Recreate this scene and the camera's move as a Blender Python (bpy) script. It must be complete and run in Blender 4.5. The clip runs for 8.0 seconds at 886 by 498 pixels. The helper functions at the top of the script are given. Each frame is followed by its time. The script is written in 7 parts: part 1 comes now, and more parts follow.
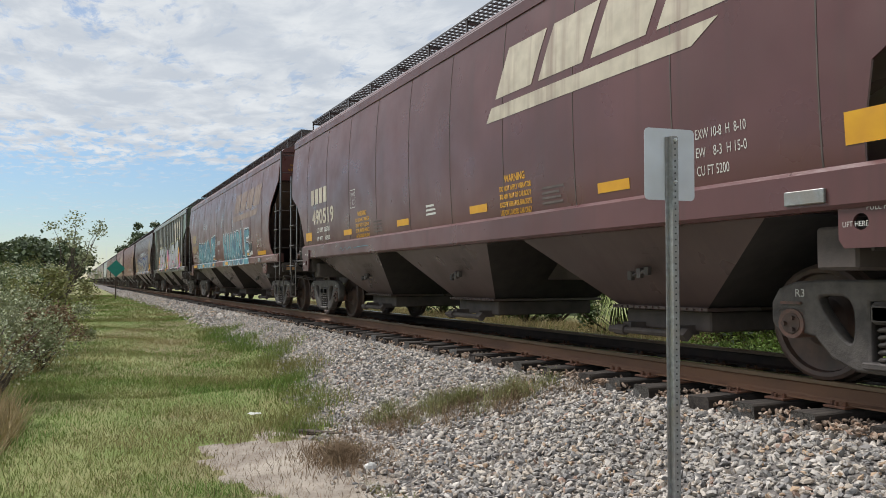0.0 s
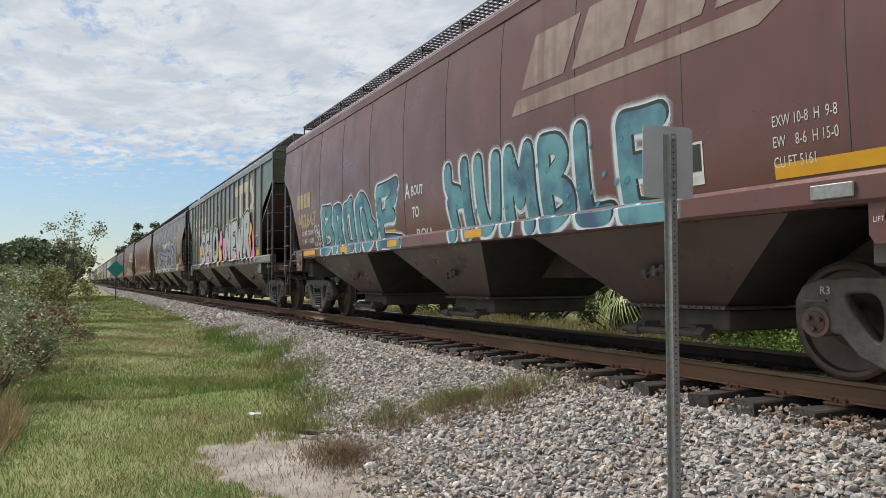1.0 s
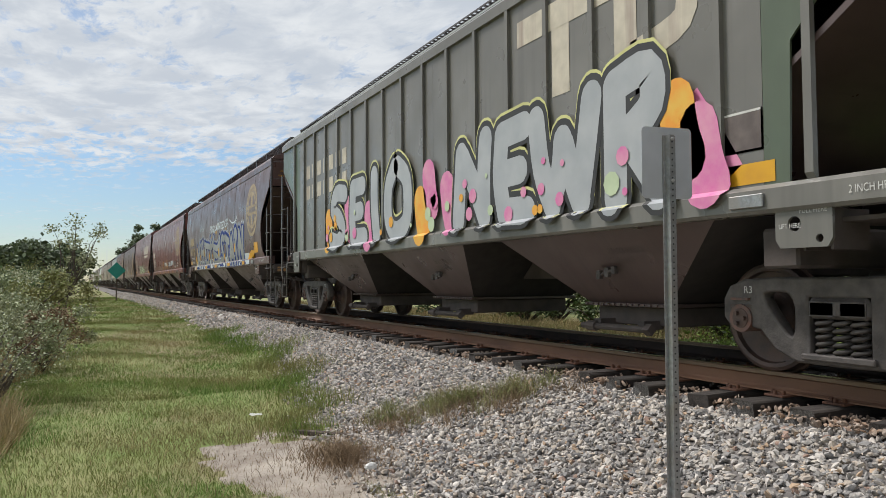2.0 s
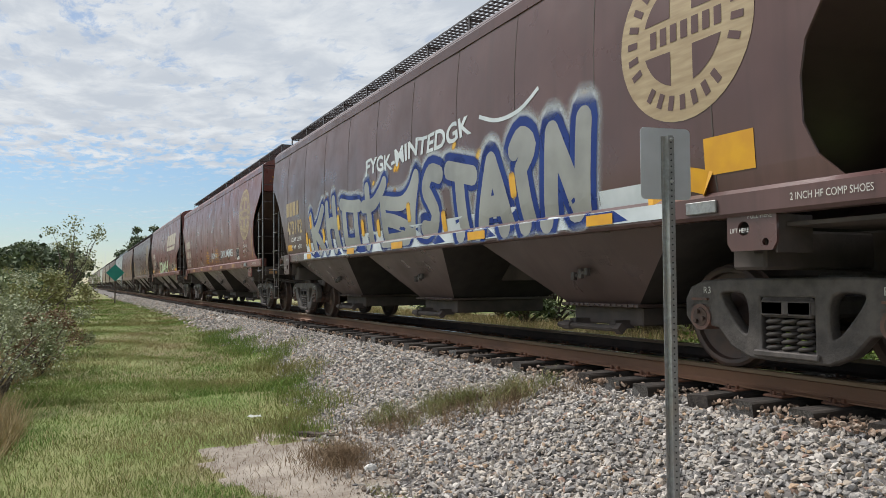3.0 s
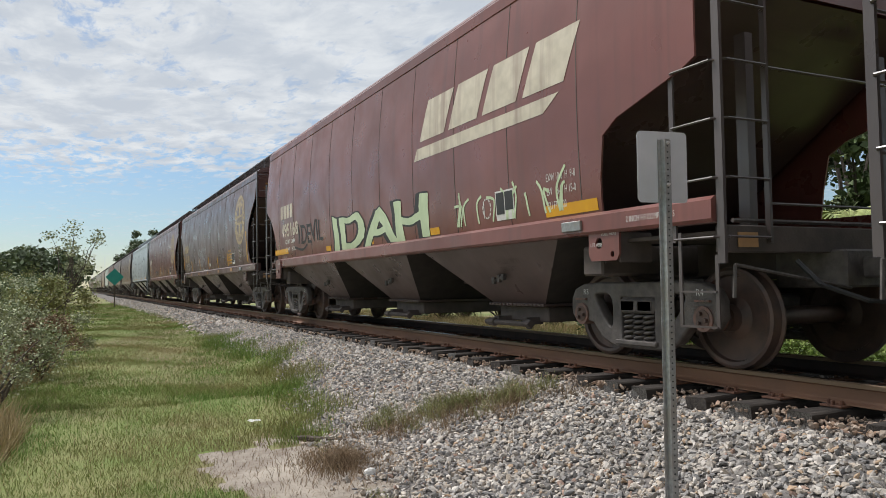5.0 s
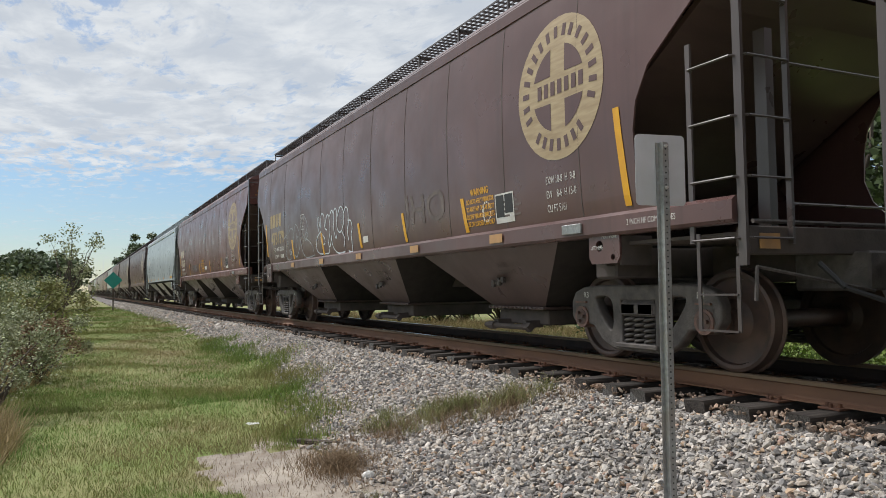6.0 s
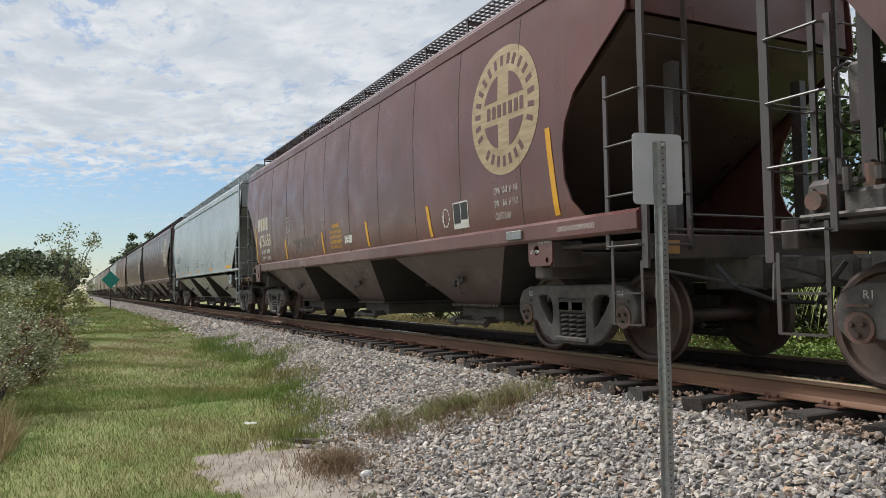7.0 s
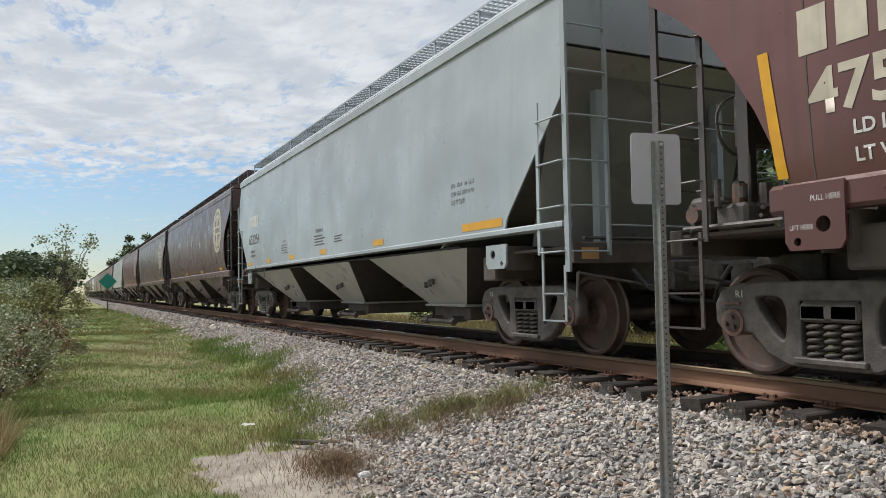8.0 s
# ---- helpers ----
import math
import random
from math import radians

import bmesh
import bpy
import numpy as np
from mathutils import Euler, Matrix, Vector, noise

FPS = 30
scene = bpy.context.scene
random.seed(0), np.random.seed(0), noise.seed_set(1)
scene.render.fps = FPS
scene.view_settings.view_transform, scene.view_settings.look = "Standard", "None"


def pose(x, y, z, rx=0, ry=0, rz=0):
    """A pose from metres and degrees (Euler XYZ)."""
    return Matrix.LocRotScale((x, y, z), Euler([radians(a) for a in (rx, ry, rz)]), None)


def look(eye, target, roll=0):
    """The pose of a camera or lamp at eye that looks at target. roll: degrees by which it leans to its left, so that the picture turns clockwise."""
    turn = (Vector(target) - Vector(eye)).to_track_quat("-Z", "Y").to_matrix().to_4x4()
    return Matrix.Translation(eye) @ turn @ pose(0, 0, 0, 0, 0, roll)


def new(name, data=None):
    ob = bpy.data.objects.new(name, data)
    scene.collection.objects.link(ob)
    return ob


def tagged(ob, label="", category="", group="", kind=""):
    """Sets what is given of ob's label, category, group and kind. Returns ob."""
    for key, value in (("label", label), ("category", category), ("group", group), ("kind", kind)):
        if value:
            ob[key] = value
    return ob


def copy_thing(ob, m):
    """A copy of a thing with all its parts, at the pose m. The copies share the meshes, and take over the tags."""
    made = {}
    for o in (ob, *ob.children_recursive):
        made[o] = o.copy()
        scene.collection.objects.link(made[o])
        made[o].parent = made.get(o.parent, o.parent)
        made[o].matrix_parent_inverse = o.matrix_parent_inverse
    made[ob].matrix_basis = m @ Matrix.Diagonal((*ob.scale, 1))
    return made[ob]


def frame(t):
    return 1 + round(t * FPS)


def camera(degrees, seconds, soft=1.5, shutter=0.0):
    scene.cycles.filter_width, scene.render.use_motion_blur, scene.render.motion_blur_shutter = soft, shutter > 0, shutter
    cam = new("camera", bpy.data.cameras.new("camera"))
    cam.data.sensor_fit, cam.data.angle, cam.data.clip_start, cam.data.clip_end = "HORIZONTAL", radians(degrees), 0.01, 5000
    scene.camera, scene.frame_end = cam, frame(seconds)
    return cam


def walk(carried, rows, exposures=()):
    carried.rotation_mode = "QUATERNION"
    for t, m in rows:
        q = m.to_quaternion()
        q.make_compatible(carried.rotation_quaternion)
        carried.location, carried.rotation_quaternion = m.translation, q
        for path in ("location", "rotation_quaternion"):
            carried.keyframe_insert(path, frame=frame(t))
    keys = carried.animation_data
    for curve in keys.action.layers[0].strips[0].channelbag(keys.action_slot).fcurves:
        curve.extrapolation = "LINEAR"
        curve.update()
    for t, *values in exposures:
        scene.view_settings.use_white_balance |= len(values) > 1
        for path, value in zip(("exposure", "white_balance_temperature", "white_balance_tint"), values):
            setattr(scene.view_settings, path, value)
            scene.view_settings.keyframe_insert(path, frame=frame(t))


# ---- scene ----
cam = camera(61.0, 8.0, soft=0.5)
PATH = [
    (0, (-5.431, 0.089, 0.788), (-4.558, 1.886, 0.872), -0.0),
    (0.5, (-5.431, 0.086, 0.785), (-4.556, 1.883, 0.868), -0.1),
    (1, (-5.42, 0.091, 0.789), (-4.547, 1.888, 0.87), -0.3),
    (1.5, (-5.422, 0.075, 0.792), (-4.55, 1.874, 0.873), -0.4),
    (3, (-5.43, 0.071, 0.784), (-4.555, 1.867, 0.872), -0.5),
    (3.5, (-5.428, 0.069, 0.788), (-4.553, 1.865, 0.876), -0.6),
    (4, (-5.429, 0.057, 0.79), (-4.554, 1.853, 0.879), -0.6),
    (4.5, (-5.423, 0.059, 0.798), (-4.548, 1.855, 0.887), -0.8),
    (6, (-5.425, 0.049, 0.792), (-4.546, 1.843, 0.895), -0.8),
    (6.5, (-5.421, 0.054, 0.796), (-4.539, 1.846, 0.897), -0.9),
    (7, (-5.421, 0.051, 0.794), (-4.537, 1.842, 0.894), -0.9),
    (7.5, (-5.427, 0.054, 0.792), (-4.54, 1.844, 0.892), -1.0),
    (8, (-5.424, 0.059, 0.788), (-4.534, 1.847, 0.891), -1.0),
]
walk(cam, [(t, look(eye, target, roll)) for t, eye, target, roll in PATH])

# ---- world and sun ----
SUN_EL, SUN_AZ = 54.0, 321.0          # degrees; azimuth clockwise from +y
world = bpy.data.worlds.new("sky")
scene.world = world
world.use_nodes = True
wn, wl = world.node_tree.nodes, world.node_tree.links
wn.clear()
w_out = wn.new("ShaderNodeOutputWorld")
bg = wn.new("ShaderNodeBackground")
bg.inputs["Strength"].default_value = 1.0
sky = wn.new("ShaderNodeTexSky")
sky.sky_type = "NISHITA"
sky.sun_disc = False
sky.sun_elevation, sky.sun_rotation = radians(SUN_EL), radians(SUN_AZ)
sky.air_density, sky.dust_density, sky.ozone_density = 1.0, 0.05, 3.0
scale_sky = wn.new("ShaderNodeVectorMath")
scale_sky.operation = "SCALE"
scale_sky.inputs["Scale"].default_value = 0.086
wl.new(sky.outputs[0], scale_sky.inputs[0])
tc = wn.new("ShaderNodeTexCoord")
sep = wn.new("ShaderNodeSeparateXYZ")
wl.new(tc.outputs["Generated"], sep.inputs[0])
up = wn.new("ShaderNodeMath")
up.operation = "MAXIMUM"
up.inputs[1].default_value = 0.04
wl.new(sep.outputs["Z"], up.inputs[0])
inv = wn.new("ShaderNodeMath")
inv.operation = "DIVIDE"
inv.inputs[0].default_value = 1.0
wl.new(up.outputs[0], inv.inputs[1])
flat = wn.new("ShaderNodeVectorMath")
flat.operation = "SCALE"
wl.new(tc.outputs["Generated"], flat.inputs[0])
wl.new(inv.outputs[0], flat.inputs["Scale"])


def cloud_noise(scale, detail, rough, lo, hi, stretch):
    m = wn.new("ShaderNodeMapping")
    m.inputs["Scale"].default_value = stretch
    m.inputs["Rotation"].default_value = (0, 0, radians(25))
    wl.new(flat.outputs[0], m.inputs[0])
    n = wn.new("ShaderNodeTexNoise")
    n.inputs["Scale"].default_value, n.inputs["Detail"].default_value, n.inputs["Roughness"].default_value = scale, detail, rough
    n.inputs["Distortion"].default_value = 0.35
    wl.new(m.outputs[0], n.inputs["Vector"])
    r = wn.new("ShaderNodeMapRange")
    r.interpolation_type = "SMOOTHSTEP"
    r.inputs[1].default_value, r.inputs[2].default_value = lo, hi
    wl.new(n.outputs["Fac"], r.inputs[0])
    return r.outputs[0]


puffs = cloud_noise(6.5, 8, 0.66, 0.34, 0.62, (1.25, 0.55, 0.0))
banks = cloud_noise(0.75, 4, 0.5, 0.30, 0.62, (1.0, 0.8, 0.0))
height = wn.new("ShaderNodeMapRange")
height.interpolation_type = "SMOOTHSTEP"
height.inputs[1].default_value, height.inputs[2].default_value = 0.10, 0.225
wl.new(sep.outputs["Z"], height.inputs[0])


def wmath(op, a, b):
    n = wn.new("ShaderNodeMath")
    n.operation = op
    for i, v in enumerate((a, b)):
        if isinstance(v, (int, float)):
            n.inputs[i].default_value = v
        else:
            wl.new(v, n.inputs[i])
    return n.outputs[0]


# high broken cloud: a nearly closed sheet overhead that opens into puffs and then clear blue low down
thick = wmath("ADD", wmath("ADD", wmath("MULTIPLY", puffs, 0.34), wmath("MULTIPLY", height.outputs[0], 0.46)), wmath("MULTIPLY", banks, 0.20))
closing = wn.new("ShaderNodeMapRange")
closing.interpolation_type = "SMOOTHSTEP"
closing.inputs[1].default_value, closing.inputs[2].default_value = 0.36, 0.74
wl.new(thick, closing.inputs[0])
cover = closing.outputs[0]
haze = wn.new("ShaderNodeMapRange")
haze.inputs[1].default_value, haze.inputs[2].default_value = 0.0, 0.16
haze.inputs[3].default_value, haze.inputs[4].default_value = 0.70, 0.97
wl.new(sep.outputs["Z"], haze.inputs[0])
low_sky = wn.new("ShaderNodeVectorMath")
low_sky.operation = "SCALE"
wl.new(scale_sky.outputs[0], low_sky.inputs[0])
wl.new(haze.outputs[0], low_sky.inputs["Scale"])
shade = cloud_noise(3.2, 6, 0.6, 0.35, 0.7, (1.0, 0.7, 0.0))
cloud_col = wn.new("ShaderNodeMix")
cloud_col.data_type = "RGBA"
cloud_col.inputs[6].default_value = (0.43, 0.468, 0.52, 1)
cloud_col.inputs[7].default_value = (0.585, 0.61, 0.635, 1)
wl.new(shade, cloud_col.inputs[0])
mix = wn.new("ShaderNodeMix")
mix.data_type = "RGBA"
wl.new(cover, mix.inputs[0])
wl.new(low_sky.outputs[0], mix.inputs[6])
wl.new(cloud_col.outputs[2], mix.inputs[7])
wl.new(mix.outputs[2], bg.inputs["Color"])
wl.new(bg.outputs[0], w_out.inputs[0])

sun_data = bpy.data.lights.new("sun", "SUN")
sun_data.energy, sun_data.angle, sun_data.color = 3.1, radians(14), (1.0, 0.975, 0.95)
sun_dir = Vector((math.sin(radians(SUN_AZ)) * math.cos(radians(SUN_EL)), math.cos(radians(SUN_AZ)) * math.cos(radians(SUN_EL)), math.sin(radians(SUN_EL))))
sun = new("sun", sun_data)
sun.matrix_world = look(sun_dir * 60, (0, 0, 0))
scene.view_settings.exposure = 0.40

# ---- materials ----


def material(name, colour, second=None, rough=0.7, metal=0.0, scale=3.0, detail=6.0, lo=0.35, hi=0.65, bump=0.0, bump_scale=40.0,
             island=0.0, random_ob=0.0, stretch=(1, 1, 1), third=None, third_scale=0.6, rough_var=0.0, spec=0.5, streak=None):
    """Principled material: two colours by noise, a third in larger patches, grain relief, and variation by piece."""
    m = bpy.data.materials.new(name)
    m.use_nodes = True
    n, l = m.node_tree.nodes, m.node_tree.links
    p = n["Principled BSDF"]
    p.inputs["Roughness"].default_value, p.inputs["Metallic"].default_value = rough, metal
    p.inputs["Specular IOR Level"].default_value = spec
    co = n.new("ShaderNodeTexCoord")
    mp = n.new("ShaderNodeMapping")
    mp.inputs["Scale"].default_value = stretch
    l.new(co.outputs["Object"], mp.inputs[0])

    def noise_fac(sc, det, a, b, vec):
        t = n.new("ShaderNodeTexNoise")
        t.inputs["Scale"].default_value, t.inputs["Detail"].default_value = sc, det
        l.new(vec, t.inputs["Vector"])
        r = n.new("ShaderNodeMapRange")
        r.inputs[1].default_value, r.inputs[2].default_value = a, b
        l.new(t.outputs["Fac"], r.inputs[0])
        return r.outputs[0]

    def mixer(fac, a, b, blend="MIX"):
        x = n.new("ShaderNodeMix")
        x.data_type, x.blend_type = "RGBA", blend
        for sock, v in ((0, fac), (6, a), (7, b)):
            if isinstance(v, (int, float)):
                x.inputs[sock].default_value = v
            elif isinstance(v, tuple):
                x.inputs[sock].default_value = (*v, 1)
            else:
                l.new(v, x.inputs[sock])
        return x.outputs[2]

    out = mixer(noise_fac(scale, detail, lo, hi, mp.outputs[0]), colour, second or tuple(c * 0.75 for c in colour))
    if third:
        out = mixer(noise_fac(third_scale, 5, 0.45, 0.65, mp.outputs[0]), out, third)
    if streak:
        sm = n.new("ShaderNodeMapping")
        sm.inputs["Scale"].default_value = (1, 5.0, 0.25)
        l.new(co.outputs["Object"], sm.inputs[0])
        sf = noise_fac(1.6, 6, 0.5, 0.8, sm.outputs[0])
        out = mixer(sf, out, streak)
    if island or random_ob:
        rnd = n.new("ShaderNodeNewGeometry").outputs["Random Per Island"] if island else n.new("ShaderNodeObjectInfo").outputs["Random"]
        k = island or random_ob
        r = n.new("ShaderNodeMapRange")
        r.inputs[3].default_value, r.inputs[4].default_value = 1 - k, 1 + k
        l.new(rnd, r.inputs[0])
        hsv = n.new("ShaderNodeHueSaturation")
        l.new(r.outputs[0], hsv.inputs["Value"])
        l.new(out, hsv.inputs["Color"])
        out = hsv.outputs[0]
    l.new(out, p.inputs["Base Color"])
    if rough_var:
        rr = n.new("ShaderNodeMapRange")
        rr.inputs[3].default_value, rr.inputs[4].default_value = rough - rough_var, min(1.0, rough + rough_var)
        l.new(noise_fac(scale * 1.7, 4, 0.3, 0.7, mp.outputs[0]), rr.inputs[0])
        l.new(rr.outputs[0], p.inputs["Roughness"])
    if bump:
        t = n.new("ShaderNodeTexNoise")
        t.inputs["Scale"].default_value, t.inputs["Detail"].default_value = bump_scale, 5
        l.new(mp.outputs[0], t.inputs["Vector"])
        b = n.new("ShaderNodeBump")
        b.inputs["Strength"].default_value, b.inputs["Distance"].default_value = bump, 0.02
        l.new(t.outputs["Fac"], b.inputs["Height"])
        l.new(b.outputs[0], p.inputs["Normal"])
    return m


def coat(name, c, dirt=(0.05, 0.035, 0.03)):
    """Weathered freight-car paint: base tone, faded patches, grime streaks that run down."""
    c = tuple(v * 0.98 for v in c) if c[0] < 0.2 else c
    fade = tuple(min(1, v * 1.22 + 0.008) for v in c)
    dark = tuple(0.66 * v + 0.34 * d for v, d in zip(c, dirt))
    return material(name, c, fade, rough=0.34, scale=1.1, third=tuple(v * 0.84 for v in c), third_scale=0.45, rough_var=0.1, bump=0.05, bump_scale=6, streak=dark, spec=0.65)


M = {}
M["brown"] = coat("mineral_brown_paint", (0.115, 0.042, 0.036))
M["brown_dark"] = coat("dark_mineral_brown_paint", (0.088, 0.042, 0.038))
M["brown_red"] = coat("oxide_red_paint", (0.150, 0.047, 0.038))
M["brown_grey"] = coat("faded_grey_brown_paint", (0.105, 0.066, 0.058))
M["green"] = coat("weathered_green_paint", (0.085, 0.108, 0.068), (0.075, 0.065, 0.05))
M["green_grimy"] = coat("grimy_olive_paint", (0.150, 0.141, 0.124), (0.075, 0.066, 0.058))
# ladders and fittings: the shade at the car ends is put into this dark colour
M["fixture"] = coat("shaded_ladder_paint", (0.066, 0.052, 0.050))
M["grey"] = coat("light_grey_paint", (0.30, 0.33, 0.345), (0.27, 0.29, 0.295))
M["brown_plum"] = coat("plum_brown_paint", (0.098, 0.034, 0.034))
# brown darkened by soot and also by shade put into the colour
M["low_brown"] = coat("shaded_sooty_hopper_paint", (0.088, 0.056, 0.051), (0.045, 0.035, 0.032))
M["low_grey"] = coat("dusty_grey_hopper_paint", (0.36, 0.35, 0.325), (0.20, 0.19, 0.175))
M["grey_far"] = coat("pale_grey_green_paint", (0.34, 0.37, 0.36), (0.2, 0.2, 0.19))
M["under"] = material("sooty_underframe", (0.068, 0.056, 0.052), (0.105, 0.083, 0.074), rough=0.8, scale=4, bump=0.15, bump_scale=30)
# near-black that puts the shade between the hopper bays into the colour
M["soot"] = material("near_black_bay_shade", (0.034, 0.029, 0.028), (0.048, 0.041, 0.038), rough=0.9, scale=5)
M["iron"] = material("grimy_cast_iron", (0.078, 0.068, 0.064), (0.135, 0.118, 0.108), rough=0.62, scale=9, bump=0.25, bump_scale=45, metal=0.25)
M["wheel"] = material("rusty_wheel_face", (0.075, 0.054, 0.048), (0.125, 0.078, 0.062), rough=0.5, scale=6, bump=0.1, metal=0.3)
M["tread"] = material("polished_wheel_tread", (0.72, 0.72, 0.73), (0.6, 0.6, 0.6), rough=0.32, metal=0.7, scale=12)
M["cap"] = material("rusty_bearing_cap", (0.19, 0.095, 0.072), (0.11, 0.078, 0.066), rough=0.6, scale=14, bump=0.2)
M["cream"] = material("cream_lettering_paint", (0.56, 0.50, 0.40), (0.44, 0.39, 0.31), rough=0.55, scale=5, streak=(0.30, 0.23, 0.19))
M["ghost"] = material("worn_off_cream_paint", (0.29, 0.215, 0.18), (0.21, 0.145, 0.12), rough=0.55, scale=5, streak=(0.16, 0.09, 0.075))
M["gold"] = material("faded_gold_lettering_paint", (0.42, 0.32, 0.17), (0.34, 0.25, 0.13), rough=0.55, scale=7, streak=(0.2, 0.14, 0.09))
M["white"] = material("white_stencil_paint", (0.62, 0.61, 0.58), (0.5, 0.48, 0.45), rough=0.6, scale=6)
M["faint"] = material("dusty_stencil_paint", (0.15, 0.12, 0.11), (0.09, 0.07, 0.065), rough=0.7, scale=6)
M["yellow"] = material("yellow_reflective_tape", (0.66, 0.34, 0.015), (0.58, 0.28, 0.02), rough=0.4, scale=5)
M["tape_old"] = material("soiled_orange_tape", (0.45, 0.25, 0.10), (0.34, 0.2, 0.1), rough=0.5, scale=6)
M["black"] = material("black_paint", (0.02, 0.02, 0.022), (0.03, 0.03, 0.03), rough=0.6)
M["teal"] = material("teal_spray_paint", (0.075, 0.20, 0.25), (0.12, 0.29, 0.32), rough=0.5, scale=3.5, third=(0.04, 0.085, 0.15), third_scale=2.2)
M["ice"] = material("pale_spray_paint", (0.60, 0.64, 0.66), (0.48, 0.53, 0.55), rough=0.5, scale=3)
M["silver_pale"] = material("pale_silver_spray_paint", (0.40, 0.41, 0.42), (0.33, 0.345, 0.36), rough=0.45, scale=2.5)
M["silver"] = material("silver_spray_paint", (0.30, 0.30, 0.28), (0.22, 0.22, 0.21), rough=0.42, scale=2.5, third=(0.36, 0.36, 0.34), metal=0.2)
M["blue"] = material("deep_blue_spray_paint", (0.010, 0.030, 0.165), (0.014, 0.042, 0.20), rough=0.65, scale=3, spec=0.25)
M["orange"] = material("orange_spray_paint", (0.75, 0.30, 0.03), (0.72, 0.42, 0.06), rough=0.5, scale=6)
M["pink"] = material("pink_spray_paint", (0.62, 0.16, 0.36), (0.66, 0.28, 0.40), rough=0.5, scale=6)
M["lime"] = material("pale_green_spray_paint", (0.50, 0.58, 0.38), (0.42, 0.50, 0.32), rough=0.5, scale=4)


def mist(name, colour, second):
    """Spray paint that thins out at the edge of each line: its cover is the 'paint' value of the mesh, broken up by fine speckle."""
    m = material(name, colour, second, rough=0.7, scale=3, spec=0.25)
    n, l = m.node_tree.nodes, m.node_tree.links
    p = n["Principled BSDF"]
    a = n.new("ShaderNodeAttribute")
    a.attribute_name = "paint"
    t = n.new("ShaderNodeTexNoise")
    t.inputs["Scale"].default_value, t.inputs["Detail"].default_value = 38, 4
    l.new(n["Texture Coordinate"].outputs["Object"], t.inputs["Vector"])
    r = n.new("ShaderNodeMath")
    r.operation = "MULTIPLY_ADD"
    r.inputs[1].default_value, r.inputs[2].default_value = 0.7, -0.35
    l.new(t.outputs["Fac"], r.inputs[0])
    q = n.new("ShaderNodeMath")
    q.operation = "MULTIPLY_ADD"
    q.use_clamp = True
    q.inputs[1].default_value = 1.2
    l.new(a.outputs["Fac"], q.inputs[0])
    l.new(r.outputs[0], q.inputs[2])
    w = n.new("ShaderNodeMath")
    w.operation = "MULTIPLY"
    l.new(q.outputs[0], w.inputs[0])
    l.new(a.outputs["Fac"], w.inputs[1])
    l.new(w.outputs[0], p.inputs["Alpha"])
    return m


M["mist_ice"] = mist("pale_spray_mist", (0.58, 0.62, 0.65), (0.48, 0.53, 0.56))
M["mist_faded"] = mist("faded_grey_spray_mist", (0.36, 0.37, 0.385), (0.26, 0.27, 0.28))
M["mist_blue"] = mist("deep_blue_spray_mist", (0.010, 0.030, 0.165), (0.014, 0.042, 0.20))
M["mist_teal"] = mist("light_teal_spray_mist", (0.10, 0.27, 0.36), (0.085, 0.22, 0.30))
M["mist_lime"] = mist("dull_green_spray_mist", (0.16, 0.23, 0.14), (0.12, 0.2, 0.13))
M["mist_gold"] = mist("golden_spray_mist", (0.62, 0.40, 0.08), (0.66, 0.34, 0.04))
M["pale_yellow"] = material("pale_yellow_spray_paint", (0.62, 0.60, 0.25), (0.5, 0.48, 0.2), rough=0.5, scale=4)
M["seal_gold"] = material("worn_gold_emblem", (0.40, 0.31, 0.19), (0.30, 0.22, 0.13), rough=0.55, scale=3, stretch=(1, 1, 7))
M["rail"] = material("rusty_rail_web", (0.215, 0.112, 0.066), (0.15, 0.082, 0.053), rough=0.75, scale=4, bump=0.15, stretch=(1, 0.25, 1))
M["rail_top"] = material("burnished_rail_head", (0.24, 0.17, 0.115), (0.17, 0.11, 0.075), rough=0.45, metal=0.6, scale=3, stretch=(1, 0.2, 1))
M["rail_shine"] = material("polished_running_band", (0.72, 0.71, 0.70), (0.62, 0.61, 0.60), rough=0.22, metal=1.0, scale=3)
M["tie"] = material("creosoted_timber", (0.020, 0.016, 0.014), (0.052, 0.042, 0.035), rough=0.9, scale=9, bump=0.6, bump_scale=20, stretch=(0.25, 3, 3), random_ob=0.3)
M["tie_end"] = material("nail_plate_on_tie_end", (0.16, 0.15, 0.14), (0.06, 0.055, 0.05), rough=0.5, metal=0.5, scale=90, detail=0)
M["plate"] = material("rusted_tie_plate", (0.16, 0.068, 0.037), (0.10, 0.05, 0.034), rough=0.85, scale=12, bump=0.3)
M["stone"] = material("ballast_stone", (0.46, 0.425, 0.385), (0.32, 0.30, 0.285), rough=0.9, scale=22, bump=0.3, bump_scale=60)


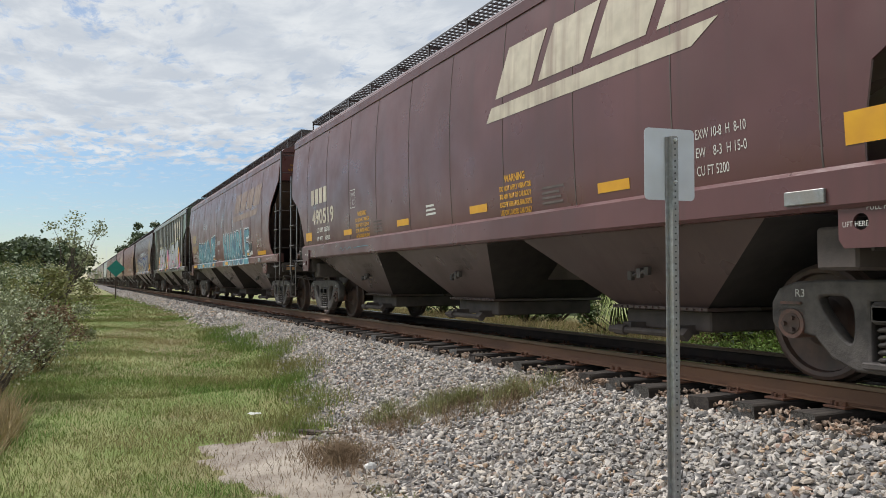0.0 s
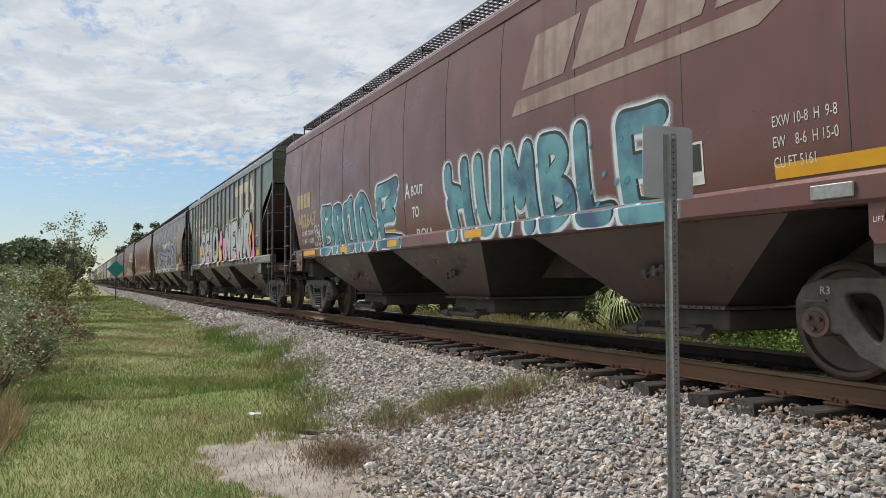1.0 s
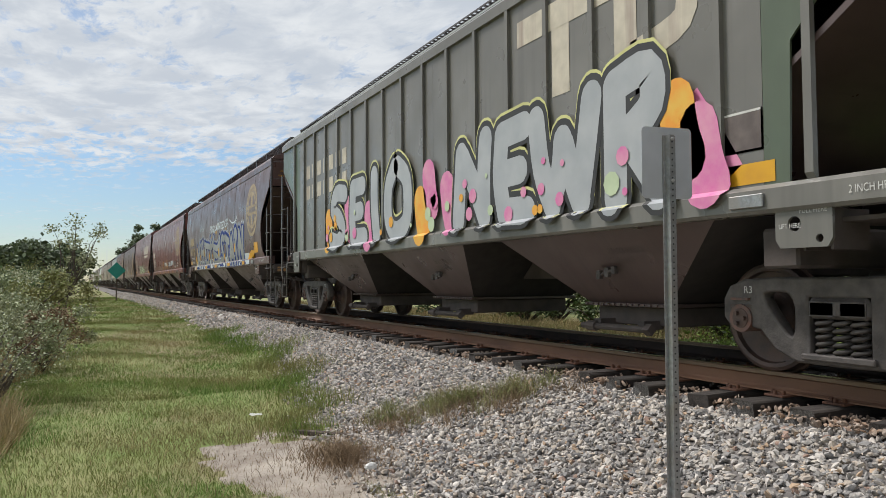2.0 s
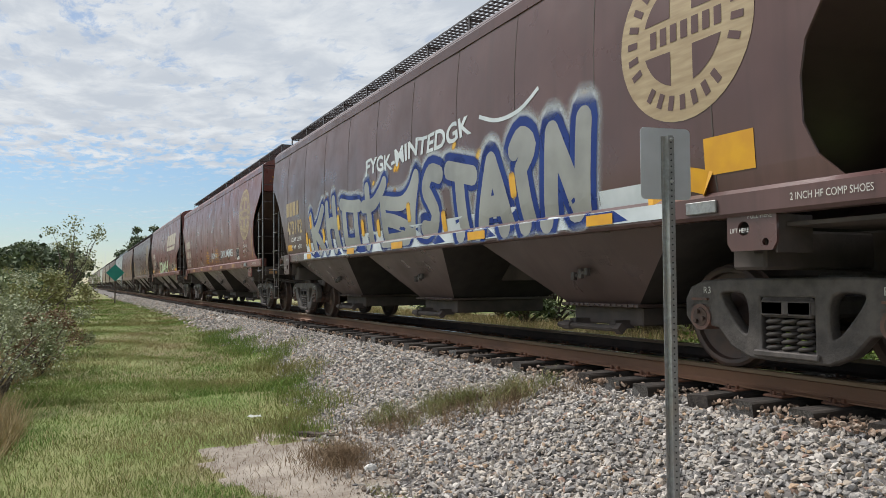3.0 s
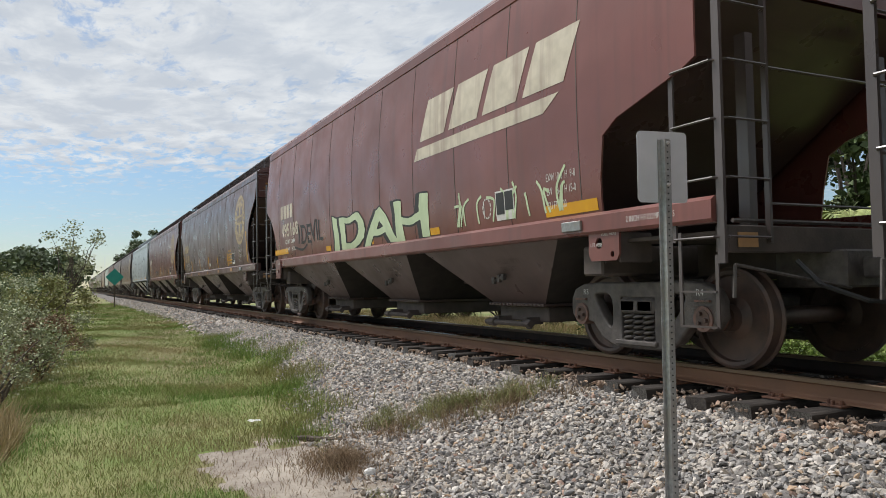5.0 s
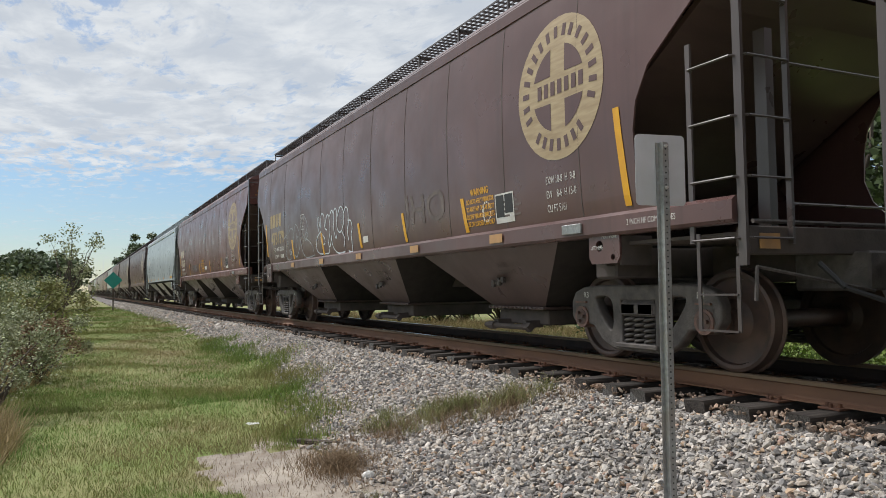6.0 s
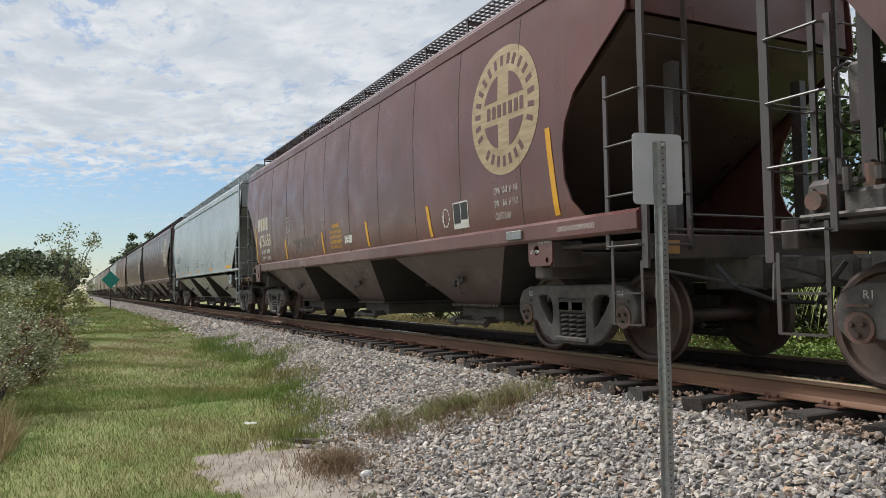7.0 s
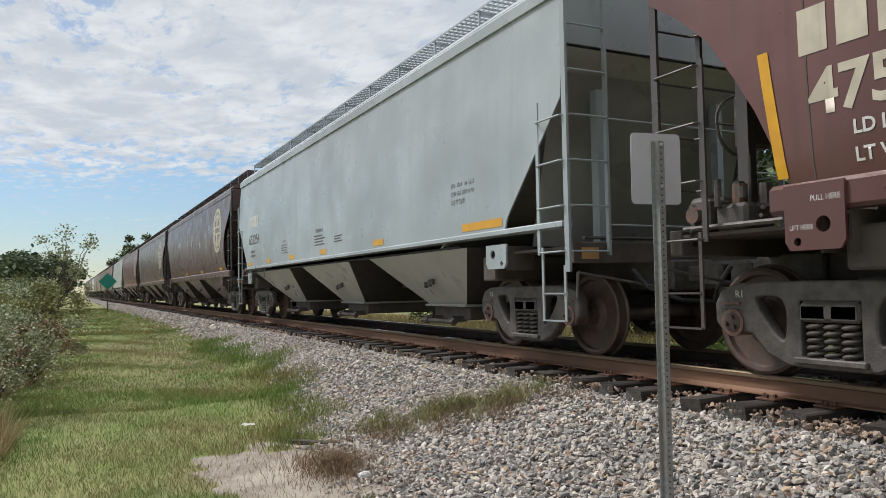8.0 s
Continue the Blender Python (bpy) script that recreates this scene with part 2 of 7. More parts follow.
def stone_tones():
    """Each stone takes its own tone: greys and beiges, some dark, a few rusty."""
    n, l = M["stone"].node_tree.nodes, M["stone"].node_tree.links
    p = n["Principled BSDF"]
    ramp = n.new("ShaderNodeValToRGB")
    ramp.color_ramp.interpolation = "CONSTANT"
    tones = ((0.0, (0.95, 0.95, 0.95)), (0.16, (0.62, 0.63, 0.65)), (0.30, (1.12, 1.07, 1.0)), (0.46, (0.80, 0.79, 0.77)), (0.60, (1.25, 1.22, 1.18)), (0.72, (0.45, 0.46, 0.48)), (0.80, (1.05, 0.95, 0.84)),
             (0.90, (1.05, 0.80, 0.58)), (0.935, (0.85, 0.62, 0.52)), (0.955, (1.5, 1.48, 1.45)))
    els = ramp.color_ramp.elements
    while len(els) > 1:
        els.remove(els[-1])
    for i, (at, c) in enumerate(tones):
        e = els[0] if i == 0 else els.new(at)
        e.position, e.color = at, (*c, 1)
    l.new(n.new("ShaderNodeNewGeometry").outputs["Random Per Island"], ramp.inputs[0])
    mul = n.new("ShaderNodeMix")
    mul.data_type, mul.blend_type = "RGBA", "MULTIPLY"
    mul.inputs[0].default_value = 1.0
    l.new(p.inputs["Base Color"].links[0].from_socket, mul.inputs[6])
    l.new(ramp.outputs[0], mul.inputs[7])
    l.new(mul.outputs[2], p.inputs["Base Color"])


stone_tones()
# ballast below the train, with its shade put into the stone colour
M["stone_shaded"] = material("shade_darkened_ballast", (0.12, 0.10, 0.088), (0.17, 0.145, 0.125), rough=0.85, scale=14, island=0.4, bump=0.3)
# far rail's web, its colour darkened for the shade of the train
M["rail_dark"] = material("shade_darkened_rail_web", (0.055, 0.034, 0.026), (0.035, 0.024, 0.02), rough=0.75, scale=4)
M["stone_rusty"] = material("rust_stained_ballast", (0.27, 0.17, 0.11), (0.34, 0.28, 0.23), rough=0.9, scale=14, island=0.4, bump=0.3)
M["post"] = material("galvanised_steel_post", (0.36, 0.37, 0.37), (0.26, 0.26, 0.26), rough=0.45, metal=0.75, scale=30, rough_var=0.12, third=(0.30, 0.28, 0.26), third_scale=5, bump=0.06, bump_scale=90)
M["alu"] = material("bare_aluminium_sign_back", (0.62, 0.63, 0.66), (0.55, 0.56, 0.58), rough=0.42, metal=0.6, scale=4, rough_var=0.06)
M["zinc"] = material("bright_zinc_bolt", (0.7, 0.7, 0.7), (0.6, 0.6, 0.6), rough=0.3, metal=1.0)
M["sign_green"] = material("green_sign_sheeting", (0.01, 0.22, 0.18), (0.015, 0.26, 0.2), rough=0.4)
M["grass"] = material("meadow_grass", (0.128, 0.222, 0.045), (0.205, 0.250, 0.072), rough=0.75, scale=0.9, island=0.3, third=(0.265, 0.228, 0.100), third_scale=0.42, spec=0.2)
M["weed_olive"] = material("olive_weeds", (0.19, 0.215, 0.075), (0.27, 0.25, 0.12), rough=0.8, scale=3, island=0.4, spec=0.2)
M["straw"] = material("dry_grass_straw", (0.42, 0.335, 0.19), (0.31, 0.235, 0.125), rough=0.85, scale=2, island=0.35, spec=0.2)
M["weed_brown"] = material("dead_brown_weeds", (0.20, 0.135, 0.085), (0.26, 0.19, 0.12), rough=0.85, scale=4, island=0.4, spec=0.2)
M["leaf"] = material("shrub_leaf", (0.075, 0.115, 0.04), (0.12, 0.15, 0.065), rough=0.6, scale=1.5, island=0.45, spec=0.35)
M["leaf_grey"] = material("grey_green_shrub_leaf", (0.24, 0.275, 0.15), (0.33, 0.335, 0.21), rough=0.65, scale=2, island=0.4, spec=0.3)
M["leaf_dark"] = material("oak_leaf", (0.085, 0.115, 0.060), (0.12, 0.145, 0.08), rough=0.6, scale=0.6, island=0.45, spec=0.35)
M["vine"] = material("vine_leaf", (0.20, 0.31, 0.06), (0.30, 0.37, 0.10), rough=0.55, scale=2, island=0.45, spec=0.35)
M["frond"] = material("palm_frond", (0.25, 0.32, 0.10), (0.36, 0.40, 0.15), rough=0.5, scale=2, island=0.35, spec=0.4)
M["frond_yellow"] = material("yellowing_palm_frond", (0.46, 0.40, 0.07), (0.34, 0.33, 0.08), rough=0.5, scale=2, island=0.25)
M["frond_dead"] = material("dead_palm_frond", (0.20, 0.16, 0.115), (0.13, 0.10, 0.075), rough=0.85, scale=3, island=0.3)
M["bark"] = material("grey_brown_bark", (0.12, 0.095, 0.075), (0.07, 0.055, 0.045), rough=0.9, scale=8, bump=0.5, stretch=(3, 3, 0.5))
M["litter"] = material("white_paper_litter", (0.78, 0.78, 0.76), (0.65, 0.64, 0.62), rough=0.7, scale=8)
M["stone_white"] = material("pale_limestone", (0.66, 0.65, 0.62), (0.5, 0.49, 0.47), rough=0.85, scale=9, bump=0.3)


def ground_material():
    m = material("sandy_verge", (0.31, 0.27, 0.225), (0.22, 0.18, 0.145), rough=0.95, scale=6, bump=0.9, bump_scale=25, third=(0.40, 0.35, 0.29), third_scale=1.3)
    return m


M["ground"] = ground_material()
M["bed"] = material("ballast_bed", (0.20, 0.18, 0.165), (0.10, 0.09, 0.085), rough=0.95, scale=30, bump=1.0, bump_scale=18)
M["meadow"] = material("grassy_soil", (0.15, 0.20, 0.05), (0.22, 0.22, 0.085), rough=0.95, scale=1.2, bump=0.6, bump_scale=12, third=(0.22, 0.175, 0.095), third_scale=0.5)

# ---- mesh helpers ----


def part(name, bm, mat, parent=None, label=""):
    """Links a bmesh, or a ready mesh, as one mesh object under a thing or part."""
    if isinstance(bm, bmesh.types.BMesh):
        me = bpy.data.meshes.new(name)
        bm.to_mesh(me)
        bm.free()
    else:
        me = bm
    if mat is not None and not me.materials:
        for x in (mat if isinstance(mat, (list, tuple)) else [mat]):
            me.materials.append(M[x])
    ob = new(name, me)
    ob.parent = parent
    return tagged(ob, label) if label else ob


def box(bm, x0, x1, y0, y1, z0, z1, bevel=0.0):
    vs = [bm.verts.new(p) for p in ((x0, y0, z0), (x1, y0, z0), (x1, y1, z0), (x0, y1, z0), (x0, y0, z1), (x1, y0, z1), (x1, y1, z1), (x0, y1, z1))]
    fs = [bm.faces.new([vs[i] for i in f]) for f in ((3, 2, 1, 0), (4, 5, 6, 7), (0, 1, 5, 4), (1, 2, 6, 5), (2, 3, 7, 6), (3, 0, 4, 7))]
    if bevel:
        es = {e for f in fs for e in f.edges}
        bmesh.ops.bevel(bm, geom=list(es), offset=bevel, segments=1, affect="EDGES")
    return fs


def rod(bm, a, b, r, seg=6, r2=None):
    a, b = Vector(a), Vector(b)
    q = (b - a).to_track_quat("Z", "Y").to_matrix()
    rings = []
    for p, rr in ((a, r), (b, r if r2 is None else r2)):
        rings.append([bm.verts.new(p + q @ Vector((rr * math.cos(2 * math.pi * i / seg), rr * math.sin(2 * math.pi * i / seg), 0))) for i in range(seg)])
    for i in range(seg):
        bm.faces.new((rings[0][i], rings[0][(i + 1) % seg], rings[1][(i + 1) % seg], rings[1][i]))
    bm.faces.new(rings[0][::-1])
    bm.faces.new(rings[1])


def prism(bm, section, y0, y1, mat_index=0):
    """A closed section of (x, z) points, drawn out along y."""
    a = [bm.verts.new((x, y0, z)) for x, z in section]
    b = [bm.verts.new((x, y1, z)) for x, z in section]
    n = len(section)
    fs = [bm.faces.new((a[i], a[(i + 1) % n], b[(i + 1) % n], b[i])) for i in range(n)]
    fs += [bm.faces.new(a[::-1]), bm.faces.new(b)]
    for f in fs:
        f.material_index = mat_index
    return fs


def fix(bm):
    bmesh.ops.recalc_face_normals(bm, faces=bm.faces)
    return bm


def curve_mesh(cu):
    ob = bpy.data.objects.new("shape", cu)
    me = bpy.data.meshes.new_from_object(ob)
    bpy.data.objects.remove(ob)
    bpy.data.curves.remove(cu)
    return me


def plate_mesh(outer, holes, thick, bevel=0.0):
    """A plate in the y-z plane with real holes, thick along x, centred on x = 0."""
    cu = bpy.data.curves.new("shape", "CURVE")
    cu.dimensions, cu.fill_mode, cu.extrude, cu.bevel_depth, cu.bevel_resolution = "2D", "BOTH", thick / 2 - bevel, bevel, 1
    for pts in (outer, *holes):
        sp = cu.splines.new("POLY")
        sp.points.add(len(pts) - 1)
        for q, (y, z) in zip(sp.points, pts):
            q.co = (y, z, 0, 1)
        sp.use_cyclic_u = True
    me = curve_mesh(cu)
    me.transform(Matrix(((0, 0, 1, 0), (1, 0, 0, 0), (0, 1, 0, 0), (0, 0, 0, 1))))
    return me


def smooth_ring(pts, n=4):
    """Rounds a closed polygon by corner cutting."""
    for _ in range(n):
        out = []
        for i, p in enumerate(pts):
            q = pts[(i + 1) % len(pts)]
            out += [(0.75 * p[0] + 0.25 * q[0], 0.75 * p[1] + 0.25 * q[1]), (0.25 * p[0] + 0.75 * q[0], 0.25 * p[1] + 0.75 * q[1])]
        pts = out
    return pts


def circle(cy, cz, r, n=16):
    return [(cy + r * math.cos(2 * math.pi * i / n), cz + r * math.sin(2 * math.pi * i / n)) for i in range(n)]


def mesh_from(name, verts, faces, mat):
    me = bpy.data.meshes.new(name)
    me.from_pydata([tuple(v) for v in verts], [], faces)
    for x in (mat if isinstance(mat, (list, tuple)) else [mat]):
        me.materials.append(M[x])
    return me


def fast_mesh(name, verts, faces, mat):
    """verts (n, 3) and faces (m, k) as arrays."""
    me = bpy.data.meshes.new(name)
    k = faces.shape[1]
    me.vertices.add(len(verts))
    me.vertices.foreach_set("co", np.ascontiguousarray(verts, np.float32).ravel())
    me.loops.add(faces.size)
    me.loops.foreach_set("vertex_index", np.ascontiguousarray(faces, np.int32).ravel())
    me.polygons.add(len(faces))
    me.polygons.foreach_set("loop_start", np.arange(0, faces.size, k, dtype=np.int32))
    me.polygons.foreach_set("use_smooth", np.zeros(len(faces), bool))
    me.update(calc_edges=True)
    me.validate()
    me.materials.append(M[mat])
    return me

# ---- ground ----
MID = 0.7175                          # track centre line


def base_level(x, y):
    left = -0.80 + 0.25 * np.clip((y - 8) / 28, 0, 1)
    right = -0.42 + 0.0 * y
    return np.where(x < MID, left, right)


def ground_z(x, y):
    x, y = np.asarray(x, float), np.asarray(y, float)
    d = np.abs(x - MID) - 1.62
    slope = -0.30 - 0.31 * np.maximum(d, 0) - 0.045 * np.exp(-(((np.abs(x - MID) - 1.40) / 0.17) ** 2))
    lump = 0.03 * np.sin(1.3 * x + 0.7 * y) * np.sin(0.9 * y - 0.5 * x) + 0.015 * np.sin(3.1 * x + 1.7 * y)
    b = base_level(x, y) + lump * (np.abs(x - MID) > 3.2)
    k = 0.06
    return k * np.log(np.exp(slope / k) + np.exp(b / k))


def build_ground():
    xs = np.concatenate([[-2500, -600, -150, -60, -30, -18], np.arange(-12, -5, 0.3), np.arange(-5, -2, 0.08), np.arange(-2, 8.01, 0.25), [12, 20, 40, 90, 300, 2500]])
    ys = np.concatenate([[-600, -120, -40, -15, -6], np.arange(0, 4, 0.35), np.arange(4, 9, 0.1), np.arange(9, 40, 0.35), np.arange(40, 90, 2), [100, 130, 170, 240, 400, 900, 3000]])
    gx, gy = np.meshgrid(xs, ys)
    v = np.stack([gx.ravel(), gy.ravel(), ground_z(gx, gy).ravel()], 1)
    nx = len(xs)
    i = (np.arange(len(ys) - 1)[:, None] * nx + np.arange(nx - 1)[None, :]).ravel()
    f = np.stack([i, i + 1, i + 1 + nx, i + nx], 1)
    me = fast_mesh("ground", v, f, "meadow")
    me.materials.append(M["ground"])
    me.materials.append(M["bed"])
    c = v[f].mean(1)
    idx = np.zeros(len(f), np.int32)
    toe = toe_x(c[:, 1])
    idx[(c[:, 0] > toe + 0.05) & (c[:, 0] < 3.4)] = 2
    idx[sandy(c[:, 0], c[:, 1])] = 1
    me.polygons.foreach_set("material_index", idx)
    me.polygons.foreach_set("use_smooth", np.ones(len(f), bool))
    ob = new("ground", me)
    tagged(ob, "sandy grass verge and gravel bed beside the railway", "ground", kind="structure")


def toe_x(y):
    """Where the ballast ends and the verge begins."""
    y = np.asarray(y, float)
    return np.interp(y, [0, 5.5, 8.2, 9.2, 10.5, 11.6, 13, 15, 18, 22, 30, 50, 70], [-3.5, -3.42, -3.0, -2.75, -2.5, -2.25, -2.1, -1.75, -2.0, -1.9, -1.65, -1.7, -2.1]) + 0.10 * np.sin(5 * y) + 0.07 * np.sin(11.3 * y)


def sandy(x, y):
    r = ((x + 3.75) / 0.72) ** 2 + ((y - 6.7) / 1.45) ** 2 + 0.25 * np.sin(4 * x + 3 * y)
    r = r + 0.35 * np.sin(9 * x + 2 * y) * np.sin(8 * y - 3 * x)
    return (r < 0.72) | ((y < 6.4) & (x > -4.12 + 0.1 * np.sin(7 * y)) & (x < -3.42) & (y > 3.6 + 0.5 * np.sin(5 * x)))


build_ground()

# ---- track ----


def build_rail(x, mirrored, label):
    bm = bmesh.new()
    s = [(-0.036, -0.040), (-0.036, -0.010), (-0.024, 0.0), (0.024, 0.0), (0.036, -0.010), (0.036, -0.040), (0.010, -0.052), (0.009, -0.135),
         (0.022, -0.150), (0.075, -0.163), (0.075, -0.174), (-0.075, -0.174), (-0.075, -0.163), (-0.022, -0.150), (-0.009, -0.135), (-0.010, -0.052)]
    for a, b in ((-40, -0.003), (0.003, 60), (60.006, 700)):
        fs = prism(bm, s, a, b)
        for i in (0, 1, 3, 4):
            fs[i].material_index = 1
        fs[2].material_index = 2
    fix(bm)
    # the far rail has the train's shade put into its web colour
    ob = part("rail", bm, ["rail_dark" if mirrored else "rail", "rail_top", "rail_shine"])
    ob.location = (x, 0, 0)
    tagged(ob, label, "rail", "running rails of the track")
    return ob


build_rail(-0.036, False, "rusty steel rail with a worn bright head")
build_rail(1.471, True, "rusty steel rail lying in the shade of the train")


def tie_mesh(seed):
    rnd = random.Random(seed)
    bm = bmesh.new()
    n = 9
    rings = []
    for i in range(n):
        x = -1.295 + 2.59 * i / (n - 1)
        j = lambda k: rnd.uniform(-k, k)
        rings.append([bm.verts.new((x + (j(0.02) if i in (0, n - 1) else 0), sy * (0.112 + j(0.006)), z + j(0.007))) for sy, z in ((-1, -0.178), (1, -0.178), (1, -0.02), (0.86, 0.0), (-0.86, 0.0), (-1, -0.02))])
    for a, b in zip(rings, rings[1:]):
        for k in range(6):
            bm.faces.new((a[k], a[(k + 1) % 6], b[(k + 1) % 6], b[k]))
    e0 = bm.faces.new(rings[0][::-1])
    e1 = bm.faces.new(rings[-1])
    if seed % 3 == 0:
        e0.material_index = e1.material_index = 1
    return fix(bm)


def plate_piece():
    bm = bmesh.new()
    box(bm, -0.19, 0.19, -0.095, 0.095, 0.0, 0.018, 0.004)
    for sx, sy in ((-0.12, -0.05), (-0.12, 0.06), (0.12, 0.05), (0.12, -0.06), (-0.16, 0.0)):
        box(bm, sx - 0.016, sx + 0.016, sy - 0.012, sy + 0.012, 0.016, 0.05, 0.004)
    fix(bm)
    return bm


def build_ties():
    variants = []
    for s in range(6):
        me = bpy.data.meshes.new("railway_tie")
        b = tie_mesh(s)
        b.to_mesh(me)
        b.free()
        me.materials.append(M["tie"])
        me.materials.append(M["tie_end"])
        variants.append(me)
    pm = bpy.data.meshes.new("tie_plate")
    b = plate_piece()
    b.to_mesh(pm)
    b.free()
    pm.materials.append(M["plate"])
    known = [3.37, 4.01, 4.53, 5.01, 5.73, 6.15, 6.62, 7.4, 8.0, 8.5, 9.1, 9.75]
    ys = [3.37 - 0.53 * k for k in range(12, 0, -1)] + known + [9.75 + 0.53 * k for k in range(1, 260)]
    rnd = random.Random(4)
    for k, y in enumerate(ys):
        ob = new("railway_tie", variants[(k * 5 + 2) % 6 if y not in (4.01, 5.73, 6.15) else 0])
        jit = 0 if y in known else rnd.uniform(-0.05, 0.05)
        ob.matrix_world = pose(MID + rnd.uniform(-0.04, 0.04), y + jit, -0.196 + rnd.uniform(-0.01, 0.004), 0, 0, rnd.uniform(-1.5, 1.5) if k > 12 else 0)
        tagged(ob, "weathered creosoted timber tie bedded in ballast", "railway tie", "ties under the rails")
        if y < 70:
            for px in (-0.036, 1.471):
                p = new("tie_plate", pm)
                p.parent = ob
                p.matrix_basis = pose(px - MID, 0, 0.003, 0, 0, 0 if px < 1 else 180)


build_ties()

# ---- ballast stones ----


def stones(name, mat, n, place, size, seed, coarse=False):
    """n rough stones: place(rng, n) gives x, y, z."""
    rng = np.random.default_rng(seed)
    t = bmesh.new()
    if coarse:
        bmesh.ops.create_cone(t, cap_ends=True, cap_tris=True, segments=5, radius1=1.0, radius2=0.55, depth=1.3)
    else:
        bmesh.ops.create_icosphere(t, subdivisions=1, radius=1.0)
    bmesh.ops.triangulate(t, faces=t.faces)
    t.verts.index_update()
    tv = np.array([v.co[:] for v in t.verts])
    tf = np.array([[v.index for v in f.verts] for f in t.faces])
    t.free()
    shapes = []
    for _ in range(24):
        d = rng.normal(size=(7, 3))
        d /= np.linalg.norm(d, axis=1)[:, None]
        v = tv.copy()
        for axis in d:
            cut = rng.uniform(0.35, 0.75)
            h = v @ axis
            v = v - np.maximum(h - cut, 0)[:, None] * axis
        shapes.append(v * rng.uniform(0.85, 1.15, size=(len(tv), 1)))
    shapes = np.array(shapes)
    p = place(rng, n)
    n = len(p)
    s = size[0] + (size[1] - size[0]) * rng.random(n) ** 1.6
    dims = np.stack([s * 1.12, s * rng.uniform(0.55, 1.0, n), s * rng.uniform(0.35, 0.75, n)], 1)
    q = rng.normal(size=(n, 4)) * np.array([1, 0.35, 0.35, 1])
    q /= np.linalg.norm(q, axis=1)[:, None]
    w, x, y, z = q.T
    R = np.stack([1 - 2 * (y * y + z * z), 2 * (x * y - w * z), 2 * (x * z + w * y), 2 * (x * y + w * z), 1 - 2 * (x * x + z * z), 2 * (y * z - w * x),
                  2 * (x * z - w * y), 2 * (y * z + w * x), 1 - 2 * (x * x + y * y)], 1).reshape(n, 3, 3)
    v = shapes[rng.integers(0, 24, n)] * dims[:, None, :]
    v = np.einsum("nij,nkj->nki", R, v) + p[:, None, :]
    f = tf[None] + (np.arange(n) * len(tv))[:, None, None]
    me = fast_mesh(name, v.reshape(-1, 3), f.reshape(-1, 3), mat)
    ob = new(name, me)
    return ob


def strip(y0, y1, x1, lift=0.0, over=0.35):
    def place(rng, n):
        y = y0 + (y1 - y0) * rng.random(n)
        lo = toe_x(y) - over * rng.random(n) ** 3
        x = lo + (x1 - lo) * rng.random(n)
        keep = ~sandy(x, y) | (rng.random(n) < 0.10)
        x, y = x[keep], y[keep]
        return np.stack([x, y, ground_z(x, y) + lift * rng.random(len(x))], 1)
    return place


tagged(stones("ballast_near", "stone", 24000, strip(1.5, 9.5, -0.45, 0.025), (0.018, 0.046), 1), "grey crushed limestone ballast beside the track", "ballast", kind="stuff")
tagged(stones("ballast_middle", "stone", 16000, strip(9.5, 24, -0.45, 0.02), (0.026, 0.052), 2), "grey crushed limestone ballast beside the track", "ballast", kind="stuff")
tagged(stones("ballast_far", "stone", 12000, strip(24, 90, -0.45, 0.03), (0.055, 0.11), 3, True), "grey crushed limestone ballast beside the track", "ballast", kind="stuff")
tagged(stones("ballast_rusty", "stone_rusty", 5500, lambda g, n: (lambda x, y: np.stack([x, y, -0.275 + 0.035 * g.random(n)], 1))(g.uniform(-0.60, -0.10, n), g.uniform(1, 26, n)), (0.018, 0.038), 4), "rust-stained ballast between the tie ends", "ballast", kind="stuff")
# stones darkened in colour for the shade under the train
tagged(stones("ballast_between", "stone_shaded", 6500, lambda g, n: (lambda x, y: np.stack([x, y, -0.26 + 0.03 * g.random(n)], 1))(g.uniform(0.05, 2.6, n), g.uniform(1, 25, n)), (0.02, 0.042), 5, True), "dark ballast between and beyond the rails", "ballast", kind="stuff")

tagged(stones("ballast_rear", "stone", 9000, strip(-5, 1.5, -0.45, 0.02), (0.03, 0.055), 6, True), "grey crushed limestone ballast beside the track", "ballast", kind="stuff")

# ---- sign ----


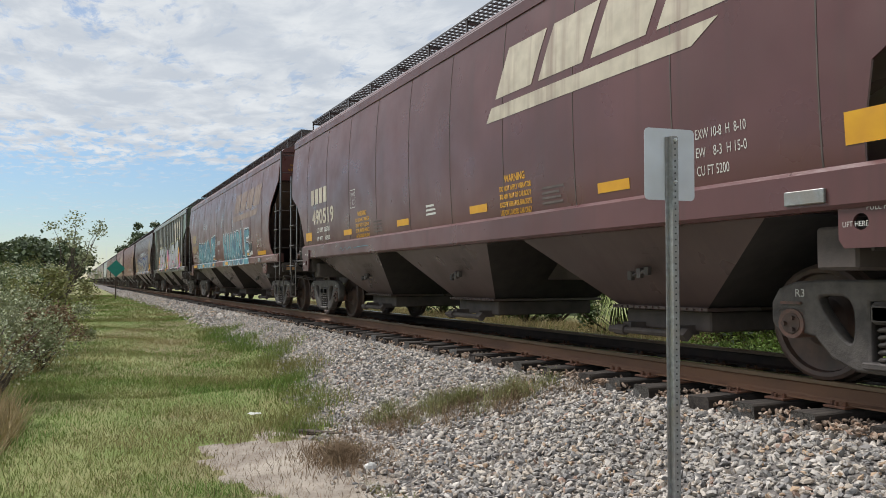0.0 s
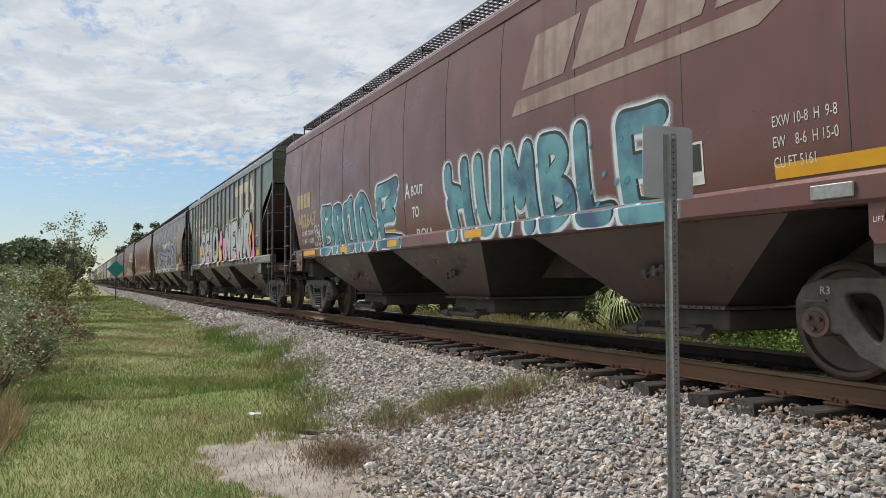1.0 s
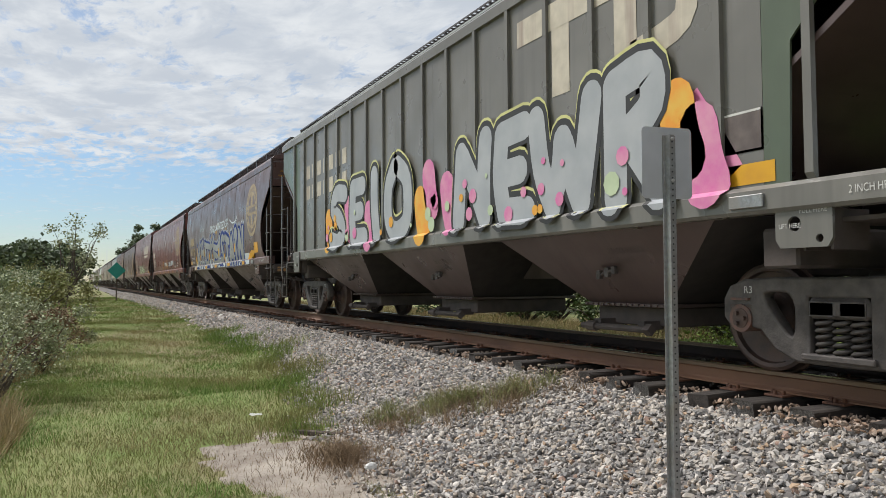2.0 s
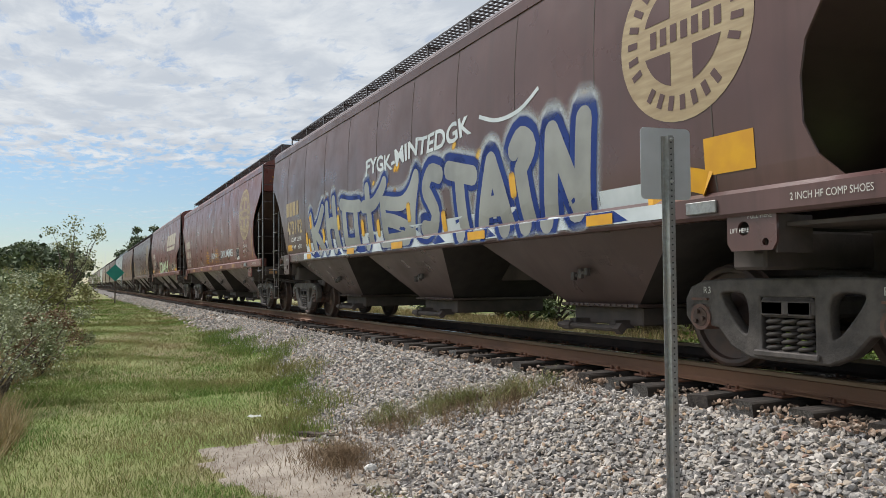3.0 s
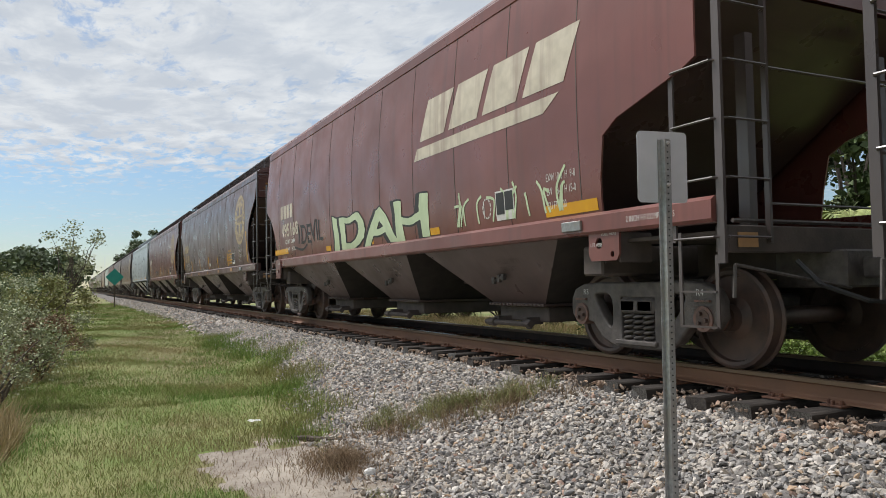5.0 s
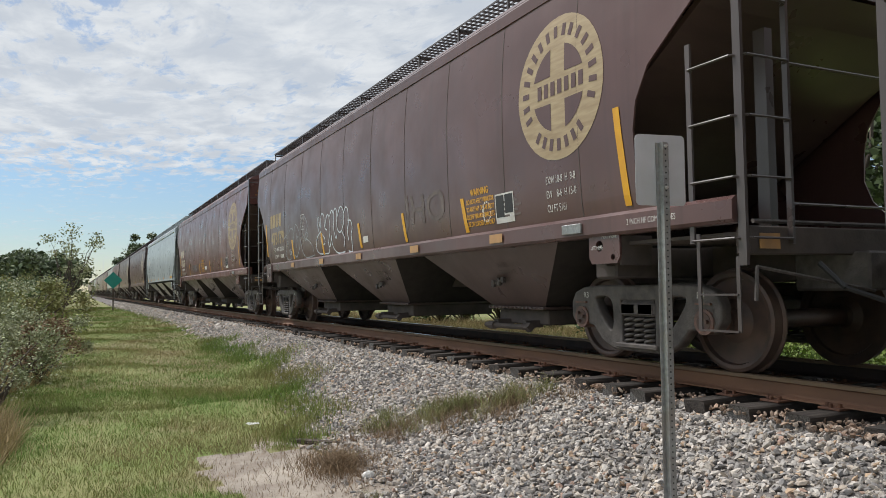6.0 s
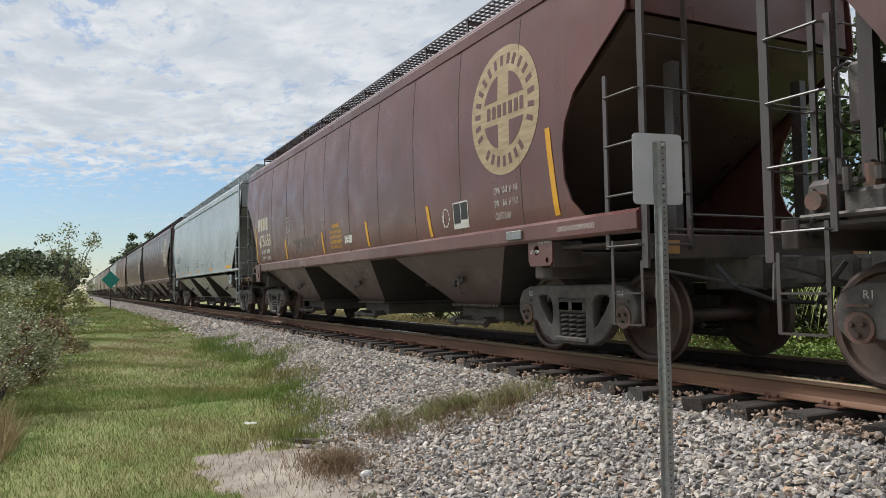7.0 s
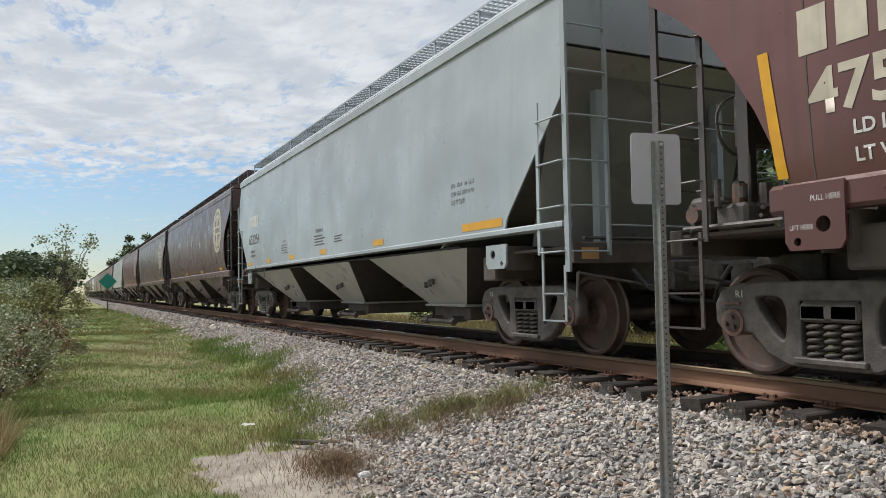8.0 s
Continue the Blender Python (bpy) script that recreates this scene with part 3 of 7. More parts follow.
def build_sign():
    e = new("road_sign")
    e.location = (-2.058, 3.729, 0)
    e.rotation_euler = (0, radians(0.3), radians(-11))
    zg = float(ground_z(-2.04, 3.72))
    prof = [(-0.0395, 0.0), (-0.0395, -0.004), (-0.024, -0.004), (-0.015, -0.035), (0.015, -0.035), (0.024, -0.004), (0.0395, -0.004), (0.0395, 0.0), (0.021, 0.0), (0.0125, -0.031), (-0.0125, -0.031), (-0.021, 0.0)]
    prof = [(1.16 * x, 1.16 * y) for x, y in prof]
    bm = bmesh.new()
    a = [bm.verts.new((x, y, zg - 0.3)) for x, y in prof]
    b = [bm.verts.new((x, y, 1.70)) for x, y in prof]
    n = len(prof)
    for i in range(n):
        bm.faces.new((a[i], a[(i + 1) % n], b[(i + 1) % n], b[i]))
    bm.faces.new(b)
    fix(bm)
    part("post", bm, "post", e, "galvanised u-channel post with a row of holes")
    hole = bmesh.new()
    bmesh.ops.create_cone(hole, cap_ends=True, segments=8, radius1=0.0055, radius2=0.0055, depth=0.003, matrix=pose(0, 0, 0, 90, 0, 0))
    hm = bpy.data.meshes.new("bolt_hole")
    hole.to_mesh(hm)
    hole.free()
    hm.materials.append(M["black"])
    for k in range(58):
        h = new("bolt_hole", hm)
        h.parent = e
        h.location = (0.0, -0.0415, 1.655 - 0.0381 * k)
    r, w, h = 0.03, 0.178, 0.2285
    pts = []
    for cx, cz, a0 in ((w - r, h - r, 0), (-w + r, h - r, 90), (-w + r, -h + r, 180), (w - r, -h + r, 270)):
        pts += [(cx + r * math.cos(radians(a0 + k * 22.5)), cz + r * math.sin(radians(a0 + k * 22.5))) for k in range(5)]
    me = plate_mesh(pts, [], 0.003)
    me.transform(pose(0, 0, 0, 0, 0, -90))
    s = part("sign_plate", me, "alu", e, "blank back of an aluminium sign with rounded corners")
    s.location = (-0.012, 0.004, 1.525)
    for z in (1.675, 1.408):
        bb = bmesh.new()
        rod(bb, (0.0, 0.004, z), (0.0, -0.062, z), 0.006, 8)
        rod(bb, (0.0, -0.041, z), (0.0, -0.049, z), 0.011, 6)
        part("bolt", bb, "zinc", e)
    tagged(e, "small metal road sign seen from behind on a galvanised post", "road sign")


build_sign()


def build_mile_sign():
    e = new("track_sign")
    zg = float(ground_z(-2.9, 60))
    e.location = (-2.9, 60, zg)
    bm = bmesh.new()
    rod(bm, (0, 0, -0.1), (0, 0, 2.1), 0.045, 8)
    part("post", bm, "bark", e)
    me = plate_mesh([(0.62, 0), (0, 0.62), (-0.62, 0), (0, -0.62)], [], 0.01)
    me.transform(pose(0, 0, 0, 0, 0, -90))
    p = part("sign_plate", me, "sign_green", e, "green diamond sign plate")
    p.location = (0, -0.05, 2.25)
    tagged(e, "small green diamond sign on a thin dark post beside the track", "railway sign")


build_mile_sign()

# ---- railway cars ----
WB, WR = 1.778, 0.457                 # truck wheelbase, wheel radius
START, PACE, SLOW = 0.0, 17.552, 0.042


def run(t):
    """Metres that the train has gone after t seconds."""
    return PACE * t - SLOW * t * t


def side_frame_mesh():
    half = [(0.0, 0.775), (0.6, 0.775), (0.86, 0.76), (1.0, 0.71), (1.06, 0.61), (1.06, 0.47), (1.0, 0.40), (0.99, 0.545), (0.79, 0.545), (0.775, 0.40), (0.69, 0.385), (0.55, 0.235), (0.36, 0.155), (0.0, 0.15)]
    outer = half + [(-y, z) for y, z in half[-2:0:-1]]
    hole_c = [(-0.27, 0.20), (0.27, 0.20), (0.27, 0.66), (-0.27, 0.66)]
    hole_r = smooth_ring([(0.35, 0.34), (0.43, 0.30), (0.62, 0.52), (0.70, 0.66), (0.62, 0.70), (0.36, 0.69)], 2)
    hole_l = [(-y, z) for y, z in hole_r]
    return plate_mesh(outer, [hole_c, hole_r, hole_l], 0.13, 0.02)


def spring_mesh():
    bm = bmesh.new()
    turns, seg, r, w = 5, 10, 0.062, 0.017
    rings = []
    for i in range(turns * seg + 1):
        a = 2 * math.pi * i / seg
        c = Vector((r * math.cos(a), r * math.sin(a), 0.26 * i / (turns * seg)))
        o = Vector((math.cos(a), math.sin(a), 0))
        rings.append([bm.verts.new(c + w * (math.cos(q) * o + math.sin(q) * Vector((0, 0, 1)))) for q in (0, 1.57, 3.14, 4.71)])
    for p, q in zip(rings, rings[1:]):
        for k in range(4):
            bm.faces.new((p[k], p[(k + 1) % 4], q[(k + 1) % 4], q[k]))
    for f in bm.faces:
        f.smooth = True
    return fix(bm)


def wheelset_mesh(seg=32):
    """Axle along x with two flanged wheels and the bearing caps with three bolts each."""
    bm = bmesh.new()
    prof = [(0.0, -1.165, 3), (0.08, -1.165, 3), (0.088, -1.15, 3), (0.088, -0.90, 0), (0.115, -0.90, 0), (0.125, -0.815, 0), (0.20, -0.770, 0), (0.33, -0.760, 0), (0.385, -0.770, 0), (0.397, -0.812, 0), (0.430, -0.818, 1), (0.457, -0.806, 1), (0.464, -0.713, 1), (0.486, -0.696, 1),
            (0.486, -0.682, 1), (0.470, -0.675, 0), (0.39, -0.675, 0), (0.375, -0.705, 0), (0.20, -0.715, 0), (0.12, -0.68, 0), (0.09, -0.64, 0), (0.09, 0.0, 0)]
    for s in (1, -1):
        rows = []
        for r, x, _ in prof:
            rows.append([bm.verts.new((s * x, r * math.cos(2 * math.pi * k / seg), r * math.sin(2 * math.pi * k / seg))) for k in range(seg)] if r > 0 else [bm.verts.new((s * x, 0, 0))])
        for i in range(len(rows) - 1):
            a, b = rows[i], rows[i + 1]
            for k in range(seg):
                f = bm.faces.new((a[0], b[k], b[(k + 1) % seg]) if len(a) == 1 else (a[k], a[(k + 1) % seg], b[(k + 1) % seg], b[k]))
                f.material_index = {3: 2}.get(prof[i][2], prof[i][2])
                f.smooth = True
        for k in range(3):
            an = 2 * math.pi * k / 3
            before = set(bm.faces)
            rod(bm, (s * -1.15 if s > 0 else 1.15, 0.05 * math.cos(an), 0.05 * math.sin(an)), (s * -1.195 if s > 0 else 1.195, 0.05 * math.cos(an), 0.05 * math.sin(an)), 0.019, 6)
            for f in set(bm.faces) - before:
                f.material_index = 2
    fix(bm)
    for e in bm.edges:
        if len(e.link_faces) == 2 and e.calc_face_angle() > 0.45:
            e.smooth = False
    return bm


def shared(name, bm, mats):
    if isinstance(bm, bmesh.types.BMesh):
        me = bpy.data.meshes.new(name)
        bm.to_mesh(me)
        bm.free()
    else:
        me = bm
    me.materials.clear()
    for x in mats:
        me.materials.append(M[x])
    return me


ME_FRAME = shared("side_frame", side_frame_mesh(), ["iron"])
ME_SPRING = shared("spring", spring_mesh(), ["iron"])
ME_WHEELS_FAR = shared("wheelset", wheelset_mesh(14), ["wheel", "tread", "cap"])
ME_WHEELS = shared("wheelset", wheelset_mesh(), ["wheel", "tread", "cap"])


def bolster_mesh():
    bm = bmesh.new()
    box(bm, -1.16, 1.16, -0.25, 0.25, 0.48, 0.64, 0.03)
    box(bm, -0.5, 0.5, -0.22, 0.22, 0.6, 0.84, 0.03)
    for s in (-1, 1):
        for y in (-0.13, 0.13):
            box(bm, s * 1.10 - 0.06, s * 1.10 + 0.06, y - 0.10, y + 0.10, 0.50, 0.60)
        box(bm, s * 1.08 - 0.10, s * 1.08 + 0.10, -0.30, 0.30, 0.165, 0.215, 0.01)
        rod(bm, (s * 0.62, -0.35, 0.36), (s * -0.62, -0.35, 0.36), 0.035)
        rod(bm, (s * 0.62, 0.35, 0.36), (s * -0.62, 0.35, 0.36), 0.035)
    return fix(bm)


def adapter_mesh():
    bm = bmesh.new()
    bmesh.ops.create_cone(bm, cap_ends=True, segments=20, radius1=0.115, radius2=0.115, depth=0.2, matrix=pose(0, 0, 0, 0, 90, 0))
    box(bm, -0.085, 0.085, -0.125, 0.125, 0.06, 0.125, 0.01)
    box(bm, -0.11, -0.07, -0.09, 0.09, 0.15, 0.17)
    return fix(bm)


ME_BOLSTER = shared("truck", bolster_mesh(), ["iron"])
ME_ADAPTER = shared("bearing", adapter_mesh(), ["cap"])
ROLLING = []


def build_truck(car, y, detailed):
    tr = new("truck", ME_BOLSTER)
    tr.parent = car
    tr.location = (0, y, 0)
    if detailed:
        for a, word in ((-0.80, "R4" if y < 0 else "R2"), (0.86, "R3" if y < 0 else "R1")):
            t = text_mesh(word, 0.085)
            for v in t.vertices:
                v.co = (-1.147, a - v.co.x, 0.665 + v.co.y)
            part("lettering", t, "white", tr)
    for s in (-1, 1):
        f = new("side_frame", ME_FRAME)
        f.parent = tr
        f.location = (s * 1.08, 0, 0)
        if detailed:
            for k in (-1, 0, 1):
                sp = new("spring", ME_SPRING)
                sp.parent = tr
                sp.location = (s * 1.09, k * 0.145, 0.215)
    for a in (-1, 1):
        w = new("wheelset", ME_WHEELS if detailed else ME_WHEELS_FAR)
        w.parent = tr
        w.location = (0, a * WB / 2, WR)
        if detailed:
            ROLLING.append((w, a * WB / 2))
        for s in (-1, 1):
            b = new("bearing", ME_ADAPTER)
            b.parent = tr
            b.location = (s * 1.06, a * WB / 2, WR)
            b.scale = (s * -1 if s > 0 else 1, 1, 1)
    return tr


# side outlines: (distance in from the outer axle, height), from the eave down to the sill
EDGE_A_NEAR = [(-0.69, 4.05), (-0.69, 3.32), (-0.31, 3.04), (0.11, 2.73), (0.28, 2.45), (0.33, 2.2), (0.33, 1.88), (0.23, 1.65), (0.02, 1.45)]
EDGE_A_FAR = [(-0.38, 4.05), (-0.38, 3.22), (-0.05, 3.0), (0.28, 2.7), (0.52, 2.35), (0.7, 2.05), (0.83, 1.76), (0.95, 1.45)]
EDGE_B_NEAR = [(-0.45, 4.1), (-0.46, 2.63), (-0.3, 2.56), (0.55, 2.33), (0.76, 2.2), (0.83, 1.8), (0.85, 1.45)]
EDGE_B_FAR = [(-0.16, 4.1), (-0.16, 2.78), (-0.08, 2.7), (0.3, 2.5), (0.6, 2.15), (0.74, 1.88), (0.85, 1.45)]
EDGE_C_NEAR = [(-0.67, 4.16), (-0.67, 3.5), (0.55, 2.86), (0.90, 2.5), (0.93, 1.45)]
EDGE_C_FAR = [(-0.4, 4.16), (-0.4, 3.5), (0.5, 2.86), (0.9, 2.5), (0.93, 1.45)]
EDGE_D_NEAR = [(-0.58, 4.05), (-0.55, 2.75), (0.0, 2.16), (0.55, 1.58), (0.6, 1.45)]
EDGE_D_FAR = [(-0.36, 4.05), (-0.36, 2.75), (0.2, 2.16), (0.75, 1.58), (0.8, 1.45)]
SEC_A = [(1.45, 1.560), (1.62, 1.585), (1.85, 1.600), (2.2, 1.617), (2.5, 1.623), (2.8, 1.625), (3.05, 1.622), (3.3, 1.612), (3.55, 1.594), (3.8, 1.568), (4.05, 1.530)]
SEC_B = SEC_A[:-1] + [(4.05, 1.543), (4.27, 1.505)]
SEC_C = [(1.45, 1.56), (1.85, 1.56), (2.3, 1.56), (2.5, 1.56), (2.86, 1.56), (3.2, 1.56), (3.5, 1.56), (4.16, 1.56)]
SEC_D = [(1.45, 1.59), (1.6, 1.59), (2.16, 1.59), (2.75, 1.585), (3.3, 1.56), (4.05, 1.50)]
KINDS = {
    "A": dict(sec=SEC_A, near=EDGE_A_NEAR, far=EDGE_A_FAR, near_post=-0.86, far_post=-0.36, bulge=0.0045, ribs=False),
    "B": dict(sec=SEC_B, near=EDGE_B_NEAR, far=EDGE_B_FAR, near_post=-0.66, far_post=-0.36, bulge=0.0025, ribs=False),
    "E": dict(sec=SEC_A, near=EDGE_B_NEAR, far=EDGE_B_FAR, near_post=-0.66, far_post=-0.36, bulge=0.0025, ribs=False, sill=1.555),
    "C": dict(sec=SEC_C, near=EDGE_C_NEAR, far=EDGE_C_FAR, near_post=-0.70, far_post=-0.42, bulge=0.0, ribs=True),
    "D": dict(sec=SEC_D, near=EDGE_D_NEAR, far=EDGE_D_FAR, near_post=-0.63, far_post=-0.40, bulge=0.0, ribs=False),
}


class Shell:
    """The side of a car: where its skin lies, for the panels and for what is painted on them."""

    def __init__(self, kind, span):
        k = KINDS[kind]
        self.kind, self.span, self.k = kind, span, k
        self.zs, self.hw = zip(*k["sec"])
        self.y_near, self.y_far = -span / 2, span / 2
        n = 9
        a, b = self.y_near + 1.15, self.y_far - 1.15
        self.seams = [a + (b - a) * i / n for i in range(n + 1)]

    def edge(self, side, z):
        e = self.k[side]
        zz, uu = [p[1] for p in e][::-1], [p[0] for p in e][::-1]
        u = float(np.interp(z, zz, uu))
        return self.y_near + u if side == "near" else self.y_far - u

    def skin(self, y, z):
        h = float(np.interp(z, self.zs, self.hw))
        s = self.seams
        if self.k["bulge"] and s[0] < y < s[-1]:
            w = s[1] - s[0]
            h += self.k["bulge"] * math.sin(math.pi * ((y - s[0]) % w) / w)
        return h

    def near_u(self, u):
        return self.y_near + u

    def far_u(self, u):
        return self.y_far - u


def panel_mesh(sh, side, y0, y1, e0=None, e1=None):
    """One side sheet between two seams, with its thickness; e0, e1: 'near' or 'far' where it follows the end's outline."""
    bm = bmesh.new()
    zs = sorted(set(list(sh.zs) + ([p[1] for p in sh.k["near"]] if e0 else []) + ([p[1] for p in sh.k["far"]] if e1 else [])))
    if e0 or e1:
        zs = sorted(set(zs + [0.5 * (a + b) for a, b in zip(zs, zs[1:])]))
    n = 5
    outer, inner = [], []
    for z in zs:
        a = sh.edge(e0, z) if e0 else y0
        b = sh.edge(e1, z) if e1 else y1
        ys = [a + (b - a) * i / n for i in range(n + 1)]
        outer.append([bm.verts.new((side * sh.skin(y, z), y, z)) for y in ys])
        inner.append([bm.verts.new((side * (sh.skin(y, z) - 0.02), y, z)) for y in ys])
    m = len(zs)
    for i in range(m - 1):
        for j in range(n):
            f = bm.faces.new((outer[i][j], outer[i][j + 1], outer[i + 1][j + 1], outer[i + 1][j]))
            f.smooth = True
            bm.faces.new((inner[i][j], inner[i + 1][j], inner[i + 1][j + 1], inner[i][j + 1]))
    for i in range(m - 1):
        for j in (0, n):
            bm.faces.new((outer[i][j], outer[i + 1][j], inner[i + 1][j], inner[i][j]))
    for j in range(n):
        for i in (0, m - 1):
            bm.faces.new((outer[i][j], outer[i][j + 1], inner[i][j + 1], inner[i][j]))
    for e in bm.edges:
        e.smooth = all(f.smooth for f in e.link_faces)
    return fix(bm)


def hopper_mesh(y0, y1, yc, wide):
    bm = bmesh.new()
    top = [(-wide, y0, 1.30), (wide, y0, 1.30), (wide, y1, 1.30), (-wide, y1, 1.30)]
    bot = [(-0.86, yc - 0.62, 0.52), (0.86, yc - 0.62, 0.52), (0.86, yc + 0.62, 0.52), (-0.86, yc + 0.62, 0.52)]
    a, b = [bm.verts.new(p) for p in top], [bm.verts.new(p) for p in bot]
    for i in range(4):
        f = bm.faces.new((a[i], a[(i + 1) % 4], b[(i + 1) % 4], b[i]))
        # index 1: end slopes, coloured near black for the shade between bays
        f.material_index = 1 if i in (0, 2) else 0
    bm.faces.new(a)
    bm.faces.new(b)
    box(bm, -0.93, 0.93, yc - 0.68, yc + 0.68, 0.50, 0.535, 0.005)
    for k in range(14):
        box(bm, -0.945, -0.93, yc - 0.62 + k * 0.095, yc - 0.60 + k * 0.095, 0.508, 0.528)
    return fix(bm)


def gate_mesh():
    bm = bmesh.new()
    box(bm, -0.80, 0.80, -0.60, 0.60, 0.30, 0.50, 0.015)
    rod(bm, (-1.02, -0.5, 0.28), (-1.02, 0.6, 0.28), 0.035, 8)
    rod(bm, (-1.02, 0.35, 0.28), (-1.02, 0.5, 0.28), 0.055, 8)
    rod(bm, (-1.02, -0.53, 0.28), (-1.02, -0.44, 0.28), 0.06, 4)
    box(bm, -1.0, -0.75, 0.3, 0.42, 0.27, 0.36)
    box(bm, -1.0, -0.75, -0.4, -0.3, 0.27, 0.36)
    return fix(bm)


def latch_mesh():
    bm = bmesh.new()
    rod(bm, (0, -0.12, 0.03), (0, 0.12, -0.03), 0.018)
    box(bm, -0.03, 0.02, -0.15, -0.09, -0.02, 0.06, 0.006)
    box(bm, -0.03, 0.02, 0.09, 0.15, -0.07, 0.02, 0.006)
    box(bm, -0.02, 0.03, -0.03, 0.03, -0.05, 0.05, 0.006)
    return fix(bm)


def bar(bm, a, b, w, d):
    """A flat bar from a to b, w along the train and d across."""
    a, b = Vector(a), Vector(b)
    vs = []
    for p in (a, b):
        vs.append([bm.verts.new(p + Vector((sx * d / 2, sy * w / 2, 0))) for sx, sy in ((-1, -1), (1, -1), (1, 1), (-1, 1))])
    for i in range(4):
        bm.faces.new((vs[0][i], vs[0][(i + 1) % 4], vs[1][(i + 1) % 4], vs[1][i]))
    bm.faces.new(vs[0])
    bm.faces.new(vs[1])


def rung_mesh(length, axis):
    """A grab iron with turned-in ends: length along y (axis 1) or x (axis 0)."""
    bm = bmesh.new()
    h = length / 2
    pts = [(0.035, -h, 0), (-0.03, -h + 0.03, 0), (-0.03, h - 0.03, 0), (0.035, h, 0)]
    if axis == 0:
        pts = [(y, x, z) for x, y, z in pts]
    for a, b in zip(pts, pts[1:]):
        rod(bm, a, b, 0.011, 6)
    return fix(bm)


ME_GATE = shared("outlet_gate", gate_mesh(), ["under"])
ME_LATCH = shared("gate_latch", latch_mesh(), ["iron"])


def walkway_mesh(y0, y1):
    """Open steel grating on the roof: bearing bars and cross bars."""
    bm = bmesh.new()
    for k in range(8):
        x = -1.09 + 0.078 * k
        box(bm, x - 0.003, x + 0.003, y0, y1, 4.612, 4.64)
    n = int((y1 - y0) / 0.13)
    for k in range(n + 1):
        y = y0 + (y1 - y0) * k / n
        box(bm, -1.09, -0.54, y - 0.005, y + 0.005, 4.61, 4.635)
    return fix(bm)


RUNG_X = {m: shared("rung", rung_mesh(0.5, 0), [m]) for m in ("fixture", "green", "grey", "grey_far")}
RUNG_Y = {m: shared("rung", rung_mesh(0.5, 1), [m]) for m in ("fixture", "green", "grey", "grey_far")}


def HOPPERS(half):
    """The three bays: both ends at the sill, and the middle of the outlet."""
    return ((-half + 1.65, -half + 5.2, -half + 3.55), (-1.55, 1.55, 0.0), (half - 5.2, half - 1.65, half - 3.7))


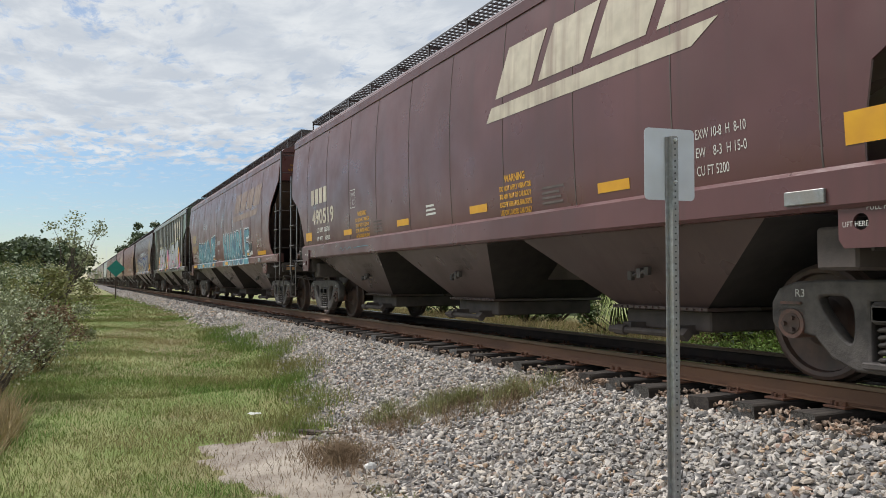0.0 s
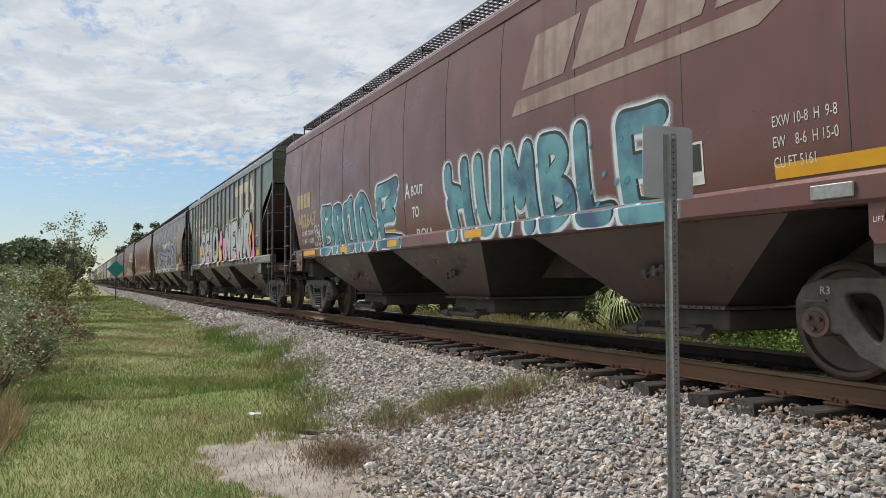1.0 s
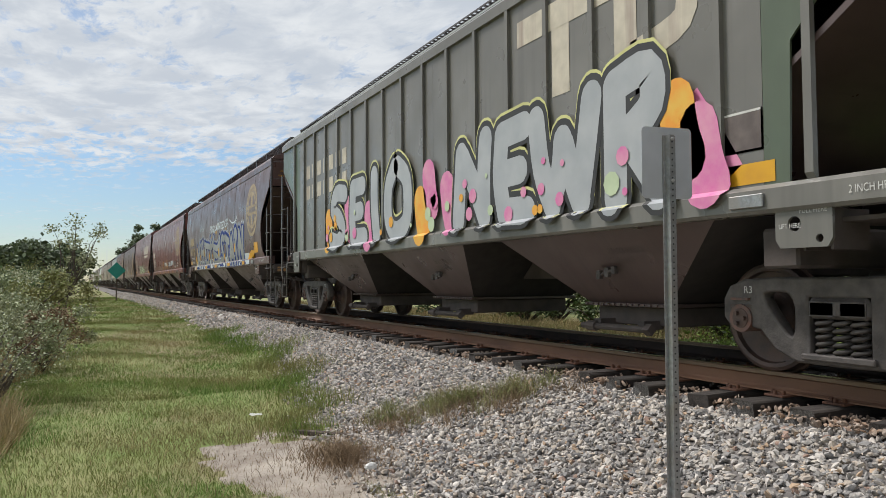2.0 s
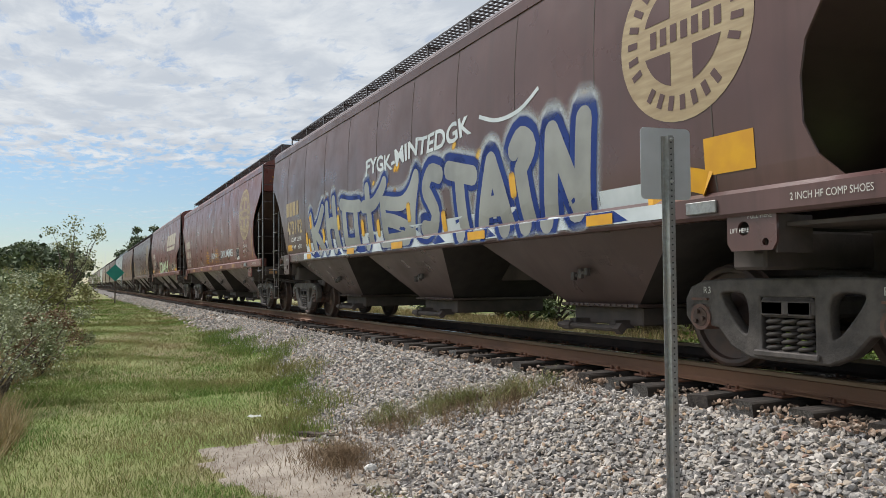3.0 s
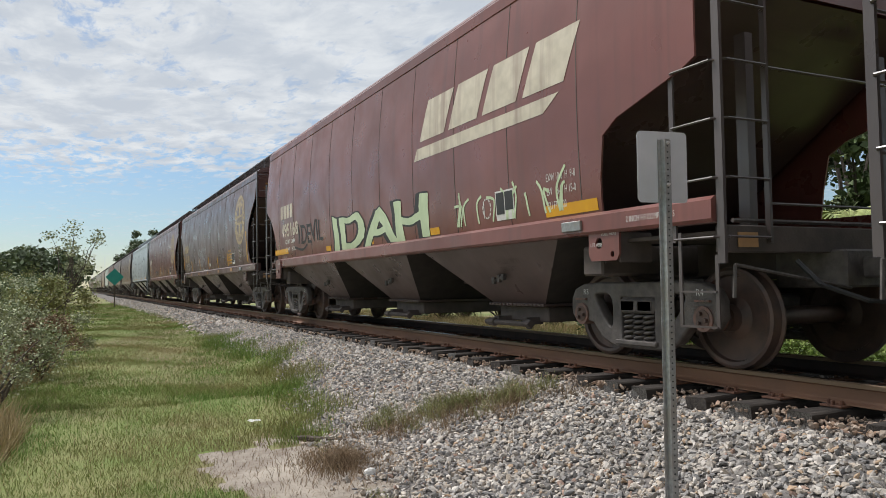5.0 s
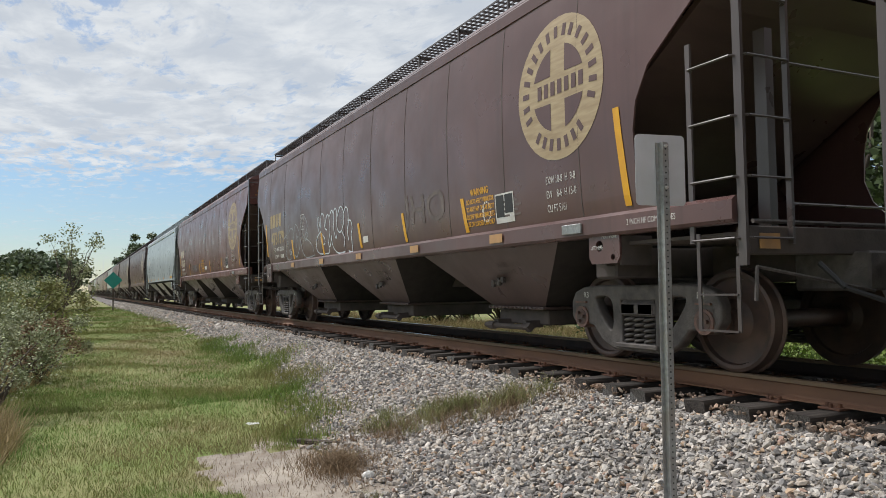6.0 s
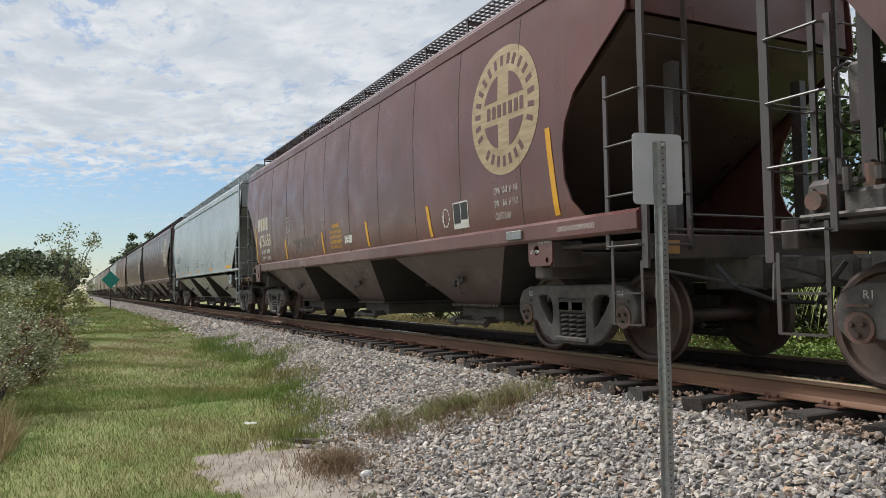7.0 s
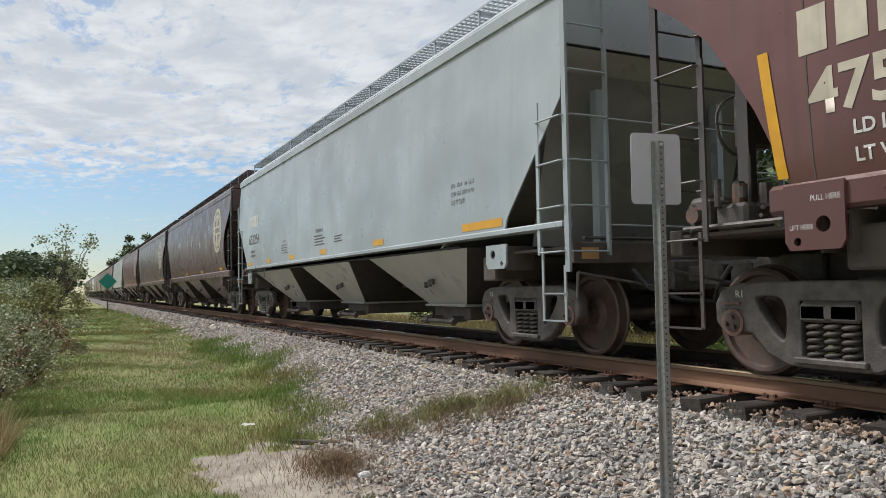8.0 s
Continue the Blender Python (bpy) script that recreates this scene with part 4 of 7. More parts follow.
def build_body(kind, span, paint, detailed=True, walk_on=True):
    """A covered hopper car without lettering, standing at the origin."""
    sh = Shell(kind, span)
    k = sh.k
    car = new("hopper_car")
    half = span / 2
    metal = paint if paint in ("grey", "grey_far") else "fixture"
    skin = "green_grimy" if paint == "green" else paint
    yn, yf = sh.near_u(k["near_post"]), sh.far_u(k["far_post"])
    for side in (-1, 1):
        edges = [None] + sh.seams + [None]
        for i in range(len(edges) - 1):
            a, b = edges[i], edges[i + 1]
            gap = 0.0 if kind == "D" else 0.002
            part("side_panel", panel_mesh(sh, side, None if a is None else a + gap, None if b is None else b - gap, "near" if a is None else None, "far" if b is None else None), paint if a is None or b is None else skin, car)
        bm = bmesh.new()
        st = k.get("sill", 1.475)
        channel = ((1.48, st), (1.59, st), (1.635, st - 0.035), (1.635, 1.29), (1.61, 1.262), (1.48, 1.262))
        flush = ((1.48, 1.46), (1.60, 1.46), (1.612, 1.445), (1.612, 1.40), (1.48, 1.385))
        prism(bm, [(side * x, z) for x, z in (flush if kind == "D" else channel)], yn + 0.06, sh.far_u(0.82))
        part("side_sill", fix(bm), skin, car)
        zt = sh.zs[-1]
        bm = bmesh.new()
        h = sh.hw[-1]
        prism(bm, [(side * x, z) for x, z in ((h - 0.01, zt - 0.175), (h + 0.042, zt - 0.165), (h + 0.04, zt - 0.03), (h + 0.0, zt + 0.015), (h - 0.05, zt + 0.02))], sh.edge("near", zt), sh.edge("far", zt))
        part("top_chord", fix(bm), skin, car)
        if k["ribs"]:
            for q in range(18):
                y = sh.near_u(0.74) + (span - 1.48) * q / 17
                bm = bmesh.new()
                prism(bm, [(side * x, z) for x, z in ((1.55, 1.45), (1.60, 1.52), (1.60, 4.08), (1.55, 4.14))], y - 0.035, y + 0.035)
                part("side_rib", fix(bm), skin, car)
        elif detailed and kind != "D":
            for y in sh.seams:
                bm = bmesh.new()
                zz = [z for z in sh.zs]
                f0 = [bm.verts.new((side * (sh.skin(y, z) + 0.0035), y - 0.006, z)) for z in zz]
                f1 = [bm.verts.new((side * (sh.skin(y, z) + 0.0035), y + 0.006, z)) for z in zz]
                b0 = [bm.verts.new((side * (sh.skin(y, z) - 0.01), y - 0.012, z)) for z in zz]
                b1 = [bm.verts.new((side * (sh.skin(y, z) - 0.01), y + 0.012, z)) for z in zz]
                for i in range(len(zz) - 1):
                    bm.faces.new((f0[i], f1[i], f1[i + 1], f0[i + 1]))
                    bm.faces.new((b0[i], f0[i], f0[i + 1], b0[i + 1]))
                    bm.faces.new((f1[i], b1[i], b1[i + 1], f1[i + 1]))
                part("weld_seam", fix(bm), "under" if side < 0 and not paint.startswith("grey") else paint, car)
    # roof
    zt, h = sh.zs[-1], sh.hw[-1]
    bm = bmesh.new()
    arc = [(h * math.cos(math.pi * i / 10), zt + 0.02 + 0.27 * math.sin(math.pi * i / 10)) for i in range(11)]
    prism(bm, arc, sh.edge("near", zt), sh.edge("far", zt))
    part("roof", fix(bm), paint, car)
    bm = bmesh.new()
    prism(bm, [(-0.35, zt + 0.25), (0.35, zt + 0.25), (0.3, zt + 0.38), (-0.3, zt + 0.38)], sh.near_u(0.4), sh.far_u(0.4))
    part("hatch_cover", fix(bm), paint, car)
    if walk_on:
        y0, y1 = sh.edge("near", zt) - 0.25, sh.edge("far", zt) + 0.2
        me = bpy.data.meshes.new("running_board")
        b = walkway_mesh(y0, y1)
        b.to_mesh(me)
        b.free()
        me.materials.append(M[metal])
        for s in (1, -1):
            rb = new("running_board", me)
            rb.parent = car
            if s < 0:
                rb.rotation_euler = (0, 0, math.pi)
                rb.location = (0, y0 + y1, 0)
        n = 12
        for q in range(n + 1):
            y = y0 + 0.03 + (y1 - y0 - 0.06) * q / n
            for s in (-1, 1):
                bm = bmesh.new()
                box(bm, s * 1.07 - 0.012, s * 1.07 + 0.012, y - 0.02, y + 0.02, zt + 0.05, 4.63)
                box(bm, min(s * 1.07, s * 0.5), max(s * 1.07, s * 0.5), y - 0.02, y + 0.02, 4.56, 4.595)
                part("running_board_bracket", fix(bm), metal, car)
    # slope sheets and upper ends
    for sgn, y_out in ((-1, sh.edge("near", 3.5)), (1, sh.edge("far", 3.5))):
        bm = bmesh.new()
        yi = sgn * (half - 2.6)
        yo = y_out - sgn * 0.03
        pts = [(yo - sgn * 0.004, 3.31), (yo - sgn * 0.25, 3.12), (yi, 1.25), (yi - sgn * 0.06, 1.25), (yo - sgn * 0.33, 3.14), (yo - sgn * 0.08, 3.34)]
        w = sh.hw[-1] - 0.02
        g = bmesh.new()
        box(g, -w, w, min(yo, yo - sgn * 0.07), max(yo, yo - sgn * 0.07), 3.345, zt + 0.015)
        part("end_plate", fix(g), paint, car)
        a = [bm.verts.new((-w, y, z)) for y, z in pts]
        b = [bm.verts.new((w, y, z)) for y, z in pts]
        m = len(pts)
        for i in range(m):
            bm.faces.new((a[i], a[(i + 1) % m], b[(i + 1) % m], b[i]))
        bm.faces.new(a)
        bm.faces.new(b)
        # unless the car is grey, shade is put into the slope sheet's colour
        part("end_slope_sheet", fix(bm), "low_grey" if paint.startswith("grey") else "low_brown", car)
        bm = bmesh.new()
        ye = yn if sgn < 0 else yf
        box(bm, -1.50, 1.50, min(ye - sgn * 0.02, ye - sgn * 0.16), max(ye - sgn * 0.02, ye - sgn * 0.16), 1.02, 1.24, 0.01)
        box(bm, -1.48, 1.48, min(ye - sgn * 0.16, ye - sgn * 1.5), max(ye - sgn * 0.16, ye - sgn * 1.5), 1.17, 1.20)
        part("end_platform", fix(bm), "under", car)
        if kind == "D":
            bm = bmesh.new()
            yo, yi = ye - sgn * 0.30, ye - sgn * 0.85
            a = [bm.verts.new((x, y, z)) for x, y, z in ((-1.46, yi, 1.24), (1.46, yi, 1.24), (1.46, yo, 3.28), (-1.46, yo, 3.28))]
            bm.faces.new(a)
            bmesh.ops.solidify(bm, geom=bm.faces[:], thickness=0.02)
            part("end_wall", fix(bm), "low_grey", car, "grimy pale grey end sheet")
        for x in (-0.9, 0.9):
            bm = bmesh.new()
            bar(bm, (x, ye - sgn * 0.35, 1.2), (x, ye - sgn * 0.35, 2.95), 0.12, 0.09)
            part("end_post", fix(bm), metal, car)
        bm = bmesh.new()
        box(bm, -0.3, 0.3, min(ye - sgn * 0.6, ye + sgn * 0.12), max(ye - sgn * 0.6, ye + sgn * 0.12), 0.72, 1.05, 0.02)
        box(bm, -0.08, 0.08, min(ye, ye + sgn * 0.62), max(ye, ye + sgn * 0.62), 0.80, 0.98, 0.02)
        box(bm, -0.13, 0.17, min(ye + sgn * 0.35, ye + sgn * 0.62), max(ye + sgn * 0.35, ye + sgn * 0.62), 0.74, 1.02, 0.04)
        part("coupler", fix(bm), "iron", car)
        bm = bmesh.new()
        p = [(-0.75, ye + sgn * 0.0, 0.95), (-0.72, ye + sgn * 0.2, 0.75), (-0.5, ye + sgn * 0.45, 0.62), (-0.2, ye + sgn * 0.6, 0.6)]
        for u, v in zip(p, p[1:]):
            rod(bm, u, v, 0.022, 6)
        part("air_hose", fix(bm), "black", car)
        bm = bmesh.new()
        rod(bm, (-1.5, ye + sgn * 0.04, 0.92), (-0.25, ye + sgn * 0.12, 0.72), 0.014, 6)
        rod(bm, (-1.5, ye + sgn * 0.04, 0.92), (-1.52, ye + sgn * 0.04, 0.66), 0.016, 6)
        part("uncoupling_lever", fix(bm), "iron", car)
        # gear on the platform
        def gear(name, make, mat="iron"):
            g = bmesh.new()
            make(g)
            part(name, fix(g), mat, car)

        for z in (1.42, 2.55):
            gear("end_handrail", lambda g: rod(g, (-1.06, ye, z), (1.06, ye, z), 0.012, 6), metal)
        if sgn > 0:
            def hand_wheel(g):
                ring = [(-0.55 + 0.28 * math.cos(2 * math.pi * i / 20), ye + 0.04, 2.25 + 0.28 * math.sin(2 * math.pi * i / 20)) for i in range(20)]
                for i in range(20):
                    rod(g, ring[i], ring[(i + 1) % 20], 0.016, 5)
                for i in (0, 5, 10, 15):
                    rod(g, (-0.55, ye + 0.04, 2.25), ring[i], 0.011, 5)

            gear("hand_brake_wheel", hand_wheel)
            gear("hand_brake_housing", lambda g: box(g, -0.70, -0.40, ye - 0.22, ye - 0.02, 2.0, 2.5, 0.03))
            gear("brake_cylinder", lambda g: bmesh.ops.create_cone(g, cap_ends=True, segments=14, radius1=0.16, radius2=0.16, depth=0.7, matrix=pose(0.35, ye - 0.75, 1.42, 0, 90, 0)))
            gear("brake_valve", lambda g: box(g, -1.42, -1.08, ye - 0.78, ye - 0.46, 1.2, 1.42, 0.03))
            gear("brake_valve", lambda g: box(g, -1.46, -1.16, ye - 0.42, ye - 0.2, 1.2, 1.5, 0.04))
            gear("valve_cap", lambda g: rod(g, (-1.3, ye - 0.62, 1.42), (-1.3, ye - 0.62, 1.58), 0.06, 10), "cap")
            gear("valve_cap", lambda g: rod(g, (-1.46, ye - 0.31, 1.35), (-1.52, ye - 0.31, 1.35), 0.07, 10), "cap")
            for x, y, z, r, h in ((-1.36, 0.70, 1.46, 0.035, 0.09), (-1.20, 0.52, 1.50, 0.045, 0.12), (-1.44, 0.52, 1.40, 0.03, 0.16), (-1.05, 0.66, 1.40, 0.05, 0.20), (-1.25, 0.34, 1.48, 0.03, 0.18)):
                gear("valve_fitting", lambda g: rod(g, (x, ye - y, z), (x, ye - y, z + h), r, 8))
            for y, z in ((0.28, 1.62), (0.45, 1.70), (0.62, 1.66)):
                gear("valve_bolt", lambda g: rod(g, (-1.50, ye - y, z - 0.2), (-1.42, ye - y, z - 0.2), 0.022, 6))
            def hose(g):
                p = [(-1.44, ye - 0.35, 1.34), (-1.52, ye - 0.30, 1.22), (-1.40, ye - 0.18, 1.12), (-1.15, ye - 0.12, 1.10)]
                for u, v in zip(p, p[1:]):
                    rod(g, u, v, 0.014, 6)

            gear("brake_hose", hose, "black")
            gear("brake_pipe", lambda g: rod(g, (-1.10, ye - 0.55, 1.30), (-1.10, ye - 0.55, 1.85), 0.018, 6))
            gear("brake_pipe", lambda g: rod(g, (-1.42, ye - 0.95, 1.36), (-0.9, ye - 0.45, 1.40), 0.016, 6))
            gear("brake_rod", lambda g: rod(g, (-1.4, ye - 0.9, 1.3), (-0.3, ye - 0.8, 1.42), 0.018, 6))
            gear("brake_pipe", lambda g: rod(g, (-1.35, ye - 0.3, 1.5), (-0.2, ye - 0.5, 1.55), 0.022, 6))
            gear("brake_pipe", lambda g: rod(g, (-1.5, ye - 1.6, 1.24), (-1.5, ye - 0.2, 1.24), 0.022, 6))
        else:
            gear("brake_pipe", lambda g: rod(g, (-1.2, ye + 0.25, 1.30), (1.2, ye + 0.25, 1.30), 0.02, 6))
        gear("body_bolster", lambda g: box(g, -1.48, 1.48, ye - sgn * 0.9 - sgn * 0.9 - 0.16, ye - sgn * 0.9 - sgn * 0.9 + 0.16, 0.86, 1.16, 0.02), "under")
        # ladders
        for s in (-1, 1):
            bm = bmesh.new()
            xo = s * 1.585
            bar(bm, (xo, ye, 0.93), (xo, ye, sh.zs[-1] - (0.0 if sgn < 0 else 0.75)), 0.075, 0.03)
            lad = part("ladder", fix(bm), metal, car)
            bm = bmesh.new()
            bar(bm, (xo, ye - sgn * 0.52, 1.12), (xo, ye - sgn * 0.52, 2.78 if sgn < 0 else 2.6), 0.05, 0.02)
            part("ladder_post", fix(bm), metal, lad)
            bm = bmesh.new()
            bar(bm, (s * 1.06, ye, 1.1), (s * 1.06, ye, sh.zs[-1] + (0.0 if sgn < 0 else -0.3)), 0.05, 0.03)
            part("ladder_post", fix(bm), metal, lad)
            for q in range(5):
                z = 1.14 + 0.47 * q
                if q < 4:
                    r = part("rung", RUNG_Y[metal], None, lad)
                    r.matrix_basis = pose(s * 1.60, ye - sgn * 0.26, z, 0, 0, 0 if s < 0 else 180)
                r = part("rung", RUNG_X[metal], None, lad)
                r.matrix_basis = pose(s * 1.325, ye + sgn * 0.02, z, 0, 0, 0 if sgn < 0 else 180)
            if sgn < 0:
                for z in (3.5, 3.95):
                    r = part("rung", RUNG_X[metal], None, lad)
                    r.matrix_basis = pose(s * 1.325, ye - 0.02, z)
            # sill step
            bm = bmesh.new()
            a, b = ye - sgn * 0.06, ye - sgn * 0.46
            for z0, z1 in ((1.0, 0.42),):
                bar(bm, (xo, a, z0), (xo, a, z1), 0.035, 0.014)
                bar(bm, (xo, b, z0 + 0.2), (xo, b, z1), 0.035, 0.014)
            box(bm, xo - 0.02, xo + 0.02, min(a, b), max(a, b), 0.415, 0.43)
            box(bm, xo - 0.02, xo + 0.02, min(a, b), max(a, b), 0.70, 0.715)
            part("sill_step", fix(bm), metal, car)
        # jacking plate: at the far end it covers the sill, at the near end it hangs below
        for s in (-1, 1):
            yj = sgn * (half - (1.19 if sgn > 0 else 0.80))
            top = 1.452 if sgn > 0 and kind != "D" else 1.285
            ring = [(yj - 0.23, top), (yj + 0.23, top), (yj + 0.23, 1.06), (yj + 0.19, 1.0), (yj - 0.19, 1.0), (yj - 0.23, 1.06)]
            me = plate_mesh(ring, [circle(yj - sgn * 0.07, 1.17, 0.055), circle(yj + sgn * 0.13, 1.06, 0.03, 10)], 0.024)
            me.transform(Matrix.Translation((s * (1.648 if sgn > 0 and kind != "D" else 1.59), 0, 0)))
            part("jacking_plate", me, skin, car)
            for a in (-0.215, 0.0):
                bm = bmesh.new()
                box(bm, min(s * 1.2, s * 1.575), max(s * 1.2, s * 1.575), yj + a, yj + a + 0.02, 0.98, 1.26)
                part("jacking_web", fix(bm), "under", car)
        for x in (-1.42, 1.2):
            bm = bmesh.new()
            box(bm, x, x + 0.22, min(ye, ye + sgn * 0.008), max(ye, ye + sgn * 0.008), 1.06, 1.18)
            part("reflector", bm, "tape_old", car)
    # end crossover grab
    bm = bmesh.new()
    box(bm, -0.22, 0.22, -half - 0.4, half + 0.2, 0.80, 1.18, 0.02)
    part("centre_sill", fix(bm), "under", car)
    # hoppers
    # added unseen sheet closes the hollow body to light; its near-black stands for shade
    bm = bmesh.new()
    box(bm, -1.50, 1.50, -half + 1.9, half - 1.9, 1.305, 1.335)
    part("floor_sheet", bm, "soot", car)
    for y0, y1, yc in HOPPERS(half):
        # the second material paints the shade between bays onto the end slopes
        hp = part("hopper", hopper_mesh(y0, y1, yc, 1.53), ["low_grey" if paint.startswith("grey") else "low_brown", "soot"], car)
        g = new("outlet_gate", ME_GATE)
        g.parent = hp
        g.location = (0, yc, 0)
        for s in (-1, 1):
            la = new("gate_latch", ME_LATCH)
            la.parent = hp
            la.matrix_basis = pose(s * 1.22, yc - 0.1, 0.86, 0, 0, 0 if s < 0 else 180)
    for y in (-half + WB / 2, half - WB / 2):
        build_truck(car, y, detailed)
    return car, sh


# ---- lettering and paint on the skins ----
TEXT_CACHE = {}


def text_mesh(body, size, fat=0.0, shear=0.0, space=1.0):
    key = (body, size, fat, shear, space)
    if key in TEXT_CACHE:
        return TEXT_CACHE[key].copy()
    cu = bpy.data.curves.new("letters", "FONT")
    cu.body, cu.size, cu.offset, cu.shear, cu.space_character, cu.resolution_u, cu.fill_mode = body, size, fat, shear, space, 3, "FRONT"
    TEXT_CACHE[key] = curve_mesh(cu)
    return TEXT_CACHE[key].copy()


def lay_on(sh, me, y_left, z0, off, squeeze=1.0, wave=None, warp=0.0):
    """Bends a flat x-y mesh onto the near skin: x runs to the reader's right, which is towards -y."""
    bm = bmesh.new()
    bm.from_mesh(me)
    bpy.data.meshes.remove(me)
    for v in bm.verts:
        v.co = (v.co.x * squeeze, v.co.y + (wave(v.co.x) if wave else 0), 0)
    if warp:
        xs = [v.co.x for v in bm.verts]
        for k in range(1, int((max(xs) - min(xs)) / 0.16)):
            bmesh.ops.bisect_plane(bm, geom=bm.verts[:] + bm.edges[:] + bm.faces[:], plane_co=(min(xs) + 0.16 * k, 0, 0), plane_no=(1, 0, 0))
        for k in range(1, 9):
            bmesh.ops.bisect_plane(bm, geom=bm.verts[:] + bm.edges[:] + bm.faces[:], plane_co=(0, 0.14 * k, 0), plane_no=(0, 1, 0))
        for v in bm.verts:
            x, y = v.co.x, v.co.y
            v.co.x += warp * (0.8 * math.sin(6.5 * y + 2.1 * x) + 0.5 * math.sin(11 * y - 3 * x))
            v.co.y += warp * (0.9 * math.sin(4.3 * x + 1.0) + 0.6 * math.sin(9.1 * x + 2 * y)) * min(1.0, 0.3 + y)
    for z in sh.zs[1:-1]:
        bmesh.ops.bisect_plane(bm, geom=bm.verts[:] + bm.edges[:] + bm.faces[:], plane_co=(0, z - z0, 0), plane_no=(0, 1, 0))
    for v in bm.verts:
        y, z = y_left - v.co.x, z0 + v.co.y
        v.co = (-(sh.skin(y, z) + off), y, z)
    for f in bm.faces:
        f.normal_update()
        if f.normal.x > 0:
            f.normal_flip()
    return bm


def letter(car, sh, body, y_left, z0, size, mat="white", name="lettering", width=None, fat=0.0, off=0.004, shear=0.0, space=1.0, label="", wave=None, warp=0.0):
    me = text_mesh(body, size, fat, shear, space)
    sq = 1.0
    if width and me.vertices:
        xs = [v.co.x for v in me.vertices]
        sq = width / (max(xs) - min(xs))
    return part(name, lay_on(sh, me, y_left, z0, off, sq, wave, warp), mat, car, label)


def patch(car, sh, pts, mat, name, off=0.004, label=""):
    """A painted patch or tape with corners (y, z)."""
    y0 = max(p[0] for p in pts)
    bm = bmesh.new()
    bm.faces.new([bm.verts.new((y0 - y, z, 0)) for y, z in pts])
    cuts = [i * 0.12 for i in range(1, 60) if i * 0.12 < y0 - min(p[0] for p in pts)]
    for c in cuts:
        bmesh.ops.bisect_plane(bm, geom=bm.verts[:] + bm.edges[:] + bm.faces[:], plane_co=(c, 0, 0), plane_no=(1, 0, 0))
    bmesh.ops.triangulate(bm, faces=bm.faces)
    me = bpy.data.meshes.new(name)
    bm.to_mesh(me)
    bm.free()
    return part(name, lay_on(sh, me, y0, 0.0, off), mat, car, label)


def rect(car, sh, y_left, y_right, z0, z1, mat, name, off=0.004, lean=0.0, label=""):
    return patch(car, sh, [(y_left, z0), (y_right, z0), (y_right - lean, z1), (y_left - lean, z1)], mat, name, off, label)


def frame_outline(car, sh, y_left, w, z0, h, mat, t=0.012):
    for a in ((y_left, y_left - w, z0, z0 + t), (y_left, y_left - w, z0 + h - t, z0 + h), (y_left, y_left - t, z0, z0 + h), (y_left - w + t, y_left - w, z0, z0 + h)):
        rect(car, sh, *a, mat, "marking")


def stroke(car, sh, pts, w, mat, name="graffiti", off=0.005, label=""):
    """A spray-can line through (y, z) points, rounded off."""
    line = []
    for i in range(len(pts) - 1):
        p0, p1, p2, p3 = pts[max(i - 1, 0)], pts[i], pts[i + 1], pts[min(i + 2, len(pts) - 1)]
        for k in range(5):
            t = k / 5
            line.append(tuple(0.5 * (2 * b + (c - a) * t + (2 * a - 5 * b + 4 * c - d) * t * t + (3 * b - a - 3 * c + d) * t ** 3) for a, b, c, d in zip(p0, p1, p2, p3)))
    line.append(pts[-1])
    bm = bmesh.new()
    prev = None
    for i, (y, z) in enumerate(line):
        a, b = line[max(i - 1, 0)], line[min(i + 1, len(line) - 1)]
        d = Vector((b[0] - a[0], b[1] - a[1]))
        d = d.normalized() if d.length > 1e-6 else Vector((1, 0))
        nrm = Vector((-d.y, d.x)) * w / 2
        row = []
        for s in (-1, 1):
            yy, zz = y + s * nrm.x, max(1.3, z + s * nrm.y)
            row.append(bm.verts.new((-(sh.skin(yy, zz) + off) if zz > 1.46 else -1.642, yy, zz)))
        if prev:
            f = bm.faces.new((prev[0], row[0], row[1], prev[1]))
            f.normal_update()
            if f.normal.x > 0:
                f.normal_flip()
        prev = row
    return part(name, bm, mat, car, label)


def smooth_line(pts, n=5):
    """Points along a rounded line through the given ones."""
    line = []
    for i in range(len(pts) - 1):
        p0, p1, p2, p3 = pts[max(i - 1, 0)], pts[i], pts[i + 1], pts[min(i + 2, len(pts) - 1)]
        for k in range(n):
            t = k / n
            line.append(tuple(0.5 * (2 * b + (c - a) * t + (2 * a - 5 * b + 4 * c - d) * t * t + (3 * b - a - 3 * c + d) * t ** 3) for a, b, c, d in zip(p0, p1, p2, p3)))
    return line + [pts[-1]]


